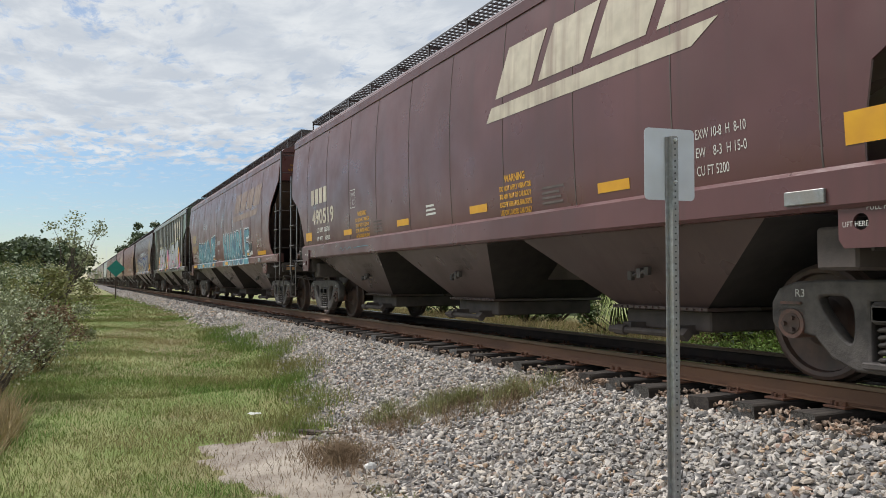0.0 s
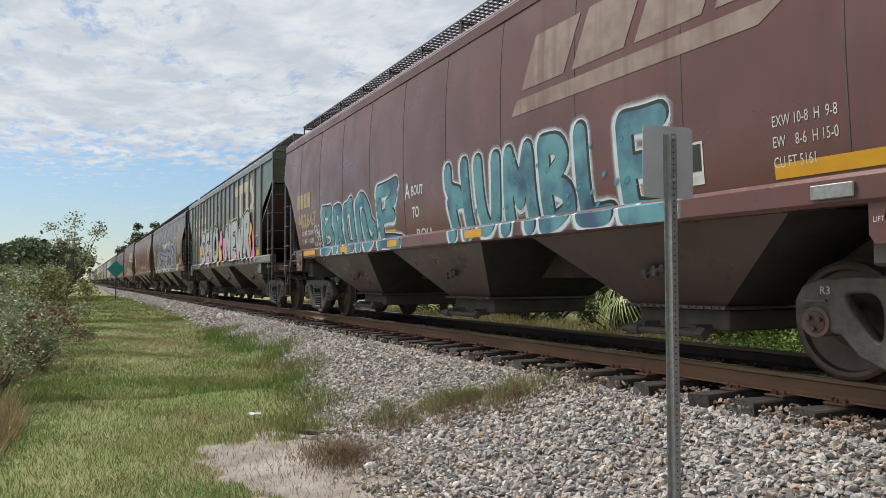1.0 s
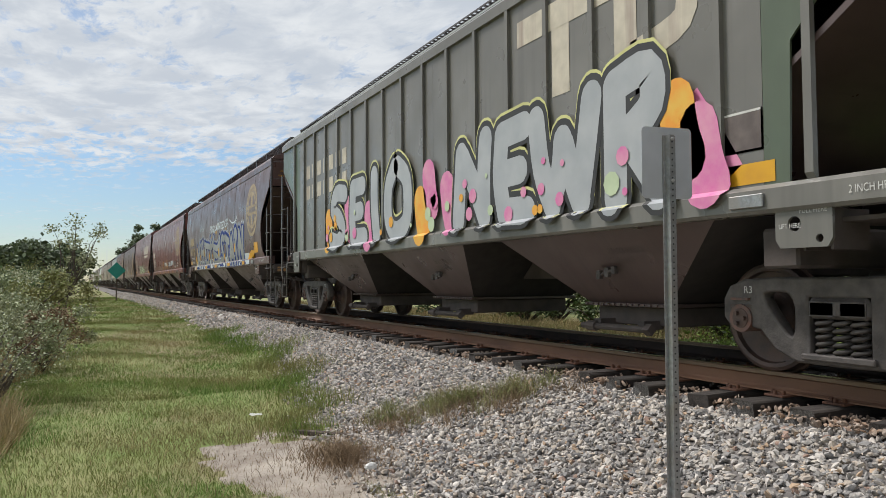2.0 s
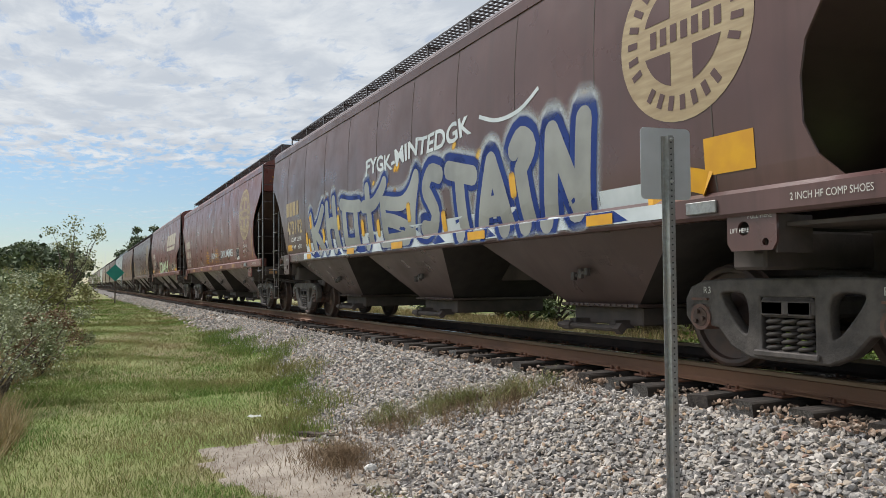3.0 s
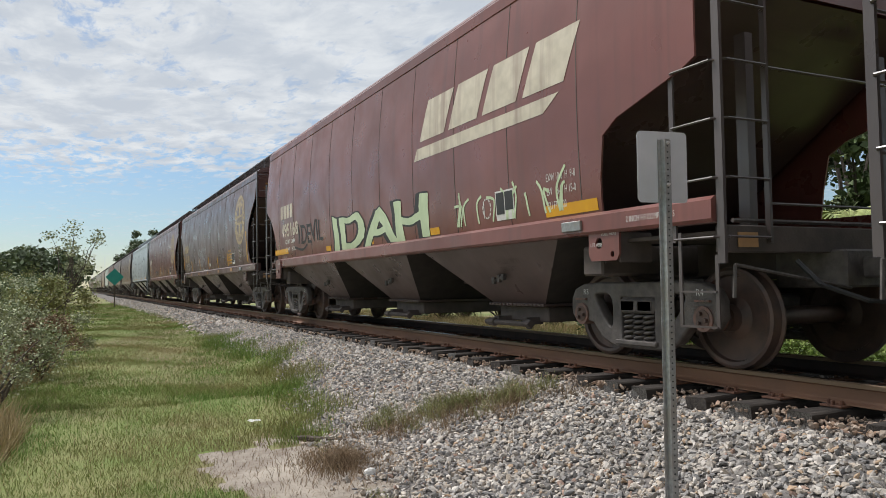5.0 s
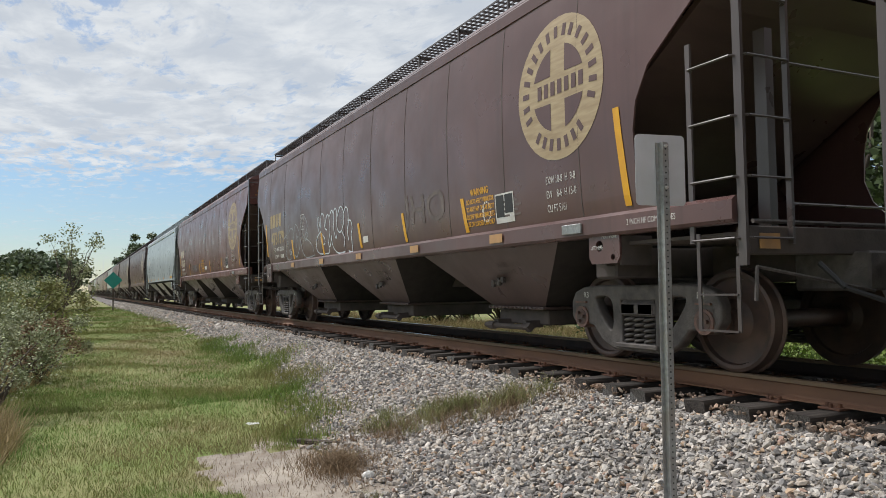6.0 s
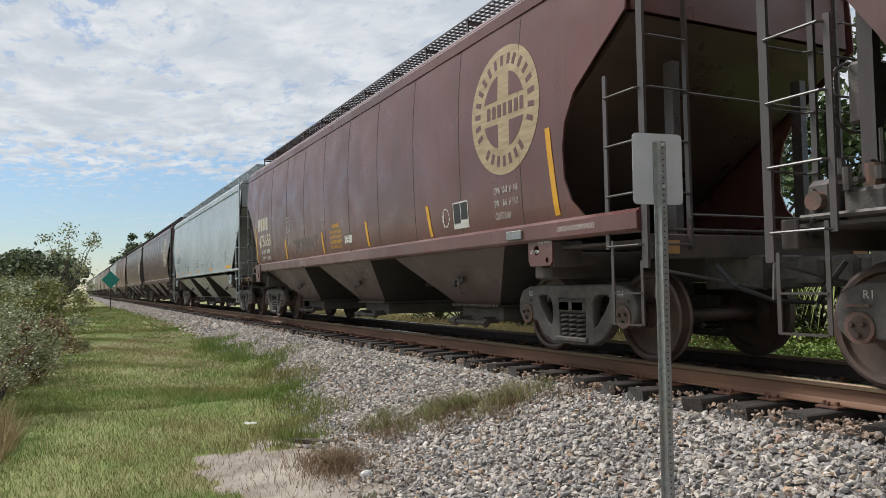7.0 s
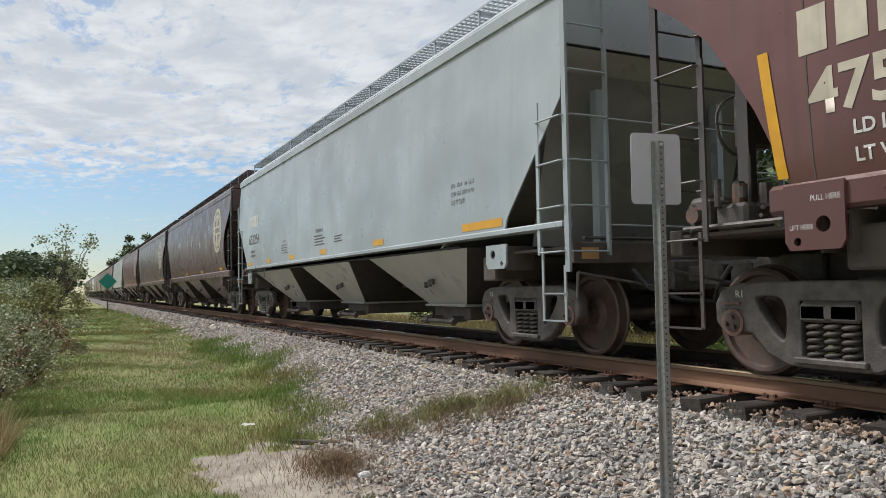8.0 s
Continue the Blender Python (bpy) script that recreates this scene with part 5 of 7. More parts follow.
def spray(car, sh, pts, w, mat, off=0.005, soft=0.0, label="", shift=(0, 0)):
    """A broad spray-can line with round ends through (distance from the far end, height) points; soft: share of its half width that fades out."""
    line = [(sh.far_u(u + shift[0]), z + shift[1]) for u, z in smooth_line(pts, 4)]
    d0 = Vector((line[0][0] - line[1][0], line[0][1] - line[1][1])).normalized()
    d1 = Vector((line[-1][0] - line[-2][0], line[-1][1] - line[-2][1])).normalized()
    h = w / 2
    caps = ((0.98, 0.2), (0.87, 0.5), (0.5, 0.87))
    rows = [(line[0][0] + d0.x * h * a, line[0][1] + d0.y * h * a, h * b, d0 * -1, c) for (a, b), c in zip(caps, (0.0, 0.35, 0.8))]
    for i, (y, z) in enumerate(line):
        a, b = line[max(i - 1, 0)], line[min(i + 1, len(line) - 1)]
        d = Vector((b[0] - a[0], b[1] - a[1]))
        rows.append((y, z, h, d.normalized() if d.length > 1e-6 else d1, 1.0))
    rows += [(line[-1][0] + d1.x * h * a, line[-1][1] + d1.y * h * a, h * b, d1, c) for (a, b), c in zip(caps[::-1], (0.8, 0.35, 0.0))]
    across = ((-1, 0.0), (soft - 1, 1.0), (0, 1.0), (1 - soft, 1.0), (1, 0.0)) if soft else ((-1, 1.0), (0, 1.0), (1, 1.0))
    bm = bmesh.new()
    paint = bm.verts.layers.float.new("paint")
    grid = []
    for y, z, r, d, end in rows:
        grid.append([])
        for k, c in across:
            v = bm.verts.new((0, y - d.y * r * k, max(1.275, z + d.x * r * k)))
            v[paint] = c * end
            grid[-1].append(v)
    for p, q in zip(grid, grid[1:]):
        for k in range(len(across) - 1):
            bm.faces.new((p[k], q[k], q[k + 1], p[k + 1]))
    zs = [v.co.z for v in bm.verts]
    for z in (1.435, 1.478, *sh.zs[2:-1]):
        if min(zs) < z < max(zs):
            bmesh.ops.bisect_plane(bm, geom=bm.verts[:] + bm.edges[:] + bm.faces[:], plane_co=(0, 0, z), plane_no=(0, 0, 1))
    for v in bm.verts:
        y, z = v.co.y, v.co.z
        v.co.x = -(off + float(np.interp(z, (1.435, 1.478), (1.640, sh.skin(y, 1.478) + 0.012)) if z < 1.478 else sh.skin(y, z)))
    for f in bm.faces:
        f.normal_update()
        if f.normal.x > 0:
            f.normal_flip()
    return part("graffiti", bm, mat, car, label)


def wild_letters(car, sh, letters, layers, label, base=0.0032):
    """Graffiti letters, each a few broad lines, painted coat over coat: (paint, width, fading share, shift)."""
    for i, (mat, w, soft, shift) in enumerate(layers):
        for k, pts in enumerate(letters):
            spray(car, sh, pts, w, mat, base + 0.0015 * i + 0.0001 * (k % 11), soft, label, shift)


def spots(car, sh, seed, n, u0, u1, z0, z1, r0, r1, mats, off):
    """Soft round dabs of spray paint."""
    rnd = random.Random(seed)
    for i in range(n):
        u, z, r = rnd.uniform(u0, u1), rnd.uniform(z0, z1), rnd.uniform(r0, r1)
        spray(car, sh, [(u, z), (u + 0.3 * r, z + 0.2 * r)], 2 * r, mats[i % len(mats)], off + 0.00004 * i, 0.8, "soft dab of spray paint")


def sill_tape(car, sh, spans, mat, x=-1.6505):
    """Reflective tape on the sill: (start, end) from the far end."""
    for a, b in spans:
        g = bmesh.new()
        g.faces.new([g.verts.new((x, sh.far_u(u), z)) for u, z in ((a, 1.315), (b, 1.315), (b, 1.418), (a, 1.418))])
        part("reflective_tape", g, mat, car, "yellow reflective tape" if mat == "yellow" else "soiled orange tape")


def rail_mark(car, sh, number, y, z, mat, width, load, light):
    """Owner's initials as plain blocks, and the number below them."""
    for i in range(4):
        rect(car, sh, y - 0.29 * i, y - 0.29 * i - 0.22, z, z + 0.32, mat, "owner_mark", label="plain block in the colour of the owner's initials")
    letter(car, sh, number, y - 0.06, z - 0.42, 0.42, mat, "number", width=width, fat=0.011)
    letter(car, sh, "LD LMT  " + load, y - 0.36, z - 0.60, 0.13, "white", width=0.88, fat=0.003)
    letter(car, sh, "LT WT     " + light, y - 0.36, z - 0.78, 0.13, "white", width=0.88, fat=0.003)


def block_logo(car, sh, y_left, z0, mat, scale=1.0):
    """The owner's slanted logo as four leaning blocks over a long bar."""
    w = 0.80 * scale
    for i in range(4):
        y = y_left - 0.22 * scale - i * 0.94 * scale
        patch(car, sh, [(y, z0 + 0.26), (y - w, z0 + 0.26), (y - w - 0.28, z0 + 0.82), (y - 0.28, z0 + 0.82)], mat, "logo_block", label="leaning cream block of the owner's logo")
    patch(car, sh, [(y_left, z0), (y_left - 3.45 * scale, z0 + 0.0), (y_left - 3.75 * scale, z0 + 0.17), (y_left - 0.12, z0 + 0.17)], mat, "logo_bar", label="long cream bar under the owner's logo")


def seal(car, sh, yc, zc, r, mat, ground):
    """Round emblem: disc, ring of plain marks, and a cross in the middle."""
    patch(car, sh, [(yc + r * math.cos(a), zc + r * math.sin(a)) for a in [2 * math.pi * i / 40 for i in range(40)]], mat, "emblem", 0.0035, "round worn gold emblem with a cross")
    q = r * 0.60
    for sy in (-1, 1):
        for sz in (-1, 1):
            pts = [(yc + sy * 0.15 * r * 1.1, zc + sz * 0.19 * r)]
            for i in range(7):
                a = radians(18 + 56 * i / 6)
                pts.append((yc + sy * q * math.cos(a), zc + sz * q * math.sin(a)))
            patch(car, sh, pts if sy * sz > 0 else pts[::-1], ground, "emblem_quadrant", 0.006)
    for n_marks, a0, a1 in ((10, 205, 150 - 70), (7, 68, -20), (7, 232, 308)):
        for i in range(n_marks):
            an = radians(a0 + (a1 - a0) * i / (n_marks - 1))
            cy, cz = yc - math.cos(an) * r * 0.79, zc + math.sin(an) * r * 0.79
            ty, tz = math.sin(an), math.cos(an)
            hw, hh = 0.03 * r / 0.75, 0.062 * r / 0.75
            ny, nz = -math.cos(an), math.sin(an)
            patch(car, sh, [(cy + s1 * hw * ty + s2 * hh * ny, cz + s1 * hw * tz + s2 * hh * nz) for s1, s2 in ((-1, -1), (1, -1), (1, 1), (-1, 1))], ground, "emblem_mark", 0.006)
    for i in range(7):
        y = yc + 0.36 * r / 0.75 - i * 0.12 * r / 0.75
        rect(car, sh, y, y - 0.075, zc - 0.07, zc + 0.08, ground, "emblem_mark", 0.0065)


def bars(car, sh, y, z, w, n, mat="faint", h=0.03, gap=0.055):
    """Writing too small to read, as plain bars."""
    rnd = random.Random(int(y * 100) + n)
    for i in range(n):
        rect(car, sh, y, y - w * rnd.uniform(0.7, 1.0), z - i * gap, z - i * gap + h, mat, "small_print")


def piece(car, sh, word, y_left, z0, size, width, layers, wave=None, space=0.92):
    """A graffiti word in fat letters, one painted layer over another: (colour, fatness)."""
    for i, (mat, fat) in enumerate(layers):
        letter(car, sh, word, y_left, z0, size, mat, "graffiti", width=width + 2 * fat if width else None, fat=fat, off=0.005 + 0.0025 * i, space=space, wave=wave, warp=0.042 if size > 0.6 else 0.012,
               label="spray-painted graffiti lettering" if i == len(layers) - 1 else "spray-painted outline of graffiti")


def stencils_near(car, sh, cu="CU FT 5161", h1="EXW 10-8  H  9-8", h2="EW    8-6  H 15-0", shift=0.0, panel=True, lift=0.0):
    """Dimension data and test panel near the leading end."""
    y = sh.near_u(1.75 + shift)
    for i, s in enumerate((h1, h2, cu)):
        letter(car, sh, s, y, 1.88 + lift - 0.15 * i, 0.115, "white", width=0.52 if i < 2 else 0.34)
    if not panel:
        return
    y = sh.near_u(2.85 + shift)
    rect(car, sh, y, y - 0.42, 1.55, 1.90, "white", "data_panel", 0.004)
    rect(car, sh, y - 0.02, y - 0.20, 1.62, 1.88, "black", "data_panel", 0.0065)
    rect(car, sh, y - 0.22, y - 0.40, 1.66, 1.88, "black", "data_panel", 0.0065)
    frame_outline(car, sh, y + 0.30, 0.02, 1.6, 0.2, "white")
    for i in range(12):
        a, b = 2 * math.pi * i / 12, 2 * math.pi * (i + 0.7) / 12
        yc, zc = y + 0.22, 1.72
        patch(car, sh, [(yc + 0.11 * math.cos(a), zc + 0.13 * math.sin(a)), (yc + 0.09 * math.cos(a), zc + 0.11 * math.sin(a)), (yc + 0.09 * math.cos(b), zc + 0.11 * math.sin(b)), (yc + 0.11 * math.cos(b), zc + 0.13 * math.sin(b))], "white", "marking")


def stencils_far(car, sh, warn_u=5.0):
    y = sh.far_u(4.06)
    frame_outline(car, sh, y, 0.28, 2.12, 0.34, "white", 0.014)
    letter(car, sh, "PLATE", y - 0.05, 2.34, 0.085, "white", width=0.2)
    letter(car, sh, "C", y - 0.11, 2.18, 0.14, "white")
    warning(car, sh, warn_u)


def warning(car, sh, u):
    """Yellow warning in five lines, and small print beside it."""
    y = sh.far_u(u)
    letter(car, sh, "WARNING", y - 0.06, 1.95, 0.12, "yellow", width=0.46, fat=0.003)
    for i, s in enumerate(("DO NOT APPLY VIBRATOR", "TO ANY PART OF CAR BODY", "EXCEPT VIBRATOR BRACKETS", "USE ON LOADED CAR ONLY")):
        letter(car, sh, s, y + 0.06, 1.85 - 0.095 * i, 0.085, "yellow", width=0.70, fat=0.002)
    bars(car, sh, y - 0.85, 1.78, 0.42, 4, "faint", 0.025, 0.055)


def sill_text(car, text, y_left, z, size, width, mat="white", x=-1.641, name="lettering"):
    me = text_mesh(text, size)
    xs = [v.co.x for v in me.vertices]
    sq = width / (max(xs) - min(xs))
    for v in me.vertices:
        v.co = (x, y_left - v.co.x * sq, z + v.co.y)
    part(name, me, mat, car)


def sill_marks(car, sh):
    y = sh.near_u(0.42)
    sill_text(car, "2 INCH HF COMP SHOES", y, 1.34, 0.075, 0.62)
    proud = -1.662 if sh.kind != "D" else -1.604
    for e, x in ((sh.near_u(1.0), -1.604), (sh.far_u(1.0), proud)):
        sill_text(car, "PULL HERE", e - 0.17, 1.33 if x < -1.65 else 1.24, 0.055, 0.22, x=x)
        sill_text(car, "LIFT HERE", e, 1.14, 0.05, 0.18, x=x)
    bm = bmesh.new()
    yb = sh.near_u(1.25)
    box(bm, -1.66, -1.63, yb - 0.16, yb + 0.16, 1.31, 1.41, 0.006)
    part("card_holder", fix(bm), "post", car, "small galvanised card holder")
    me = text_mesh("CAUTION", 0.1)
    me2 = text_mesh("NO SIDE LADDER", 0.1)
    ye = sh.edge("near", 3.5)
    for m, z, w in ((me, 3.72, 0.2), (me2, 3.60, 0.32)):
        xs = [v.co.x for v in m.vertices]
        sq = w / (max(xs) - min(xs))
        for v in m.vertices:
            v.co = (-1.36 + v.co.x * sq + (0.06 if z > 3.7 else 0), ye + 0.022 - 0.004, z + v.co.y * 0.7)
        part("lettering", m, "yellow", car)
    # hopper stencils
    for _, _, yc in HOPPERS(sh.span / 2):
        for i, s in enumerate(("SELF LOCK / UNLOCK", "GEARS-GATE", "OPEN")):
            t = text_mesh(s, 0.085)
            xs = [v.co.x for v in t.vertices]
            sq = (0.55, 0.38, 0.18)[i] / (max(xs) - min(xs))
            for v in t.vertices:
                z = 1.04 - 0.09 * i + v.co.y
                f = (z - 0.52) / (1.30 - 0.52)
                v.co = (-(0.86 + (1.53 - 0.86) * f) - 0.005, yc - 0.25 + 0.04 * i - v.co.x * sq, z)
            part("lettering", t, "faint", car)


def tapes(car, sh, rows, mat="yellow"):
    """Reflective tape: (near-end distance, length, bottom, height)."""
    for u, w, z0, h in rows:
        rect(car, sh, sh.near_u(u + w / 2), sh.near_u(u - w / 2), z0, z0 + h, mat, "reflective_tape", label="yellow reflective tape" if mat == "yellow" else "soiled orange tape")

# ---- the train ----
TRAIN = []


def place_car(car, near0, far0, label):
    tagged(car, label, "railway car", "cars of the freight train")
    TRAIN.append((car, (near0 + far0) / 2))


def car_first():
    car, sh = build_body("E", 15.01, "brown_plum")
    rail_mark(car, sh, "490519", sh.far_u(1.5), 2.40, "cream", 1.5, "225100", "60900")
    block_logo(car, sh, sh.far_u(9.25), 2.72, "cream", 1.0)
    stencils_far(car, sh, 4.38)
    warning(car, sh, 9.58)
    stencils_near(car, sh, "CU FT 5200", "EXW 10-8  H  8-10", "EW    8-3  H 15-0", 0.55, panel=False, lift=0.06)
    sill_marks(car, sh)
    tapes(car, sh, [(0.6, 0.74, 1.68, 0.22), (3.37, 0.47, 1.635, 0.10), (6.04, 0.46, 1.645, 0.10), (8.5, 0.46, 1.645, 0.10), (11.16, 0.45, 1.645, 0.10), (13.78, 0.45, 1.65, 0.18)])
    bars(car, sh, sh.far_u(7.4), 1.85, 0.35, 3, "white", 0.03, 0.06)
    stroke(car, sh, [(sh.far_u(u), z) for u, z in ((3.5, 1.37), (3.6, 1.42), (3.7, 1.36), (3.85, 1.42), (3.95, 1.37), (4.1, 1.41), (4.2, 1.36))], 0.012, "teal")
    stroke(car, sh, [(sh.far_u(u), z) for u, z in ((4.3, 1.38), (4.7, 1.40), (5.1, 1.39))], 0.012, "teal")
    place_car(car, 2.40, 17.41, "dark brown covered hopper car with cream block logo and yellow tape")


def car_humble():
    car, sh = build_body("A", 15.71, "brown")
    rail_mark(car, sh, "482647", sh.far_u(0.87), 2.38, "gold", 1.45, "223800", "62200")
    block_logo(car, sh, sh.near_u(5.35), 2.66, "ghost", 1.02)
    stencils_near(car, sh)
    sill_marks(car, sh)
    brune = [
        [(2.86, 2.17), (2.88, 1.8), (2.92, 1.37)], [(2.88, 2.18), (3.12, 2.16), (3.36, 2.16)], [(3.33, 2.12), (3.34, 1.95), (3.12, 1.82)], [(3.12, 1.80), (3.36, 1.74), (3.42, 1.58), (3.30, 1.43), (3.0, 1.36)],
        [(3.64, 2.12), (3.66, 1.8), (3.72, 1.38)], [(3.68, 2.12), (3.86, 2.14), (3.98, 2.08), (3.92, 1.86)], [(3.86, 1.82), (3.96, 1.62), (4.04, 1.38)],
        [(4.26, 2.10), (4.28, 1.7), (4.38, 1.44), (4.60, 1.38)], [(4.26, 2.10), (4.44, 2.12), (4.62, 2.20)], [(4.62, 2.20), (4.66, 1.85), (4.74, 1.40)],
        [(4.96, 2.12), (4.99, 1.8), (5.08, 1.37)], [(5.02, 2.14), (5.18, 2.22), (5.36, 2.14), (5.5, 1.98), (5.58, 1.78), (5.76, 1.66), (5.74, 1.48), (5.5, 1.37)], [(5.24, 1.92), (5.34, 1.68), (5.44, 1.45)],
        [(6.02, 2.24), (6.08, 1.8), (6.16, 1.37)], [(6.04, 2.25), (6.4, 2.26), (6.78, 2.30)], [(6.70, 2.24), (6.68, 2.08), (6.42, 1.98)], [(6.16, 1.80), (6.4, 1.83), (6.62, 1.82)], [(6.18, 1.42), (6.55, 1.40), (6.92, 1.36)]]
    humble = [
        [(8.66, 2.24), (8.7, 2.0), (8.98, 1.92)], [(8.72, 1.82), (8.8, 1.6), (8.86, 1.37)], [(8.78, 1.82), (9.0, 1.84), (9.2, 1.84)], [(9.2, 2.28), (9.24, 1.85), (9.32, 1.38)],
        [(9.62, 2.28), (9.66, 1.8), (9.78, 1.46), (9.98, 1.44), (10.08, 1.7), (10.12, 2.28)],
        [(10.42, 1.38), (10.42, 1.85), (10.46, 2.30)], [(10.48, 2.25), (10.62, 1.95), (10.70, 1.72)], [(10.70, 1.75), (10.82, 2.05), (10.92, 2.32)], [(10.94, 2.26), (10.96, 1.8), (11.0, 1.38)],
        [(11.28, 2.34), (11.3, 1.85), (11.34, 1.37)], [(11.3, 2.34), (11.58, 2.32), (11.66, 2.12), (11.42, 1.92)], [(11.44, 1.86), (11.72, 1.74), (11.72, 1.5), (11.4, 1.37)],
        [(12.02, 2.40), (12.04, 1.85), (12.08, 1.42)], [(12.1, 1.41), (12.3, 1.40), (12.48, 1.41)],
        [(12.78, 2.40), (12.8, 1.9), (12.84, 1.38)], [(12.8, 2.40), (13.05, 2.40), (13.3, 2.42)], [(12.82, 1.9), (13.0, 1.9), (13.2, 1.91)], [(12.86, 1.40), (13.1, 1.38), (13.4, 1.38)]]
    humble = [[(8.66 + 0.89 * (u - 8.66), 1.37 + (z - 1.37) * (1.0 - 0.045 * (u - 8.66))) for u, z in line] for line in humble]
    for word in (brune, humble):
        wild_letters(car, sh, word, [("mist_ice", 0.42, 0.30, (0, 0)), ("ice", 0.315, 0.0, (0, 0)), ("black", 0.235, 0.0, (0.022, 0.024)), ("teal", 0.215, 0.0, (0, 0))], "teal spray-painted graffiti letters with white outlines")
    spots(car, sh, 5, 46, 2.9, 6.1, 1.5, 2.15, 0.025, 0.075, ("mist_teal", "mist_lime", "mist_teal"), 0.0095)
    spots(car, sh, 6, 22, 8.8, 13.2, 1.5, 2.2, 0.02, 0.06, ("mist_teal",), 0.0095)
    for w, u, z, size, wide in (("A", 7.15, 2.02, 0.34, 0.2), ("BOUT", 7.4, 2.05, 0.2, 0.42), ("TO", 7.4, 1.72, 0.22, 0.25), ("ROLL...", 7.5, 1.40, 0.2, 0.75)):
        letter(car, sh, w, sh.far_u(u), z, size, "ice", "graffiti", width=wide, fat=0.004, warp=0.012)
    for k, pts in enumerate(([(2.14, 1.98), (2.16, 1.75)], [(2.14, 1.96), (2.26, 2.0), (2.3, 1.9), (2.18, 1.86), (2.34, 1.72)], [(2.36, 1.92), (2.34, 1.82), (2.42, 1.84), (2.4, 1.74)], [(2.44, 1.86), (2.46, 1.74)], [(2.44, 1.98), (2.47, 2.0), (2.45, 1.96)],
                             [(2.5, 1.88), (2.48, 1.76), (2.58, 1.74)], [(2.34, 1.68), (2.42, 1.7), (2.36, 1.58), (2.48, 1.62), (2.42, 1.5)], [(2.52, 1.7), (2.56, 1.6), (2.66, 1.52)], [(2.12, 1.66), (2.14, 1.5)], [(2.2, 1.66), (2.19, 1.58), (2.28, 1.58)], [(2.27, 1.66), (2.29, 1.48)])):
        spray(car, sh, pts, 0.022, "ice", 0.0045 + 0.0001 * k, label="small white spray-painted tag", shift=(0.08, -0.05))
    tapes(car, sh, [(1.25, 1.0, 1.50, 0.11), (3.2, 0.42, 1.50, 0.1), (6.0, 0.42, 1.50, 0.1), (9.2, 0.42, 1.50, 0.1)], "yellow")
    g = bmesh.new()
    g.faces.new([g.verts.new((-1.6475, y, z)) for y, z in ((sh.far_u(1.5), 1.325), (sh.far_u(2.4), 1.325), (sh.far_u(2.4), 1.425), (sh.far_u(1.5), 1.425))])
    part("reflective_tape", g, "yellow", car, "yellow reflective tape")
    sill_tape(car, sh, ((4.06, 4.5), (6.5, 6.9), (9.2, 9.65)), "yellow")
    place_car(car, 19.69, 35.40, "brown covered hopper car covered in teal and white graffiti")


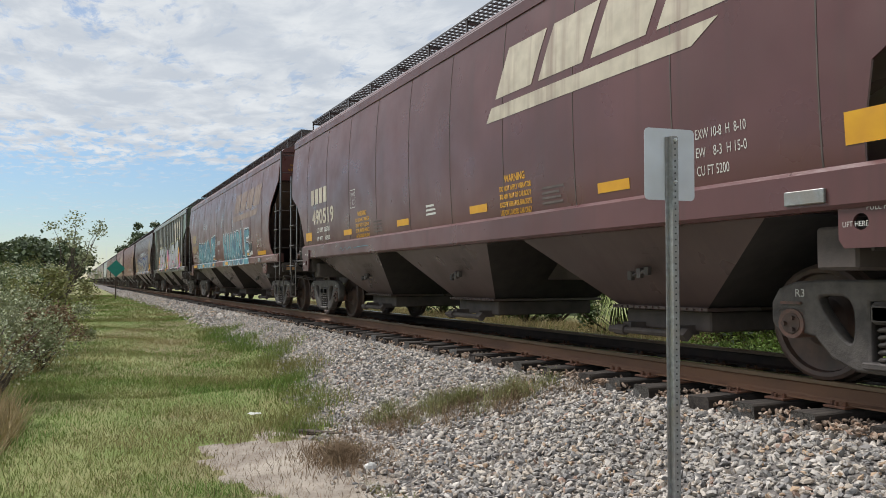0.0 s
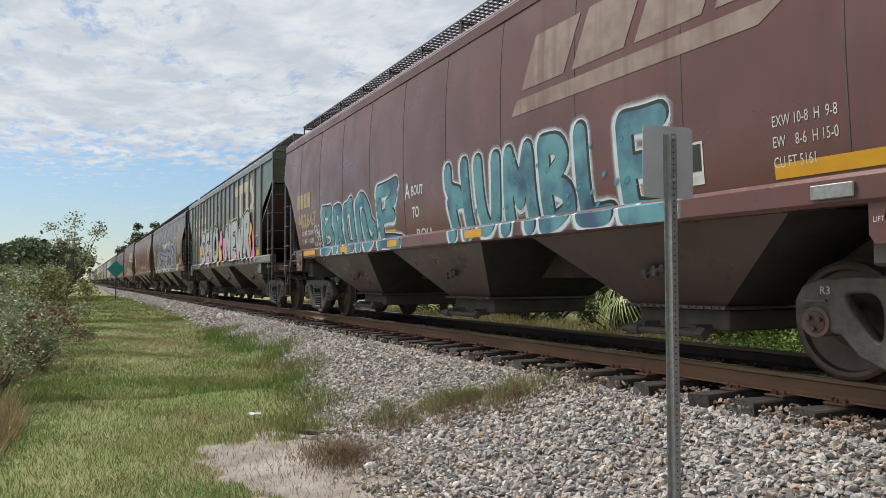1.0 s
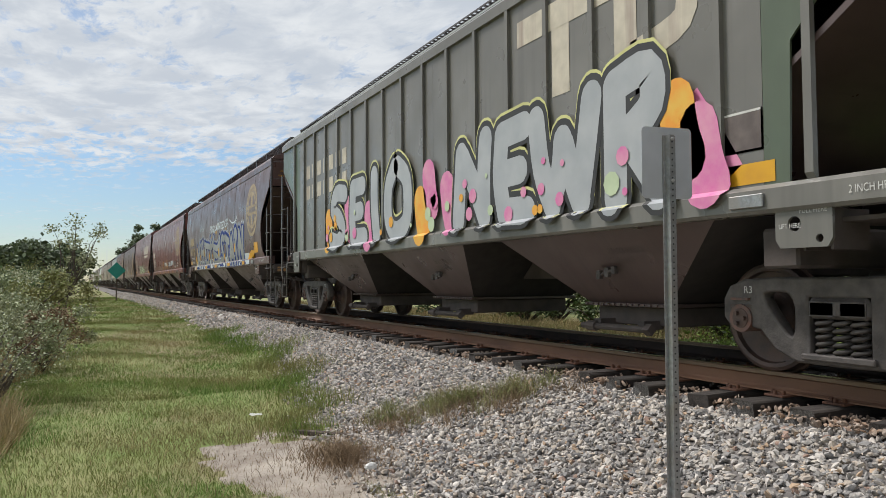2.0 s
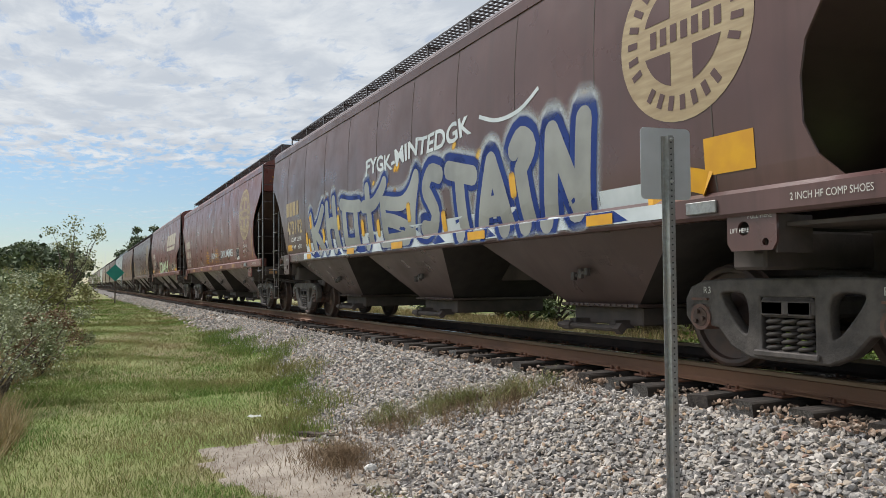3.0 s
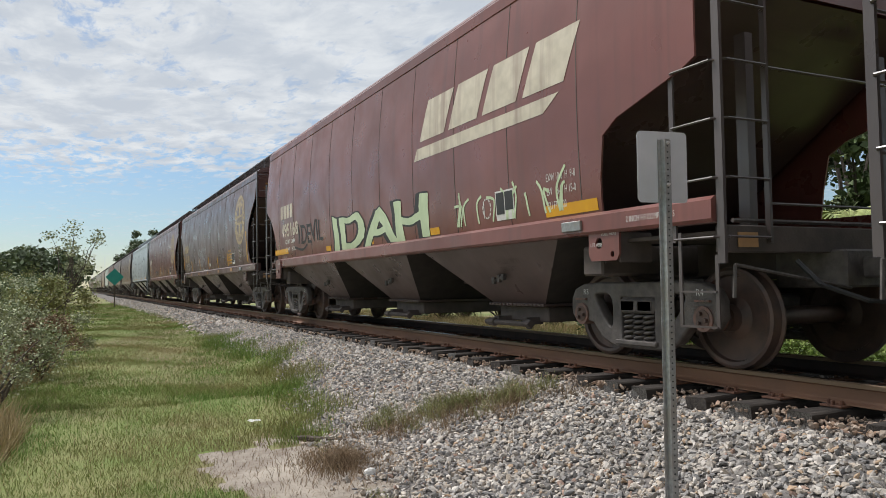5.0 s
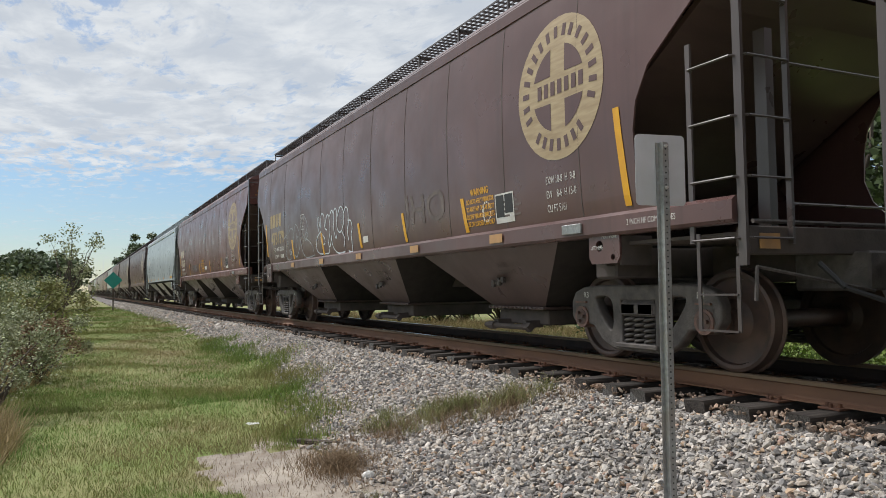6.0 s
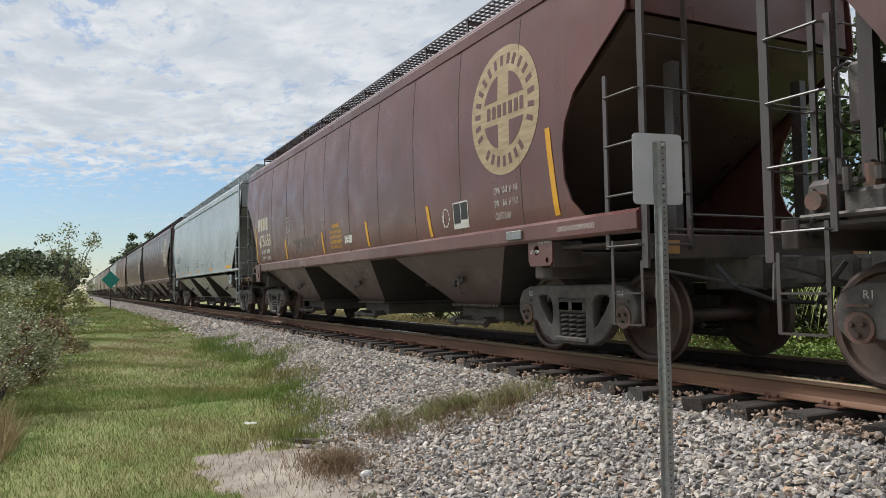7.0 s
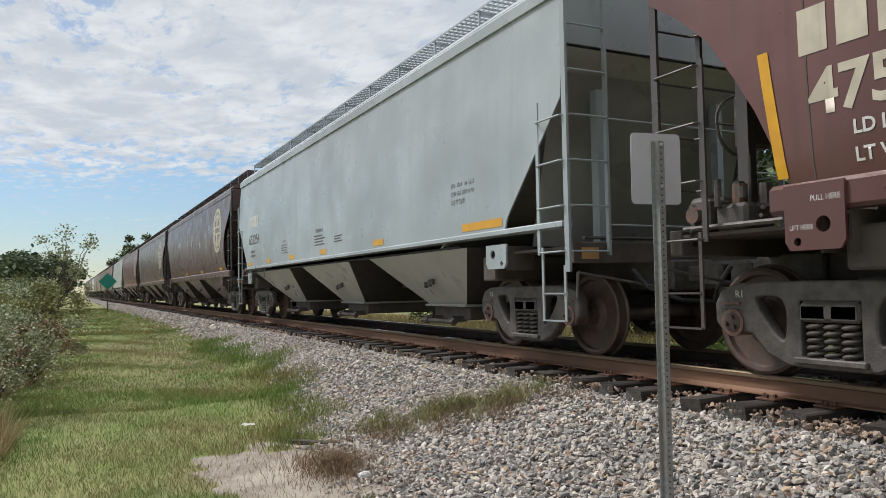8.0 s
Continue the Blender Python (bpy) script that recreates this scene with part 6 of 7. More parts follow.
def car_green():
    car, sh = build_body("C", 15.31, "green")
    sill_marks(car, sh)
    seio = [[(4.5, 2.46), (4.0, 2.5), (3.8, 2.2), (4.2, 2.0), (4.4, 1.75), (4.1, 1.56), (3.7, 1.62)], [(5.0, 2.5), (4.95, 2.0), (5.0, 1.58)], [(5.0, 2.5), (5.5, 2.5)], [(5.0, 2.05), (5.4, 2.06)], [(5.05, 1.6), (5.6, 1.58)],
            [(6.1, 2.6), (6.1, 2.1), (6.2, 1.58)], [(7.0, 2.6), (6.75, 2.3), (6.75, 1.8), (7.05, 1.58), (7.5, 1.75), (7.5, 2.35), (7.15, 2.62)]]
    newr = [[(9.25, 1.58), (9.3, 2.0), (9.35, 2.45)], [(9.4, 2.4), (9.7, 2.0), (9.95, 1.6)], [(9.95, 1.65), (9.95, 2.1), (10.0, 2.55)], [(10.4, 2.5), (10.35, 2.0), (10.45, 1.58)], [(10.4, 2.52), (10.9, 2.55)], [(10.4, 2.05), (10.8, 2.06)], [(10.5, 1.6), (10.95, 1.58)],
            [(11.15, 2.55), (11.25, 2.0), (11.45, 1.6)], [(11.45, 1.62), (11.6, 1.95), (11.65, 2.25)], [(11.68, 2.2), (11.8, 1.9), (11.95, 1.6)], [(11.95, 1.65), (12.05, 2.1), (12.15, 2.6)],
            [(12.5, 1.55), (12.5, 2.1), (12.5, 2.62)], [(12.5, 2.62), (12.95, 2.68), (13.0, 2.35), (12.65, 2.12)], [(12.7, 2.1), (12.95, 1.8), (13.15, 1.55)]]
    for word in (seio, newr):
        wild_letters(car, sh, word, [("pale_yellow", 0.46, 0.0, (0.0, 0.03)), ("black", 0.45, 0.0, (0, 0)), ("silver_pale", 0.33, 0.0, (0, -0.01))], "silver spray-painted graffiti letters with black and yellow edges", base=0.046)
    for k, (u, z) in enumerate(((3.5, 1.75), (4.7, 1.9), (5.8, 1.7), (8.0, 1.7), (8.3, 2.05), (8.9, 1.8), (13.3, 2.0), (13.55, 1.75))):
        spray(car, sh, [(u, z + 0.28), (u + 0.05, z), (u + 0.12, z - 0.2)], 0.42, "pink" if k % 3 else "orange", 0.045, label="pink and orange sprayed cloud")
    rnd = random.Random(8)
    for i in range(40):
        u = rnd.uniform(1.7, 11.9)
        y, z, r = sh.near_u(u), rnd.uniform(1.55, 2.1), rnd.uniform(0.03, 0.12)
        patch(car, sh, [(y + r * math.cos(a), z + r * math.sin(a)) for a in [2 * math.pi * k / 9 for k in range(9)]], ("pink", "orange", "pink", "lime")[i % 4], "graffiti", 0.058)
    stroke(car, sh, [(sh.near_u(u), z) for u, z in ((1.9, 2.3), (1.7, 2.0), (1.45, 1.6))], 0.24, "pink", off=0.004)
    block = [(3.9, 2.75, 3.75), (2.85, 2.55, 3.75)]
    for u, z0, z1 in block:
        rect(car, sh, sh.near_u(u), sh.near_u(u - 0.32), z0, z1, "cream", "logo_block", label="faded cream logo stroke")
    rect(car, sh, sh.near_u(4.6), sh.near_u(2.0), 3.48, 3.78, "cream", "logo_block", 0.0055, label="faded cream logo stroke")
    stroke(car, sh, [(sh.near_u(u), z) for u, z in ((2.6, 3.6), (2.0, 3.45), (1.95, 3.0), (2.6, 2.85))], 0.26, "cream", "logo_block", 0.004)
    for row, z in ((0, 3.05), (1, 2.6)):
        for i in range(7):
            y = sh.near_u(13.6) - 0.42 * i
            rect(car, sh, y, y - 0.26, z, z + 0.3, "cream", "owner_mark")
    rect(car, sh, sh.near_u(1.55), sh.near_u(1.15), 1.75, 2.05, "faint", "data_panel")
    frame_outline(car, sh, sh.near_u(1.55), 0.4, 1.75, 0.32, "white", 0.018)
    tapes(car, sh, [(1.3, 0.5, 1.5, 0.16), (4.5, 0.3, 1.5, 0.1), (8.0, 0.3, 1.5, 0.1), (11.0, 0.3, 1.5, 0.1)])
    place_car(car, 37.82, 53.13, "weathered green ribbed hopper car with colourful graffiti along its side")


def car_stain():
    car, sh = build_body("A", 15.66, "brown_dark")
    rail_mark(car, sh, "473192", sh.far_u(1.05), 2.36, "gold", 1.3, "225300", "60700")
    seal(car, sh, sh.near_u(1.45), 2.87, 0.76, "seal_gold", "brown_dark")
    sill_marks(car, sh)
    stroke(car, sh, [(sh.near_u(u), 1.56) for u in (13.0, 10, 6, 3, 1.9)], 0.18, "ice", off=0.004)
    stroke(car, sh, [(sh.near_u(u), 1.375) for u in (13.0, 10, 6, 3, 1.7)], 0.13, "ice", off=0.004)
    for u, w in ((12.2, 0.5), (10.7, 0.3), (9.4, 0.6), (7.9, 0.4), (6.3, 0.35), (5.0, 0.5), (3.7, 0.4), (2.6, 0.5)):
        g = bmesh.new()
        ya = sh.near_u(u)
        g.faces.new([g.verts.new((-1.6428, y, z)) for y, z in ((ya + w / 2, 1.435), (ya - w / 2, 1.435), (ya - w / 2 - 0.2, 1.33), (ya - 0.05, 1.315), (ya + w / 3, 1.37))])
        part("graffiti", g, "blue", car)
    stroke(car, sh, [(sh.near_u(u), z) for u, z in ((1.9, 1.52), (1.5, 1.62), (1.2, 1.55))], 0.2, "yellow", off=0.0055)
    stain = [[(9.52, 2.28), (9.24, 2.34), (9.06, 2.14), (9.22, 1.94), (9.36, 1.74), (9.22, 1.54), (8.96, 1.56)], [(9.82, 2.30), (10.15, 2.22), (10.5, 2.14)], [(10.12, 2.2), (10.14, 1.85), (10.2, 1.42)],
             [(10.68, 1.42), (10.82, 1.85), (10.98, 2.24)], [(10.98, 2.24), (11.16, 1.85), (11.32, 1.42)], [(10.86, 1.7), (11.16, 1.7)], [(11.52, 2.3), (11.68, 2.42), (11.86, 2.3), (11.7, 2.12)], [(11.64, 2.05), (11.7, 1.75), (11.78, 1.42)],
             [(12.2, 1.42), (12.24, 1.85), (12.3, 2.36)], [(12.32, 2.32), (12.54, 1.9), (12.72, 1.5)], [(12.76, 1.5), (12.8, 1.9), (12.86, 2.4)]]
    khote = [[(3.12, 2.2), (3.26, 1.85), (3.42, 1.5)], [(3.98, 2.3), (3.7, 2.02), (3.42, 1.86)], [(3.44, 1.84), (3.74, 1.66), (3.98, 1.46)], [(4.28, 2.34), (4.32, 1.9), (4.42, 1.46)], [(4.36, 1.94), (4.56, 1.98), (4.78, 1.94)], [(4.74, 2.4), (4.82, 1.95), (4.98, 1.46)],
             [(5.22, 2.28), (5.7, 2.2), (6.22, 2.16)], [(5.36, 2.2), (5.38, 1.85), (5.44, 1.52)], [(5.46, 1.52), (5.75, 1.5), (6.02, 1.5)], [(6.0, 2.14), (6.02, 1.8), (6.06, 1.48)], [(6.42, 2.12), (6.9, 2.12), (7.26, 2.28), (7.44, 2.42)], [(6.62, 2.42), (6.7, 1.95), (6.76, 1.44)],
             [(7.34, 2.1), (7.38, 1.8), (7.46, 1.46)], [(7.4, 2.1), (7.8, 2.04), (8.2, 2.02), (8.5, 2.14), (8.72, 2.36)], [(7.44, 1.82), (7.9, 1.74), (8.34, 1.62)], [(7.5, 1.46), (8.0, 1.46), (8.46, 1.46)], [(8.72, 2.3), (8.56, 1.9), (8.5, 1.5)]]
    spots(car, sh, 9, 26, 3.0, 12.9, 2.2, 2.62, 0.06, 0.13, ("mist_gold",), 0.0030)
    wild_letters(car, sh, stain, [("mist_ice", 0.70, 0.5, (0, 0.05)), ("mist_blue", 0.52, 0.2, (0, 0.02)), ("silver", 0.26, 0.0, (0, 0))], "silver graffiti letters with thick blue outlines")
    wild_letters(car, sh, khote, [("mist_ice", 0.52, 0.55, (0, 0.08)), ("mist_blue", 0.48, 0.45, (0.02, 0.03)), ("silver", 0.23, 0.0, (0, 0))], "silver graffiti letters with thick blue outlines")
    for k, (u, z) in enumerate(((2.75, 1.75), (2.95, 1.6), (3.1, 2.1), (4.0, 1.75), (5.0, 1.95), (6.35, 1.75), (7.1, 1.7), (8.4, 1.85), (9.6, 1.62), (11.45, 1.9))):
        spray(car, sh, [(u, z + 0.09), (u + 0.02, z - 0.09)], 0.17, "mist_gold", 0.0086 + 0.0001 * k, 0.35, "orange and yellow sprayed spot")
    letter(car, sh, "FYGK-MINTEDGK", sh.far_u(6.55), 2.62, 0.36, "ice", "graffiti", width=3.9, fat=0.010, warp=0.03, off=0.006, wave=lambda x: 0.03 * math.sin(5 * x) + 0.02 * x, label="white spray-painted tag")
    stroke(car, sh, [(sh.near_u(u), z) for u, z in ((4.95, 2.85), (4.5, 2.72), (4.0, 2.74), (3.6, 2.9))], 0.05, "ice")
    tapes(car, sh, [(1.0, 0.5, 1.62, 0.3), (11.9, 0.45, 1.48, 0.1), (14.4, 0.4, 1.55, 0.14)])
    sill_tape(car, sh, ((2.92, 3.22), (5.6, 6.0), (7.8, 8.25), (10.4, 10.85), (12.9, 13.3)), "yellow")
    place_car(car, 55.60, 71.26, "dark brown hopper car with blue and silver graffiti letters")


def car_dask():
    car, sh = build_body("A", 15.67, "brown_red")
    rail_mark(car, sh, "478014", sh.far_u(0.95), 2.36, "cream", 1.3, "224700", "61300")
    seal(car, sh, sh.near_u(1.47), 2.87, 0.76, "seal_gold", "brown_red")
    stencils_near(car, sh)
    stencils_far(car, sh, 6.72)
    warning(car, sh, 8.85)
    sill_marks(car, sh)
    letter(car, sh, "DASK MEMES", sh.near_u(5.75), 1.70, 0.33, "ice", "graffiti", width=2.3, fat=0.005, warp=0.014, label="white spray-painted tag")
    letter(car, sh, "CHOWU WH", sh.far_u(7.95), 1.72, 0.27, "ice", "graffiti", width=1.25, fat=0.008, warp=0.03, label="white spray-painted tag")
    for i, s in enumerate(("CLOSE HOPPER SLIDES AND", "HATCHES BEFORE CAR IS MOVED")):
        letter(car, sh, s, sh.far_u(5.2), 1.62 - 0.09 * i, 0.085, "white", width=0.8)
    rect(car, sh, sh.far_u(7.94), sh.far_u(8.2), 1.57, 1.70, "tape_old", "builders_plate", label="faded builder's plate")
    sill_tape(car, sh, ((3.4, 3.85), (5.55, 6.0), (7.8, 8.27), (10.1, 10.55), (12.3, 12.75)), "tape_old")
    patch(car, sh, [(sh.near_u(0.52), 1.55), (sh.near_u(0.42), 1.55), (sh.near_u(0.5), 2.4), (sh.near_u(0.6), 2.4)], "tape_old", "reflective_tape")
    place_car(car, 73.79, 89.46, "reddish brown hopper car with a round emblem and white tags")


def car_idaho():
    car, sh = build_body("B", 14.68, "brown_red", walk_on=False)
    rail_mark(car, sh, "495168", sh.far_u(1.35), 2.42, "cream", 1.5, "224800", "61200")
    block_logo(car, sh, sh.near_u(5.2), 2.62, "cream", 1.0)
    stencils_near(car, sh, "CU FT 5200")
    sill_marks(car, sh)
    piece(car, sh, "JDAH", sh.near_u(9.3), 1.50, 0.85, 4.7, [("black", 0.05), ("lime", 0.02)])
    piece(car, sh, "1DEVIL", sh.far_u(2.75), 1.75, 0.62, 1.9, [("black", 0.004)])
    stroke(car, sh, [(sh.far_u(u), z) for u, z in ((2.55, 1.7), (3.2, 1.62), (3.6, 1.72))], 0.05, "black")
    rnd = random.Random(11)
    for i in range(16):
        y = sh.near_u(rnd.uniform(1.3, 3.9))
        stroke(car, sh, [(y, 1.55), (y - rnd.uniform(-0.1, 0.1), 1.8), (y - rnd.uniform(-0.15, 0.15), 1.75 + rnd.random() * 0.35)], 0.035, "lime")
    tapes(car, sh, [(1.35, 0.9, 1.5, 0.12), (4.6, 0.3, 1.5, 0.1), (7.2, 0.3, 1.5, 0.1), (9.6, 0.3, 1.5, 0.1), (13.4, 1.3, 1.58, 0.13)])
    letter(car, sh, "ELX-S 40 %", sh.far_u(1.4), 1.48, 0.07, "white", width=0.3)
    place_car(car, 91.76, 106.44, "oxide red hopper car with cream block logo and pale green graffiti")


def tall_tapes(car, sh, rows, lean=0.10):
    for u, z0, z1, w in rows:
        y = sh.near_u(u)
        patch(car, sh, [(y + w / 2, z0), (y - w / 2, z0), (y - w / 2 + lean, z1), (y + w / 2 + lean, z1)], "yellow", "reflective_tape", 0.006, "upright strip of yellow reflective tape")


def car_scrawl():
    car, sh = build_body("A", 15.52, "brown_dark")
    rail_mark(car, sh, "473179", sh.far_u(1.2), 2.36, "gold", 1.3, "225200", "60800")
    seal(car, sh, sh.near_u(1.47), 2.87, 0.76, "seal_gold", "brown_dark")
    stencils_near(car, sh)
    stencils_far(car, sh, 12.0)
    sill_marks(car, sh)
    joke = [[(2.5, 2.02), (2.8, 2.1), (3.08, 2.34)], [(2.72, 2.12), (2.92, 1.8), (3.1, 1.56), (2.86, 1.5), (2.66, 1.62), (2.72, 1.74)], [(3.0, 2.12), (3.2, 2.22), (3.42, 2.14), (3.3, 1.8), (3.42, 1.56)],
            [(3.42, 1.98), (3.62, 2.28), (3.86, 2.14), (3.98, 1.9), (3.8, 1.66), (3.56, 1.54), (3.4, 1.7), (3.42, 1.98)], [(3.66, 2.16), (3.7, 1.9), (3.64, 1.76)], [(3.98, 2.12), (4.3, 2.42), (4.6, 2.18), (4.34, 1.94), (4.62, 1.86), (4.92, 1.72), (4.98, 1.54)],
            [(4.4, 1.98), (4.5, 2.04), (4.62, 1.98), (4.4, 1.86)], [(4.0, 1.92), (4.12, 1.64), (4.36, 1.5), (4.72, 1.5), (4.98, 1.52)], [(3.74, 1.98), (3.82, 2.0), (3.76, 1.88)]]
    kouser = [[(5.4, 2.0), (5.34, 2.2), (5.44, 2.28), (5.52, 2.06), (5.62, 2.32), (5.8, 2.28), (5.84, 2.04), (5.98, 1.98)], [(5.56, 1.98), (5.3, 1.88), (5.2, 1.66), (5.36, 1.54), (5.66, 1.52), (6.0, 1.52), (6.04, 1.6)],
              [(5.52, 1.86), (5.6, 1.72), (5.78, 1.72), (5.8, 1.82), (5.66, 1.9)], [(5.86, 2.06), (6.0, 2.26), (6.14, 2.24), (6.18, 1.96), (6.04, 1.72), (6.12, 1.64), (6.28, 1.84)],
              [(6.2, 2.24), (6.32, 2.34), (6.44, 2.24), (6.42, 1.98), (6.52, 1.78), (6.6, 1.84)], [(6.44, 2.26), (6.54, 2.36), (6.64, 2.28), (6.62, 2.0), (6.74, 1.88), (6.88, 1.9)], [(6.26, 1.84), (6.3, 1.66), (6.48, 1.52), (6.72, 1.48), (6.98, 1.5)],
              [(6.68, 2.2), (6.86, 2.36), (7.02, 2.26), (7.02, 2.04), (6.9, 1.9), (7.04, 1.74), (6.96, 1.6)], [(7.04, 2.22), (7.18, 2.32), (7.3, 2.24), (7.3, 2.02), (7.22, 1.88), (7.26, 1.7)],
              [(7.28, 2.06), (7.44, 2.04), (7.5, 1.9), (7.42, 1.8), (7.44, 1.62), (7.4, 1.48), (7.2, 1.5)]]
    for word, mat, w in ((joke, "mist_faded", 0.036), (kouser, "mist_ice", 0.036)):
        for k, pts in enumerate(word):
            spray(car, sh, pts, w, mat, 0.0045 + 0.0003 * k, 0.35, "thin white spray-painted outline letters")
    letter(car, sh, "JHO", sh.far_u(9.9), 1.75, 0.6, "faint", "graffiti", width=1.5, fat=0.006, warp=0.03, label="faded grey spray-painted tag")
    letter(car, sh, "15", sh.far_u(3.0), 1.62, 0.18, "ice", "graffiti")
    tall_tapes(car, sh, [(0.45, 1.52, 2.45, 0.09), (3.6, 1.5, 1.95, 0.09), (5.6, 1.5, 1.95, 0.09), (7.6, 1.52, 1.96, 0.1), (9.85, 1.5, 1.95, 0.1), (12.15, 1.5, 1.95, 0.1), (14.72, 1.66, 2.5, 0.09)])
    rect(car, sh, sh.far_u(8.03), sh.far_u(8.27), 1.60, 1.71, "white", "builders_plate", label="white builder's plate")
    sill_tape(car, sh, ((3.3, 3.55), (5.55, 5.82), (7.78, 8.05), (10.2, 10.5), (12.6, 12.9)), "tape_old")
    place_car(car, 108.82, 124.34, "dark brown hopper car with white outline tags and upright yellow tape")


def car_yellow_strips():
    car, sh = build_body("A", 15.50, "brown")
    rail_mark(car, sh, "475653", sh.far_u(1.1), 2.34, "cream", 1.3, "224500", "61500")
    seal(car, sh, sh.near_u(1.47), 2.85, 0.76, "seal_gold", "brown")
    stencils_near(car, sh)
    stencils_far(car, sh, 7.4)
    sill_marks(car, sh)
    tall_tapes(car, sh, [(0.48, 1.52, 2.46, 0.09), (3.55, 1.5, 1.94, 0.09), (6.05, 1.5, 1.94, 0.09), (8.6, 1.5, 1.93, 0.09), (11.5, 1.5, 1.95, 0.1), (14.6, 1.52, 2.45, 0.09)])
    letter(car, sh, "YOWAY", sh.far_u(4.7), 1.60, 0.42, "faint", "graffiti", width=1.9, fat=0.02, label="faded grey spray-painted tag")
    rect(car, sh, sh.far_u(8.2), sh.far_u(8.6), 1.62, 1.76, "white", "builders_plate", label="white builder's plate")
    place_car(car, 126.88, 142.38, "brown covered hopper car with round emblem and upright yellow tape strips")


def car_grey():
    car, sh = build_body("D", 15.6, "grey")
    for i in range(4):
        rect(car, sh, sh.far_u(1.2) - 0.28 * i, sh.far_u(1.2) - 0.28 * i - 0.2, 2.55, 2.85, "white", "owner_mark")
    letter(car, sh, "652254", sh.far_u(1.1), 2.08, 0.38, "iron", "number", width=1.25)
    bars(car, sh, sh.far_u(1.3), 1.85, 0.7, 2, "iron", 0.05, 0.12)
    for i, s in enumerate(("EW  10-4   H  13-3", "EXW 10-8  EXW H 9-0", "CU FT 5200")):
        letter(car, sh, s, sh.near_u(1.95), 2.1 - 0.11 * i, 0.085, "iron", width=0.62 - 0.25 * (i == 2))
    letter(car, sh, "WARNING", sh.near_u(8.1), 1.96, 0.11, "iron", width=0.5)
    bars(car, sh, sh.near_u(8.2), 1.88, 0.8, 4, "iron", 0.022, 0.06)
    letter(car, sh, "WARNING", sh.near_u(10.8), 1.92, 0.09, "iron", width=0.35)
    bars(car, sh, sh.near_u(10.9), 1.85, 0.7, 4, "iron", 0.02, 0.06)
    bars(car, sh, sh.near_u(6.9), 1.8, 0.5, 3, "iron", 0.02, 0.05)
    tapes(car, sh, [(1.15, 1.0, 1.5, 0.1), (4.6, 0.45, 1.5, 0.1), (7.6, 0.4, 1.5, 0.1), (10.0, 0.4, 1.5, 0.1), (12.2, 0.4, 1.5, 0.1), (14.4, 0.5, 1.5, 0.09)])
    place_car(car, 144.71, 160.3, "light grey smooth-sided hopper car with small black stencils")


for build in (car_first, car_humble, car_green, car_stain, car_dask, car_idaho, car_scrawl, car_yellow_strips, car_grey):
    build()


def seal_far(paint):
    car, sh = build_body("A", 15.6, paint, detailed=False)
    seal(car, sh, sh.near_u(1.47), 2.87, 0.76, "cream", paint)
    tapes(car, sh, [(1.0, 0.5, 1.5, 0.1), (5.0, 0.4, 1.5, 0.1), (9.0, 0.4, 1.5, 0.1)])
    return car


def build_rear():
    """The long rear of the train: further hopper cars, alike but for their paint."""
    near = 162.7
    plan = ["brown_dark", "brown_grey", "brown", "grey_far", "brown", "brown_dark", "brown_grey", "brown", "grey_far", "brown_red", "brown_dark", "brown", "brown_grey", "brown_dark"]
    stock = {}
    for i, paint in enumerate(plan):
        if paint not in stock:
            stock[paint] = car = seal_far(paint) if paint.startswith("brown") else build_body("D", 15.6, paint, detailed=False)[0]
        else:
            car = copy_thing(stock[paint], pose(0, 0, 0))
        words = {"brown_dark": "dark brown covered hopper car far back in the train", "brown_grey": "faded grey-brown covered hopper car in the rear of the train",
                 "brown": "brown covered hopper car in the rear of the train", "grey_far": "pale grey covered hopper car among brown ones", "brown_red": "oxide red covered hopper car in the rear of the train"}[paint]
        place_car(car, near, near + 15.6, words)
        near += 18.0


build_rear()

# ---- vegetation ----


def blades(name, mat, x, y, z, height, width, lean, rng, label, category="grass", simple=False):
    """Grass blades, each two bent triangles, at the given roots."""
    n = len(x)
    a = rng.uniform(0, 2 * np.pi, n)
    b = rng.uniform(0, 2 * np.pi, n)
    h = height * rng.uniform(0.5, 1.25, n)
    w = width * rng.uniform(0.7, 1.3, n)
    l = lean * h * rng.uniform(0.2, 1.3, n)
    dx, dy = np.cos(a) * w / 2, np.sin(a) * w / 2
    ox, oy = np.cos(b) * l, np.sin(b) * l
    v = np.stack([np.stack([x - dx, y - dy, z], 1), np.stack([x + dx, y + dy, z], 1), np.stack([x + 0.35 * ox + 0.7 * dx, y + 0.35 * oy + 0.7 * dy, z + 0.6 * h], 1),
                  np.stack([x + 0.35 * ox - 0.7 * dx, y + 0.35 * oy - 0.7 * dy, z + 0.6 * h], 1), np.stack([x + ox, y + oy, z + h * 0.95], 1)], 1)
    i = np.arange(n)[:, None] * 5
    f = np.concatenate([i + np.array([[0, 1, 2]]), i + np.array([[0, 2, 3]]), i + np.array([[3, 2, 4]])])
    if simple:
        v = v[:, [0, 1, 4]]
        f = np.arange(n * 3).reshape(n, 3)
    ob = new(name, fast_mesh(name, v.reshape(-1, 3), f, mat))
    return tagged(ob, label, category, kind="stuff")


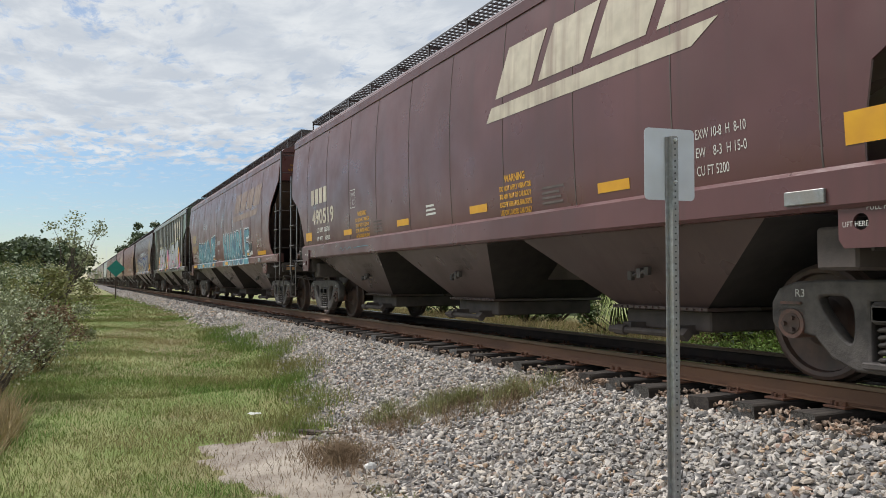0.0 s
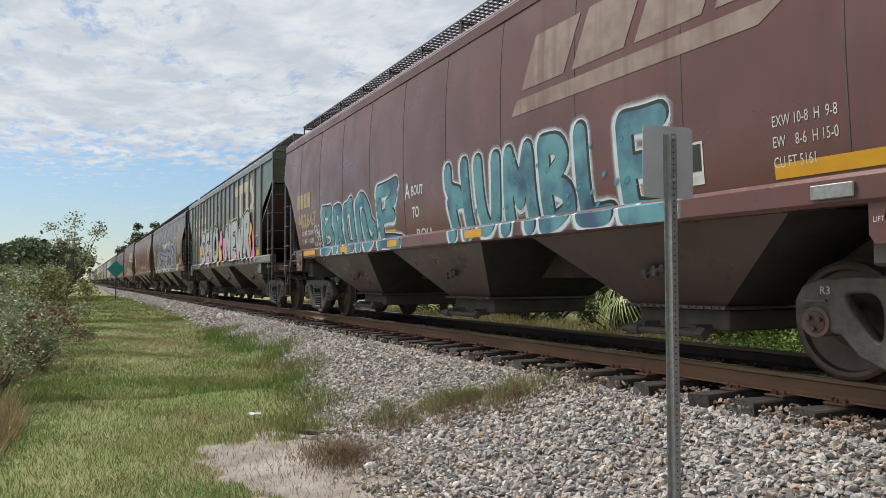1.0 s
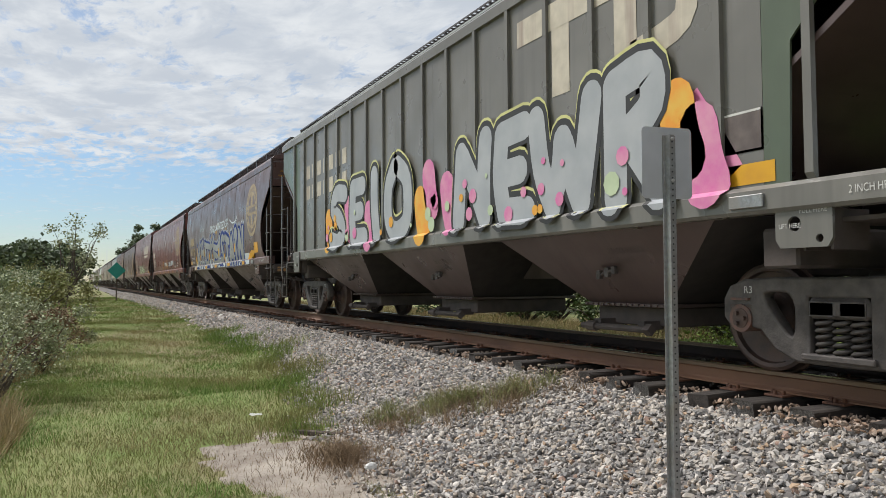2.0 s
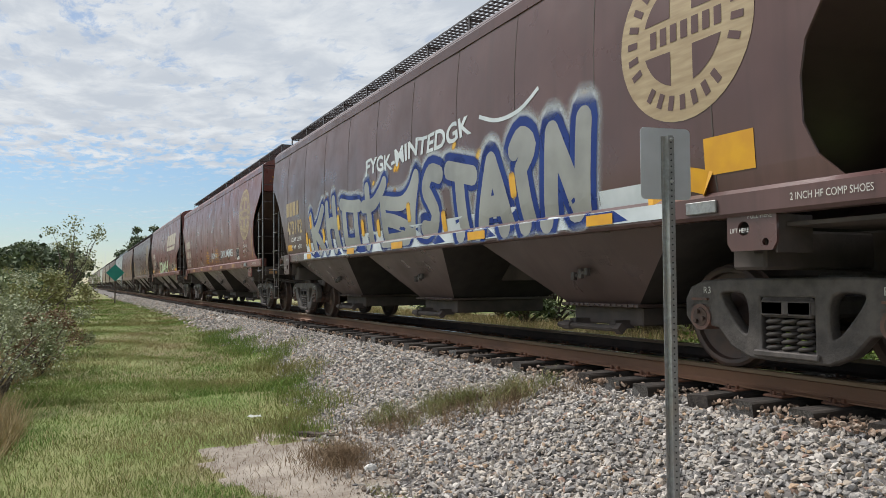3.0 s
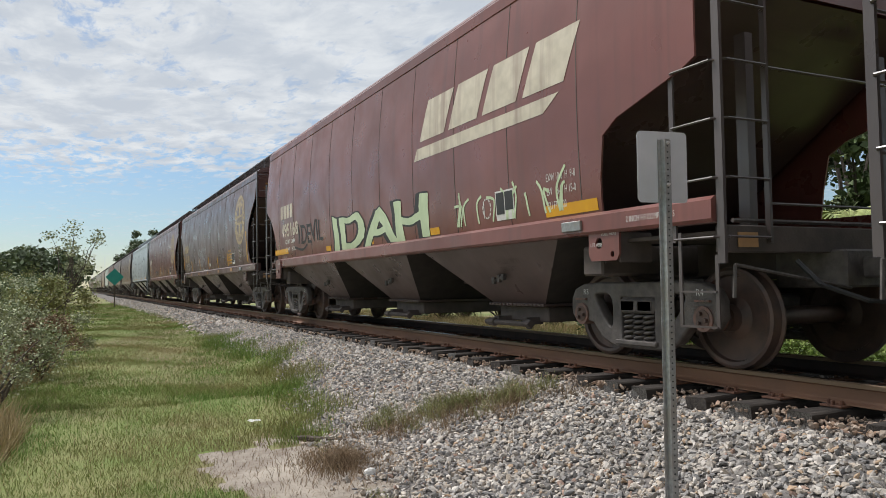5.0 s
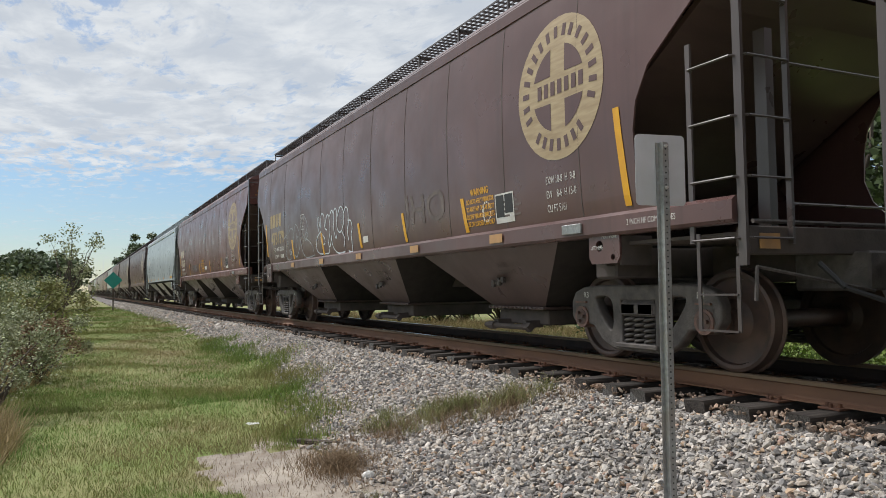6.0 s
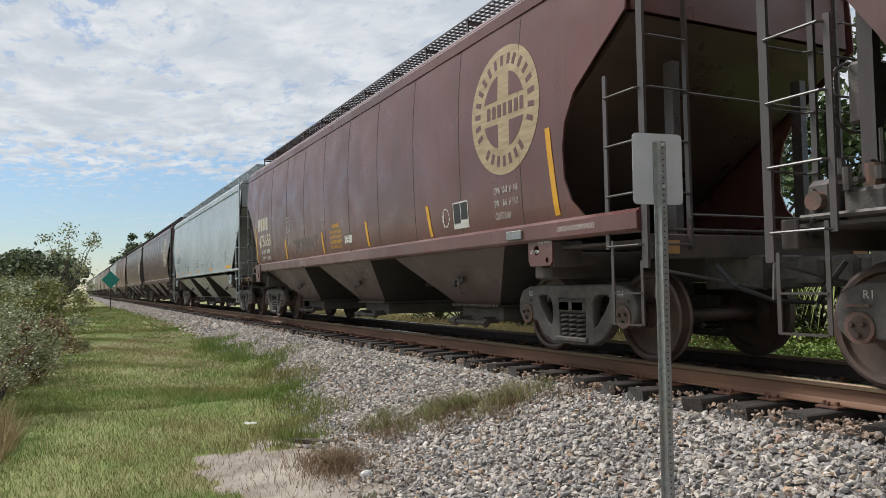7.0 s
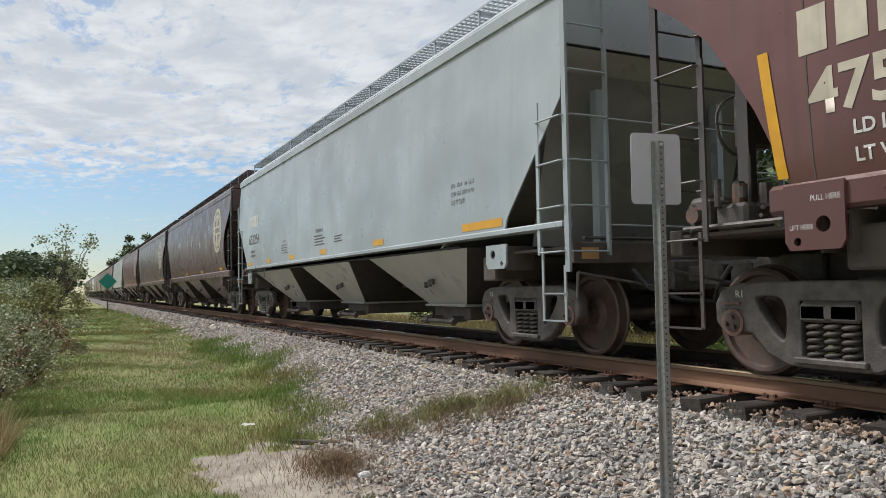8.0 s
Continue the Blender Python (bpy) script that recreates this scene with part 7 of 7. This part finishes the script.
def verge(rng, n, y0, y1, x_left):
    y = y0 + (y1 - y0) * rng.random(n) ** 1.3
    x = x_left + (toe_x(y) - 0.0 - x_left + 0.12 * rng.random(n)) * rng.random(n)
    keep = ~sandy(x, y)
    x, y = x[keep], y[keep]
    clump = np.sin(2.3 * x + 1.1 * y) * np.sin(1.7 * y - 0.8 * x) + 0.6 * np.sin(6 * x) * np.sin(5 * y)
    keep = rng.random(len(x)) < 0.75 + 0.25 * clump
    return x[keep], y[keep]


def build_grass():
    rng = np.random.default_rng(7)
    for name, n, y0, y1, h, w in (("grass_near", 170000, 3.0, 13, 0.062, 0.0042), ("grass_middle", 200000, 11, 30, 0.055, 0.009), ("grass_far", 70000, 28, 75, 0.09, 0.02)):
        x, y = verge(rng, n, y0, y1, -8.0)
        blades(name, "grass", x, y, ground_z(x, y) - 0.01, h, w, 0.8, rng, "short green and yellowing grass on the verge", simple=name != "grass_near")
    x, y = verge(rng, 26000, -6, 3.4, -10.0)
    blades("grass_rear", "grass", x, y, ground_z(x, y) - 0.01, 0.09, 0.012, 0.8, rng, "short green and yellowing grass on the verge", simple=True)
    x, y = verge(rng, 24000, 3.0, 22, -8.5)
    blades("dry_grass", "straw", x, y, ground_z(x, y) - 0.01, 0.12, 0.0035, 1.0, rng, "dry straw stalks among the green grass")
    # tufts along the foot of the ballast
    n = 6500
    y = rng.uniform(7.5, 22, n)
    x = toe_x(y) - 0.15 + 0.22 * rng.normal(size=n) + 0.25 * np.sin(2.2 * y)
    blades("tufts", "grass", x, y, ground_z(x, y) - 0.01, 0.19, 0.008, 0.6, rng, "taller grass tufts along the foot of the ballast")
    # weeds that grow in the ballast
    def tufts(count, per, spread, cx, cy, sx, sy):
        k = rng.normal(size=(count, 2))
        c = np.stack([cx + sx * k[:, 0], cy + sy * k[:, 1] - (sy + 0.72) * 0.0 * k[:, 0]], 1)
        i = np.repeat(np.arange(count), rng.integers(per // 2, per * 3 // 2, count))
        q = c[i] + spread * rng.normal(size=(len(i), 2))
        return q[:, 0], q[:, 1]

    for cx, cy, m in ((-1.45, 6.95, 12), (-1.82, 7.35, 14), (-2.15, 7.55, 8), (-1.2, 6.75, 5), (-2.5, 7.7, 5)):
        x, y = tufts(m, 60, 0.06, cx, cy, 0.17, 0.17)
        blades("ballast_weeds", "weed_olive", x, y, ground_z(x, y) - 0.01, 0.20, 0.0045, 0.95, rng, "green weeds growing through the ballast", "weeds")
        x, y = tufts(m, 60, 0.07, cx - 0.05, cy - 0.10, 0.22, 0.26)
        blades("ballast_weeds_dry", "weed_brown", x, y, ground_z(x, y) - 0.01, 0.15, 0.005, 1.0, rng, "dead brown weeds in the ballast", "weeds")
    n = 3800
    a, r = rng.uniform(0, 6.28, n), np.abs(rng.normal(0, 0.24, n))
    x, y = -3.28 + 1.0 * r * np.cos(a), 6.55 + 1.35 * r * np.sin(a)
    blades("dead_clump", "weed_brown", x, y, ground_z(x, y) - 0.01, 0.11, 0.005, 1.1, rng, "dead brown weed clump at the edge of the sand", "weeds")
    n = 2200
    x, y = rng.uniform(-4.5, -3.1, n), rng.uniform(4.5, 8.1, n)
    x = x + 0.06 * np.sin(40 * y)
    blades("sand_sprigs", "weed_brown", x, y, ground_z(x, y) - 0.01, 0.07, 0.004, 1.2, rng, "sparse dry sprigs on bare sand", "weeds")
    # dry tall growth at the edge of the scrub
    n = 26000
    y = rng.uniform(6.5, 34, n)
    x = -6.3 + 0.28 * np.sin(0.9 * y) - np.abs(rng.normal(0, 0.8, n)) + 0.012 * y
    blades("tall_dry_grass", "straw", x, y, ground_z(x, y) - 0.01, 0.38, 0.010, 0.75, rng, "tall dry grass at the edge of the scrub", simple=True)
    # far side of the track
    n = 22000
    y, x = rng.uniform(9, 40, n), 3.2 + 3.5 * rng.random(n)
    blades("far_bank_grass", "straw", x, y, ground_z(x, y) - 0.01, 0.26, 0.014, 0.7, rng, "dry grass on the bank beyond the track", simple=True)
    n = 9000
    y, x = rng.uniform(2, 40, n), 3.0 + 3.5 * rng.random(n)
    blades("far_bank_green", "grass", x, y, ground_z(x, y) - 0.01, 0.2, 0.012, 0.7, rng, "green grass on the bank beyond the track", simple=True)


build_grass()


def leaves(pts, size, rng, long=1.6):
    """Small folded leaves at the points: arrays of vertices and quads."""
    n = len(pts)
    d = rng.normal(size=(n, 3))
    d[:, 2] *= 0.6
    d /= np.linalg.norm(d, axis=1)[:, None]
    e = np.cross(d, rng.normal(size=(n, 3)))
    e /= np.linalg.norm(e, axis=1)[:, None]
    s = size * rng.uniform(0.6, 1.3, n)[:, None]
    v = np.stack([pts, pts + 0.5 * long * s * d + 0.5 * s * e, pts + long * s * d, pts + 0.5 * long * s * d - 0.5 * s * e], 1)
    f = np.arange(n * 4).reshape(n, 4)
    return v.reshape(-1, 3), f


def clouds(rng, centres, radii, n, squash=0.8, shell=0.55):
    """Points in uneven clumps round the centres."""
    k = rng.integers(0, len(centres), n)
    d = rng.normal(size=(n, 3))
    d /= np.linalg.norm(d, axis=1)[:, None]
    r = radii[k] * (shell + (1 - shell) * rng.random(n)) * rng.uniform(0.75, 1.1, n)
    return centres[k] + d * r[:, None] * np.array([1, 1, squash])


def branch_mesh(name, start, tips, r0, mat, rng, lean=(0, 0)):
    bm = bmesh.new()
    s = Vector(start)
    for t in tips:
        t = Vector(t)
        prev, pr = s, r0
        for k in range(1, 5):
            f = k / 4
            p = s.lerp(t, f) + Vector((rng.normal() * 0.06, rng.normal() * 0.06, 0)) * (t - s).length * (1 - f)
            p.z += 0.12 * (t - s).length * math.sin(math.pi * f)
            nr = r0 * (1 - 0.82 * f)
            rod(bm, prev, p, pr, 5, nr)
            prev, pr = p, nr
    return fix(bm)


def shrub(x, y, h, w, n, leaf, size, seed, label, bare=0.0, name="shrub", category="shrub"):
    rng = np.random.default_rng(seed)
    z0 = float(ground_z(x, y))
    e = new(name)
    e.location = (x, y, z0)
    m = 16
    c = np.stack([rng.normal(0, w * 0.33, m), rng.normal(0, w * 0.33, m), h * rng.uniform(0.28, 0.9, m)], 1)
    r = w * rng.uniform(0.13, 0.3, m)
    part("stem", branch_mesh("stem", (0, 0, -0.05), [tuple(q) for q in c], 0.02 * h, "bark", rng), "bark", e)
    v, f = leaves(clouds(rng, c, r, n, 0.9, 0.2), size, rng)
    part("foliage", fast_mesh("foliage", v, f, leaf), None, e)
    tagged(e, label, category)
    return e


def tree(x, y, h, w, n, leaf, size, seed, label, trunk=0.25, low=0.35, z0=None):
    rng = np.random.default_rng(seed)
    z0 = float(ground_z(x, y)) if z0 is None else z0
    e = new("tree")
    e.location = (x, y, z0)
    m = 22
    a = rng.uniform(0, 6.28, m)
    rr = w * 0.42 * np.sqrt(rng.random(m))
    zz = h * (low + (0.93 - low) * rng.random(m))
    rr *= np.sqrt(np.clip(1.15 - ((zz / h - 0.6) / 0.5) ** 2, 0.15, 1))
    c = np.stack([rr * np.cos(a), rr * np.sin(a), zz], 1)
    bm = branch_mesh("trunk", (0, 0, h * low * 0.7), [tuple(q) for q in c], trunk * 0.5, "bark", rng)
    rod(bm, (0, 0, -0.2), (0, 0, h * low * 0.75), trunk, 8, trunk * 0.65)
    part("trunk", bm, "bark", e)
    v, f = leaves(clouds(rng, c, w * rng.uniform(0.10, 0.21, m), n, 0.75, 0.3), size, rng)
    part("crown", fast_mesh("crown", v, f, leaf), None, e)
    tagged(e, label, "tree")
    return e


# verge scrub
shrub(-6.45, 11.0, 1.3, 1.35, 6500, "leaf_grey", 0.024, 21, "loose grey-green shrub with bare lower stems on the verge")
shrub(-7.4, 10.3, 1.2, 1.6, 6000, "leaf_grey", 0.026, 22, "grey-green shrub among dry grass")
shrub(-7.0, 13.8, 1.4, 1.9, 7000, "leaf_grey", 0.03, 23, "grey-green shrub in the scrub beside the verge")
shrub(-6.0, 14.8, 1.2, 1.0, 3600, "weed_brown", 0.03, 24, "reddish brown dried weed bush", name="dry_bush")
shrub(-6.3, 17.5, 1.35, 1.5, 4600, "leaf_grey", 0.036, 25, "grey-green bush beside the verge")
for i in range(20):
    g = random.Random(40 + i)
    y = 18 + i * 2.4
    shrub(-6.5 - g.uniform(0, 2.2) - 0.01 * y, y, g.uniform(1.35, 1.75) + 0.022 * (y - 18), g.uniform(2.0, 3.0), 4200, g.choice(["leaf_grey", "leaf", "leaf_grey", "weed_olive"]), 0.055, 60 + i, "scrubby bush in the thicket along the verge")
# thin leaning tree
e = tree(-6.0, 42, 4.9, 3.2, 1500, "leaf_grey", 0.085, 31, "slender half-bare leaning tree at the edge of the scrub", trunk=0.07, low=0.2)
e.rotation_euler = (0, radians(11), 0)
# woods beyond the verge
for i in range(20):
    g = random.Random(90 + i)
    y = 62 + i * 7 + g.uniform(-3, 3)
    tree(-5.6 - y * g.uniform(0.014, 0.095), y, 1.3 + 0.047 * y * g.uniform(0.75, 1.08), g.uniform(4.5, 7.5), 2800, g.choice(["leaf_dark", "leaf", "leaf_dark"]), 0.24, 120 + i, "leafy tree in the woods along the railway", trunk=0.22)
# woods behind the train, far off
for i in range(9):
    g = random.Random(300 + i)
    y = 130 + i * 14
    tree(8.0 + g.uniform(0, 4), y, g.uniform(9, 12) if i != 4 else 17.5, g.uniform(8, 11), 2600, "leaf_dark", 0.42, 330 + i, "tall dark tree behind the train", trunk=0.35)
# trees and undergrowth beyond the track, close by
for i in range(9):
    g = random.Random(500 + i)
    tree(9.5 + g.uniform(0, 3), 1.0 + i * 3.3, g.uniform(6, 8.5), g.uniform(4.5, 6), 6500, g.choice(["leaf_dark", "leaf"]), 0.13, 520 + i, "leafy tree in the wood beyond the track", trunk=0.16, low=0.12)
for i in range(11):
    g = random.Random(700 + i)
    shrub(7.2 + g.uniform(-0.6, 0.8), 3.0 + i * 2.1, g.uniform(1.6, 2.6), g.uniform(1.8, 2.6), 4200, g.choice(["leaf_dark", "leaf"]), 0.075, 720 + i, "dark green undergrowth at the edge of the wood")
shrub(5.4, 13.6, 1.35, 1.7, 3600, "leaf", 0.065, 801, "rounded green shrub on the far bank")
shrub(5.6, 17.6, 1.3, 1.6, 3200, "leaf", 0.065, 802, "rounded green shrub on the far bank")
shrub(5.7, 23.0, 1.4, 1.9, 3200, "leaf", 0.07, 803, "rounded green shrub on the far bank")


def vines():
    rng = np.random.default_rng(61)
    n = 15000
    y = rng.uniform(2.0, 10.2, n)
    x = 3.1 + 3.2 * rng.random(n)
    z = ground_z(x, y) + rng.random(n) * (0.10 + 0.16 * (0.5 + 0.5 * np.sin(3 * x + 1.3 * y)) + 0.10 * (x - 3.1))
    v, f = leaves(np.stack([x, y, z], 1), 0.05, rng, 1.1)
    ob = new("vines", fast_mesh("vines", v, f, "vine"))
    tagged(ob, "low green vines covering the bank beyond the track", "ground cover", kind="stuff")


vines()


def frond_mesh(length, droop, mat, seed):
    """A fan palm leaf: stalk, and long narrow segments that hang at the tips."""
    rnd = random.Random(seed)
    bm = bmesh.new()
    rod(bm, (0, 0, 0), (length * 0.45, 0, length * 0.14), 0.018, 5, 0.012)
    hub = Vector((length * 0.45, 0, length * 0.14))
    n = 34
    for i in range(n):
        a = radians(-115 + 230 * i / (n - 1))
        l = length * (0.62 - 0.16 * abs(i / (n - 1) - 0.5)) * rnd.uniform(0.85, 1.1)
        d = Vector((math.cos(a), math.sin(a), 0.12))
        side = Vector((-math.sin(a), math.cos(a), 0)) * 0.017
        prev = None
        for k in range(5):
            t = k / 4
            p = hub + d * l * t * (1 - 0.18 * droop * t) - Vector((0, 0, 1)) * droop * l * t * t * rnd.uniform(0.75, 0.9)
            w = side * (1 - 0.85 * t) * (0.5 + min(1, 3 * t))
            row = (bm.verts.new(p - w), bm.verts.new(p + w + Vector((0, 0, 0.006))))
            if prev:
                bm.faces.new((prev[0], prev[1], row[1], row[0]))
            prev = row
    me = bpy.data.meshes.new("frond")
    bm.to_mesh(me)
    bm.free()
    me.materials.append(M[mat])
    return me


def palm(x, y, crown_z, seed, count, label, dead=(), yellow=()):
    """dead, yellow: the (bearing, tilt) of such fronds; the rest are green and all round."""
    rnd = random.Random(seed)
    z0 = float(ground_z(x, y))
    e = new("palm")
    e.location = (x, y, z0)
    bm = bmesh.new()
    hh = crown_z - z0
    prev = 0.17
    for k in range(8):
        rod(bm, (0, 0, hh * k / 8 - 0.05), (0, 0, hh * (k + 1) / 8), prev, 10, prev * 0.93 + 0.012)
    part("trunk", fix(bm), "bark", e)
    for i in range(count):
        nd = len(dead)
        kind = "frond_dead" if i < nd else ("frond_yellow" if i < nd + len(yellow) else "frond")
        me = frond_mesh(rnd.uniform(1.3, 1.7), 1.3 if i < nd else rnd.uniform(0.8, 1.25), kind, seed * 50 + i)
        f = new("frond", me)
        f.parent = e
        az, tilt = (*dead, *yellow)[i] if i < nd + len(yellow) else (rnd.uniform(0, 360), rnd.uniform(-50, 35))
        f.matrix_basis = pose(0, 0, hh, 0, 0, az) @ pose(0, 0, 0, 0, tilt, 0)
        if kind != "frond":
            tagged(f, "dead grey hanging frond" if kind == "frond_dead" else "yellowing drooping frond")
    tagged(e, label, "palm")


palm(5.2, 10.15, 1.15, 3, 22, "young fan palm with green and yellowing fronds", ((110, 48), (135, 55), (95, 60)), ((243, 20), (262, 30)))
palm(5.5, 7.7, 1.2, 4, 18, "young fan palm with drooping green fronds", ((300, 55),), ())
palm(5.5, 10.6, 1.1, 5, 16, "young fan palm with green and dead fronds", ((200, 50), (250, 55)), ())
palm(6.6, 3.6, 1.5, 6, 15, "fan palm at the edge of the wood", ((200, 55), (120, 50)), ())
palm(5.9, 13.0, 0.6, 9, 9, "small fan palm with dry fronds on the bank", ((180, 40), (230, 55), (280, 50)), ())

# ---- small things on the verge ----


def build_small():
    bm = bmesh.new()
    pts = [(-3.42, 7.75), (-3.3, 7.6), (-3.15, 7.42), (-3.0, 7.3)]
    r = [0.02, 0.03, 0.027, 0.015]
    for i in range(3):
        z = [float(ground_z(*pts[k])) + 0.03 for k in (i, i + 1)]
        rod(bm, (*pts[i], z[0]), (*pts[i + 1], z[1]), r[i], 7, r[i + 1])
    tagged(part("stick", fix(bm), "bark"), "broken weathered stick lying at the edge of the gravel", "stick")
    bm = bmesh.new()
    g = np.random.default_rng(5)
    rows = []
    for i in range(6):
        rows.append([bm.verts.new((-3.62 + 0.028 * i, 8.9 + 0.035 * j, float(ground_z(-3.6, 8.9)) + 0.05 + 0.02 * g.random())) for j in range(5)])
    for i in range(5):
        for j in range(4):
            bm.faces.new((rows[i][j], rows[i + 1][j], rows[i + 1][j + 1], rows[i][j + 1]))
    bmesh.ops.solidify(bm, geom=bm.faces[:], thickness=0.004)
    tagged(part("paper_scrap", fix(bm), "litter"), "crumpled white paper scrap in the grass", "litter")
    bm = bmesh.new()
    bmesh.ops.create_icosphere(bm, subdivisions=2, radius=0.055)
    for v in bm.verts:
        v.co = Vector((v.co.x * 1.1, v.co.y * 0.9, v.co.z * 0.8)) * (1 + 0.25 * noise.noise(v.co * 22))
    ob = part("stone", bm, "stone_white")
    ob.location = (-3.2, 6.05, float(ground_z(-3.2, 6.05)) + 0.025)
    tagged(ob, "pale angular stone lying on the sand", "stone")
    bm = bmesh.new()
    box(bm, -0.25, 0.25, -0.02, 0.02, 2.2, 2.85, 0.01)
    rod(bm, (0, 0.03, -0.1), (0, 0.03, 2.85), 0.04, 6)
    ob = part("white_board", fix(bm), "white")
    ob.location = (-10.4, 55, float(ground_z(-10.4, 55)) - 0.9)
    tagged(ob, "small white board on a post in the scrub", "sign")


build_small()


def motions():
    """Everything that moves: the cars along the track and their wheels."""
    times = [0.25 * i for i in range(33)]
    for car, mid in TRAIN:
        walk(car, [(t, pose(MID, mid - run(t), 0)) for t in times])
    for w, y in ROLLING:
        walk(w, [(k / 30, pose(0, y, WR, math.degrees(run(k / 30) / WR))) for k in range(241)])


motions()
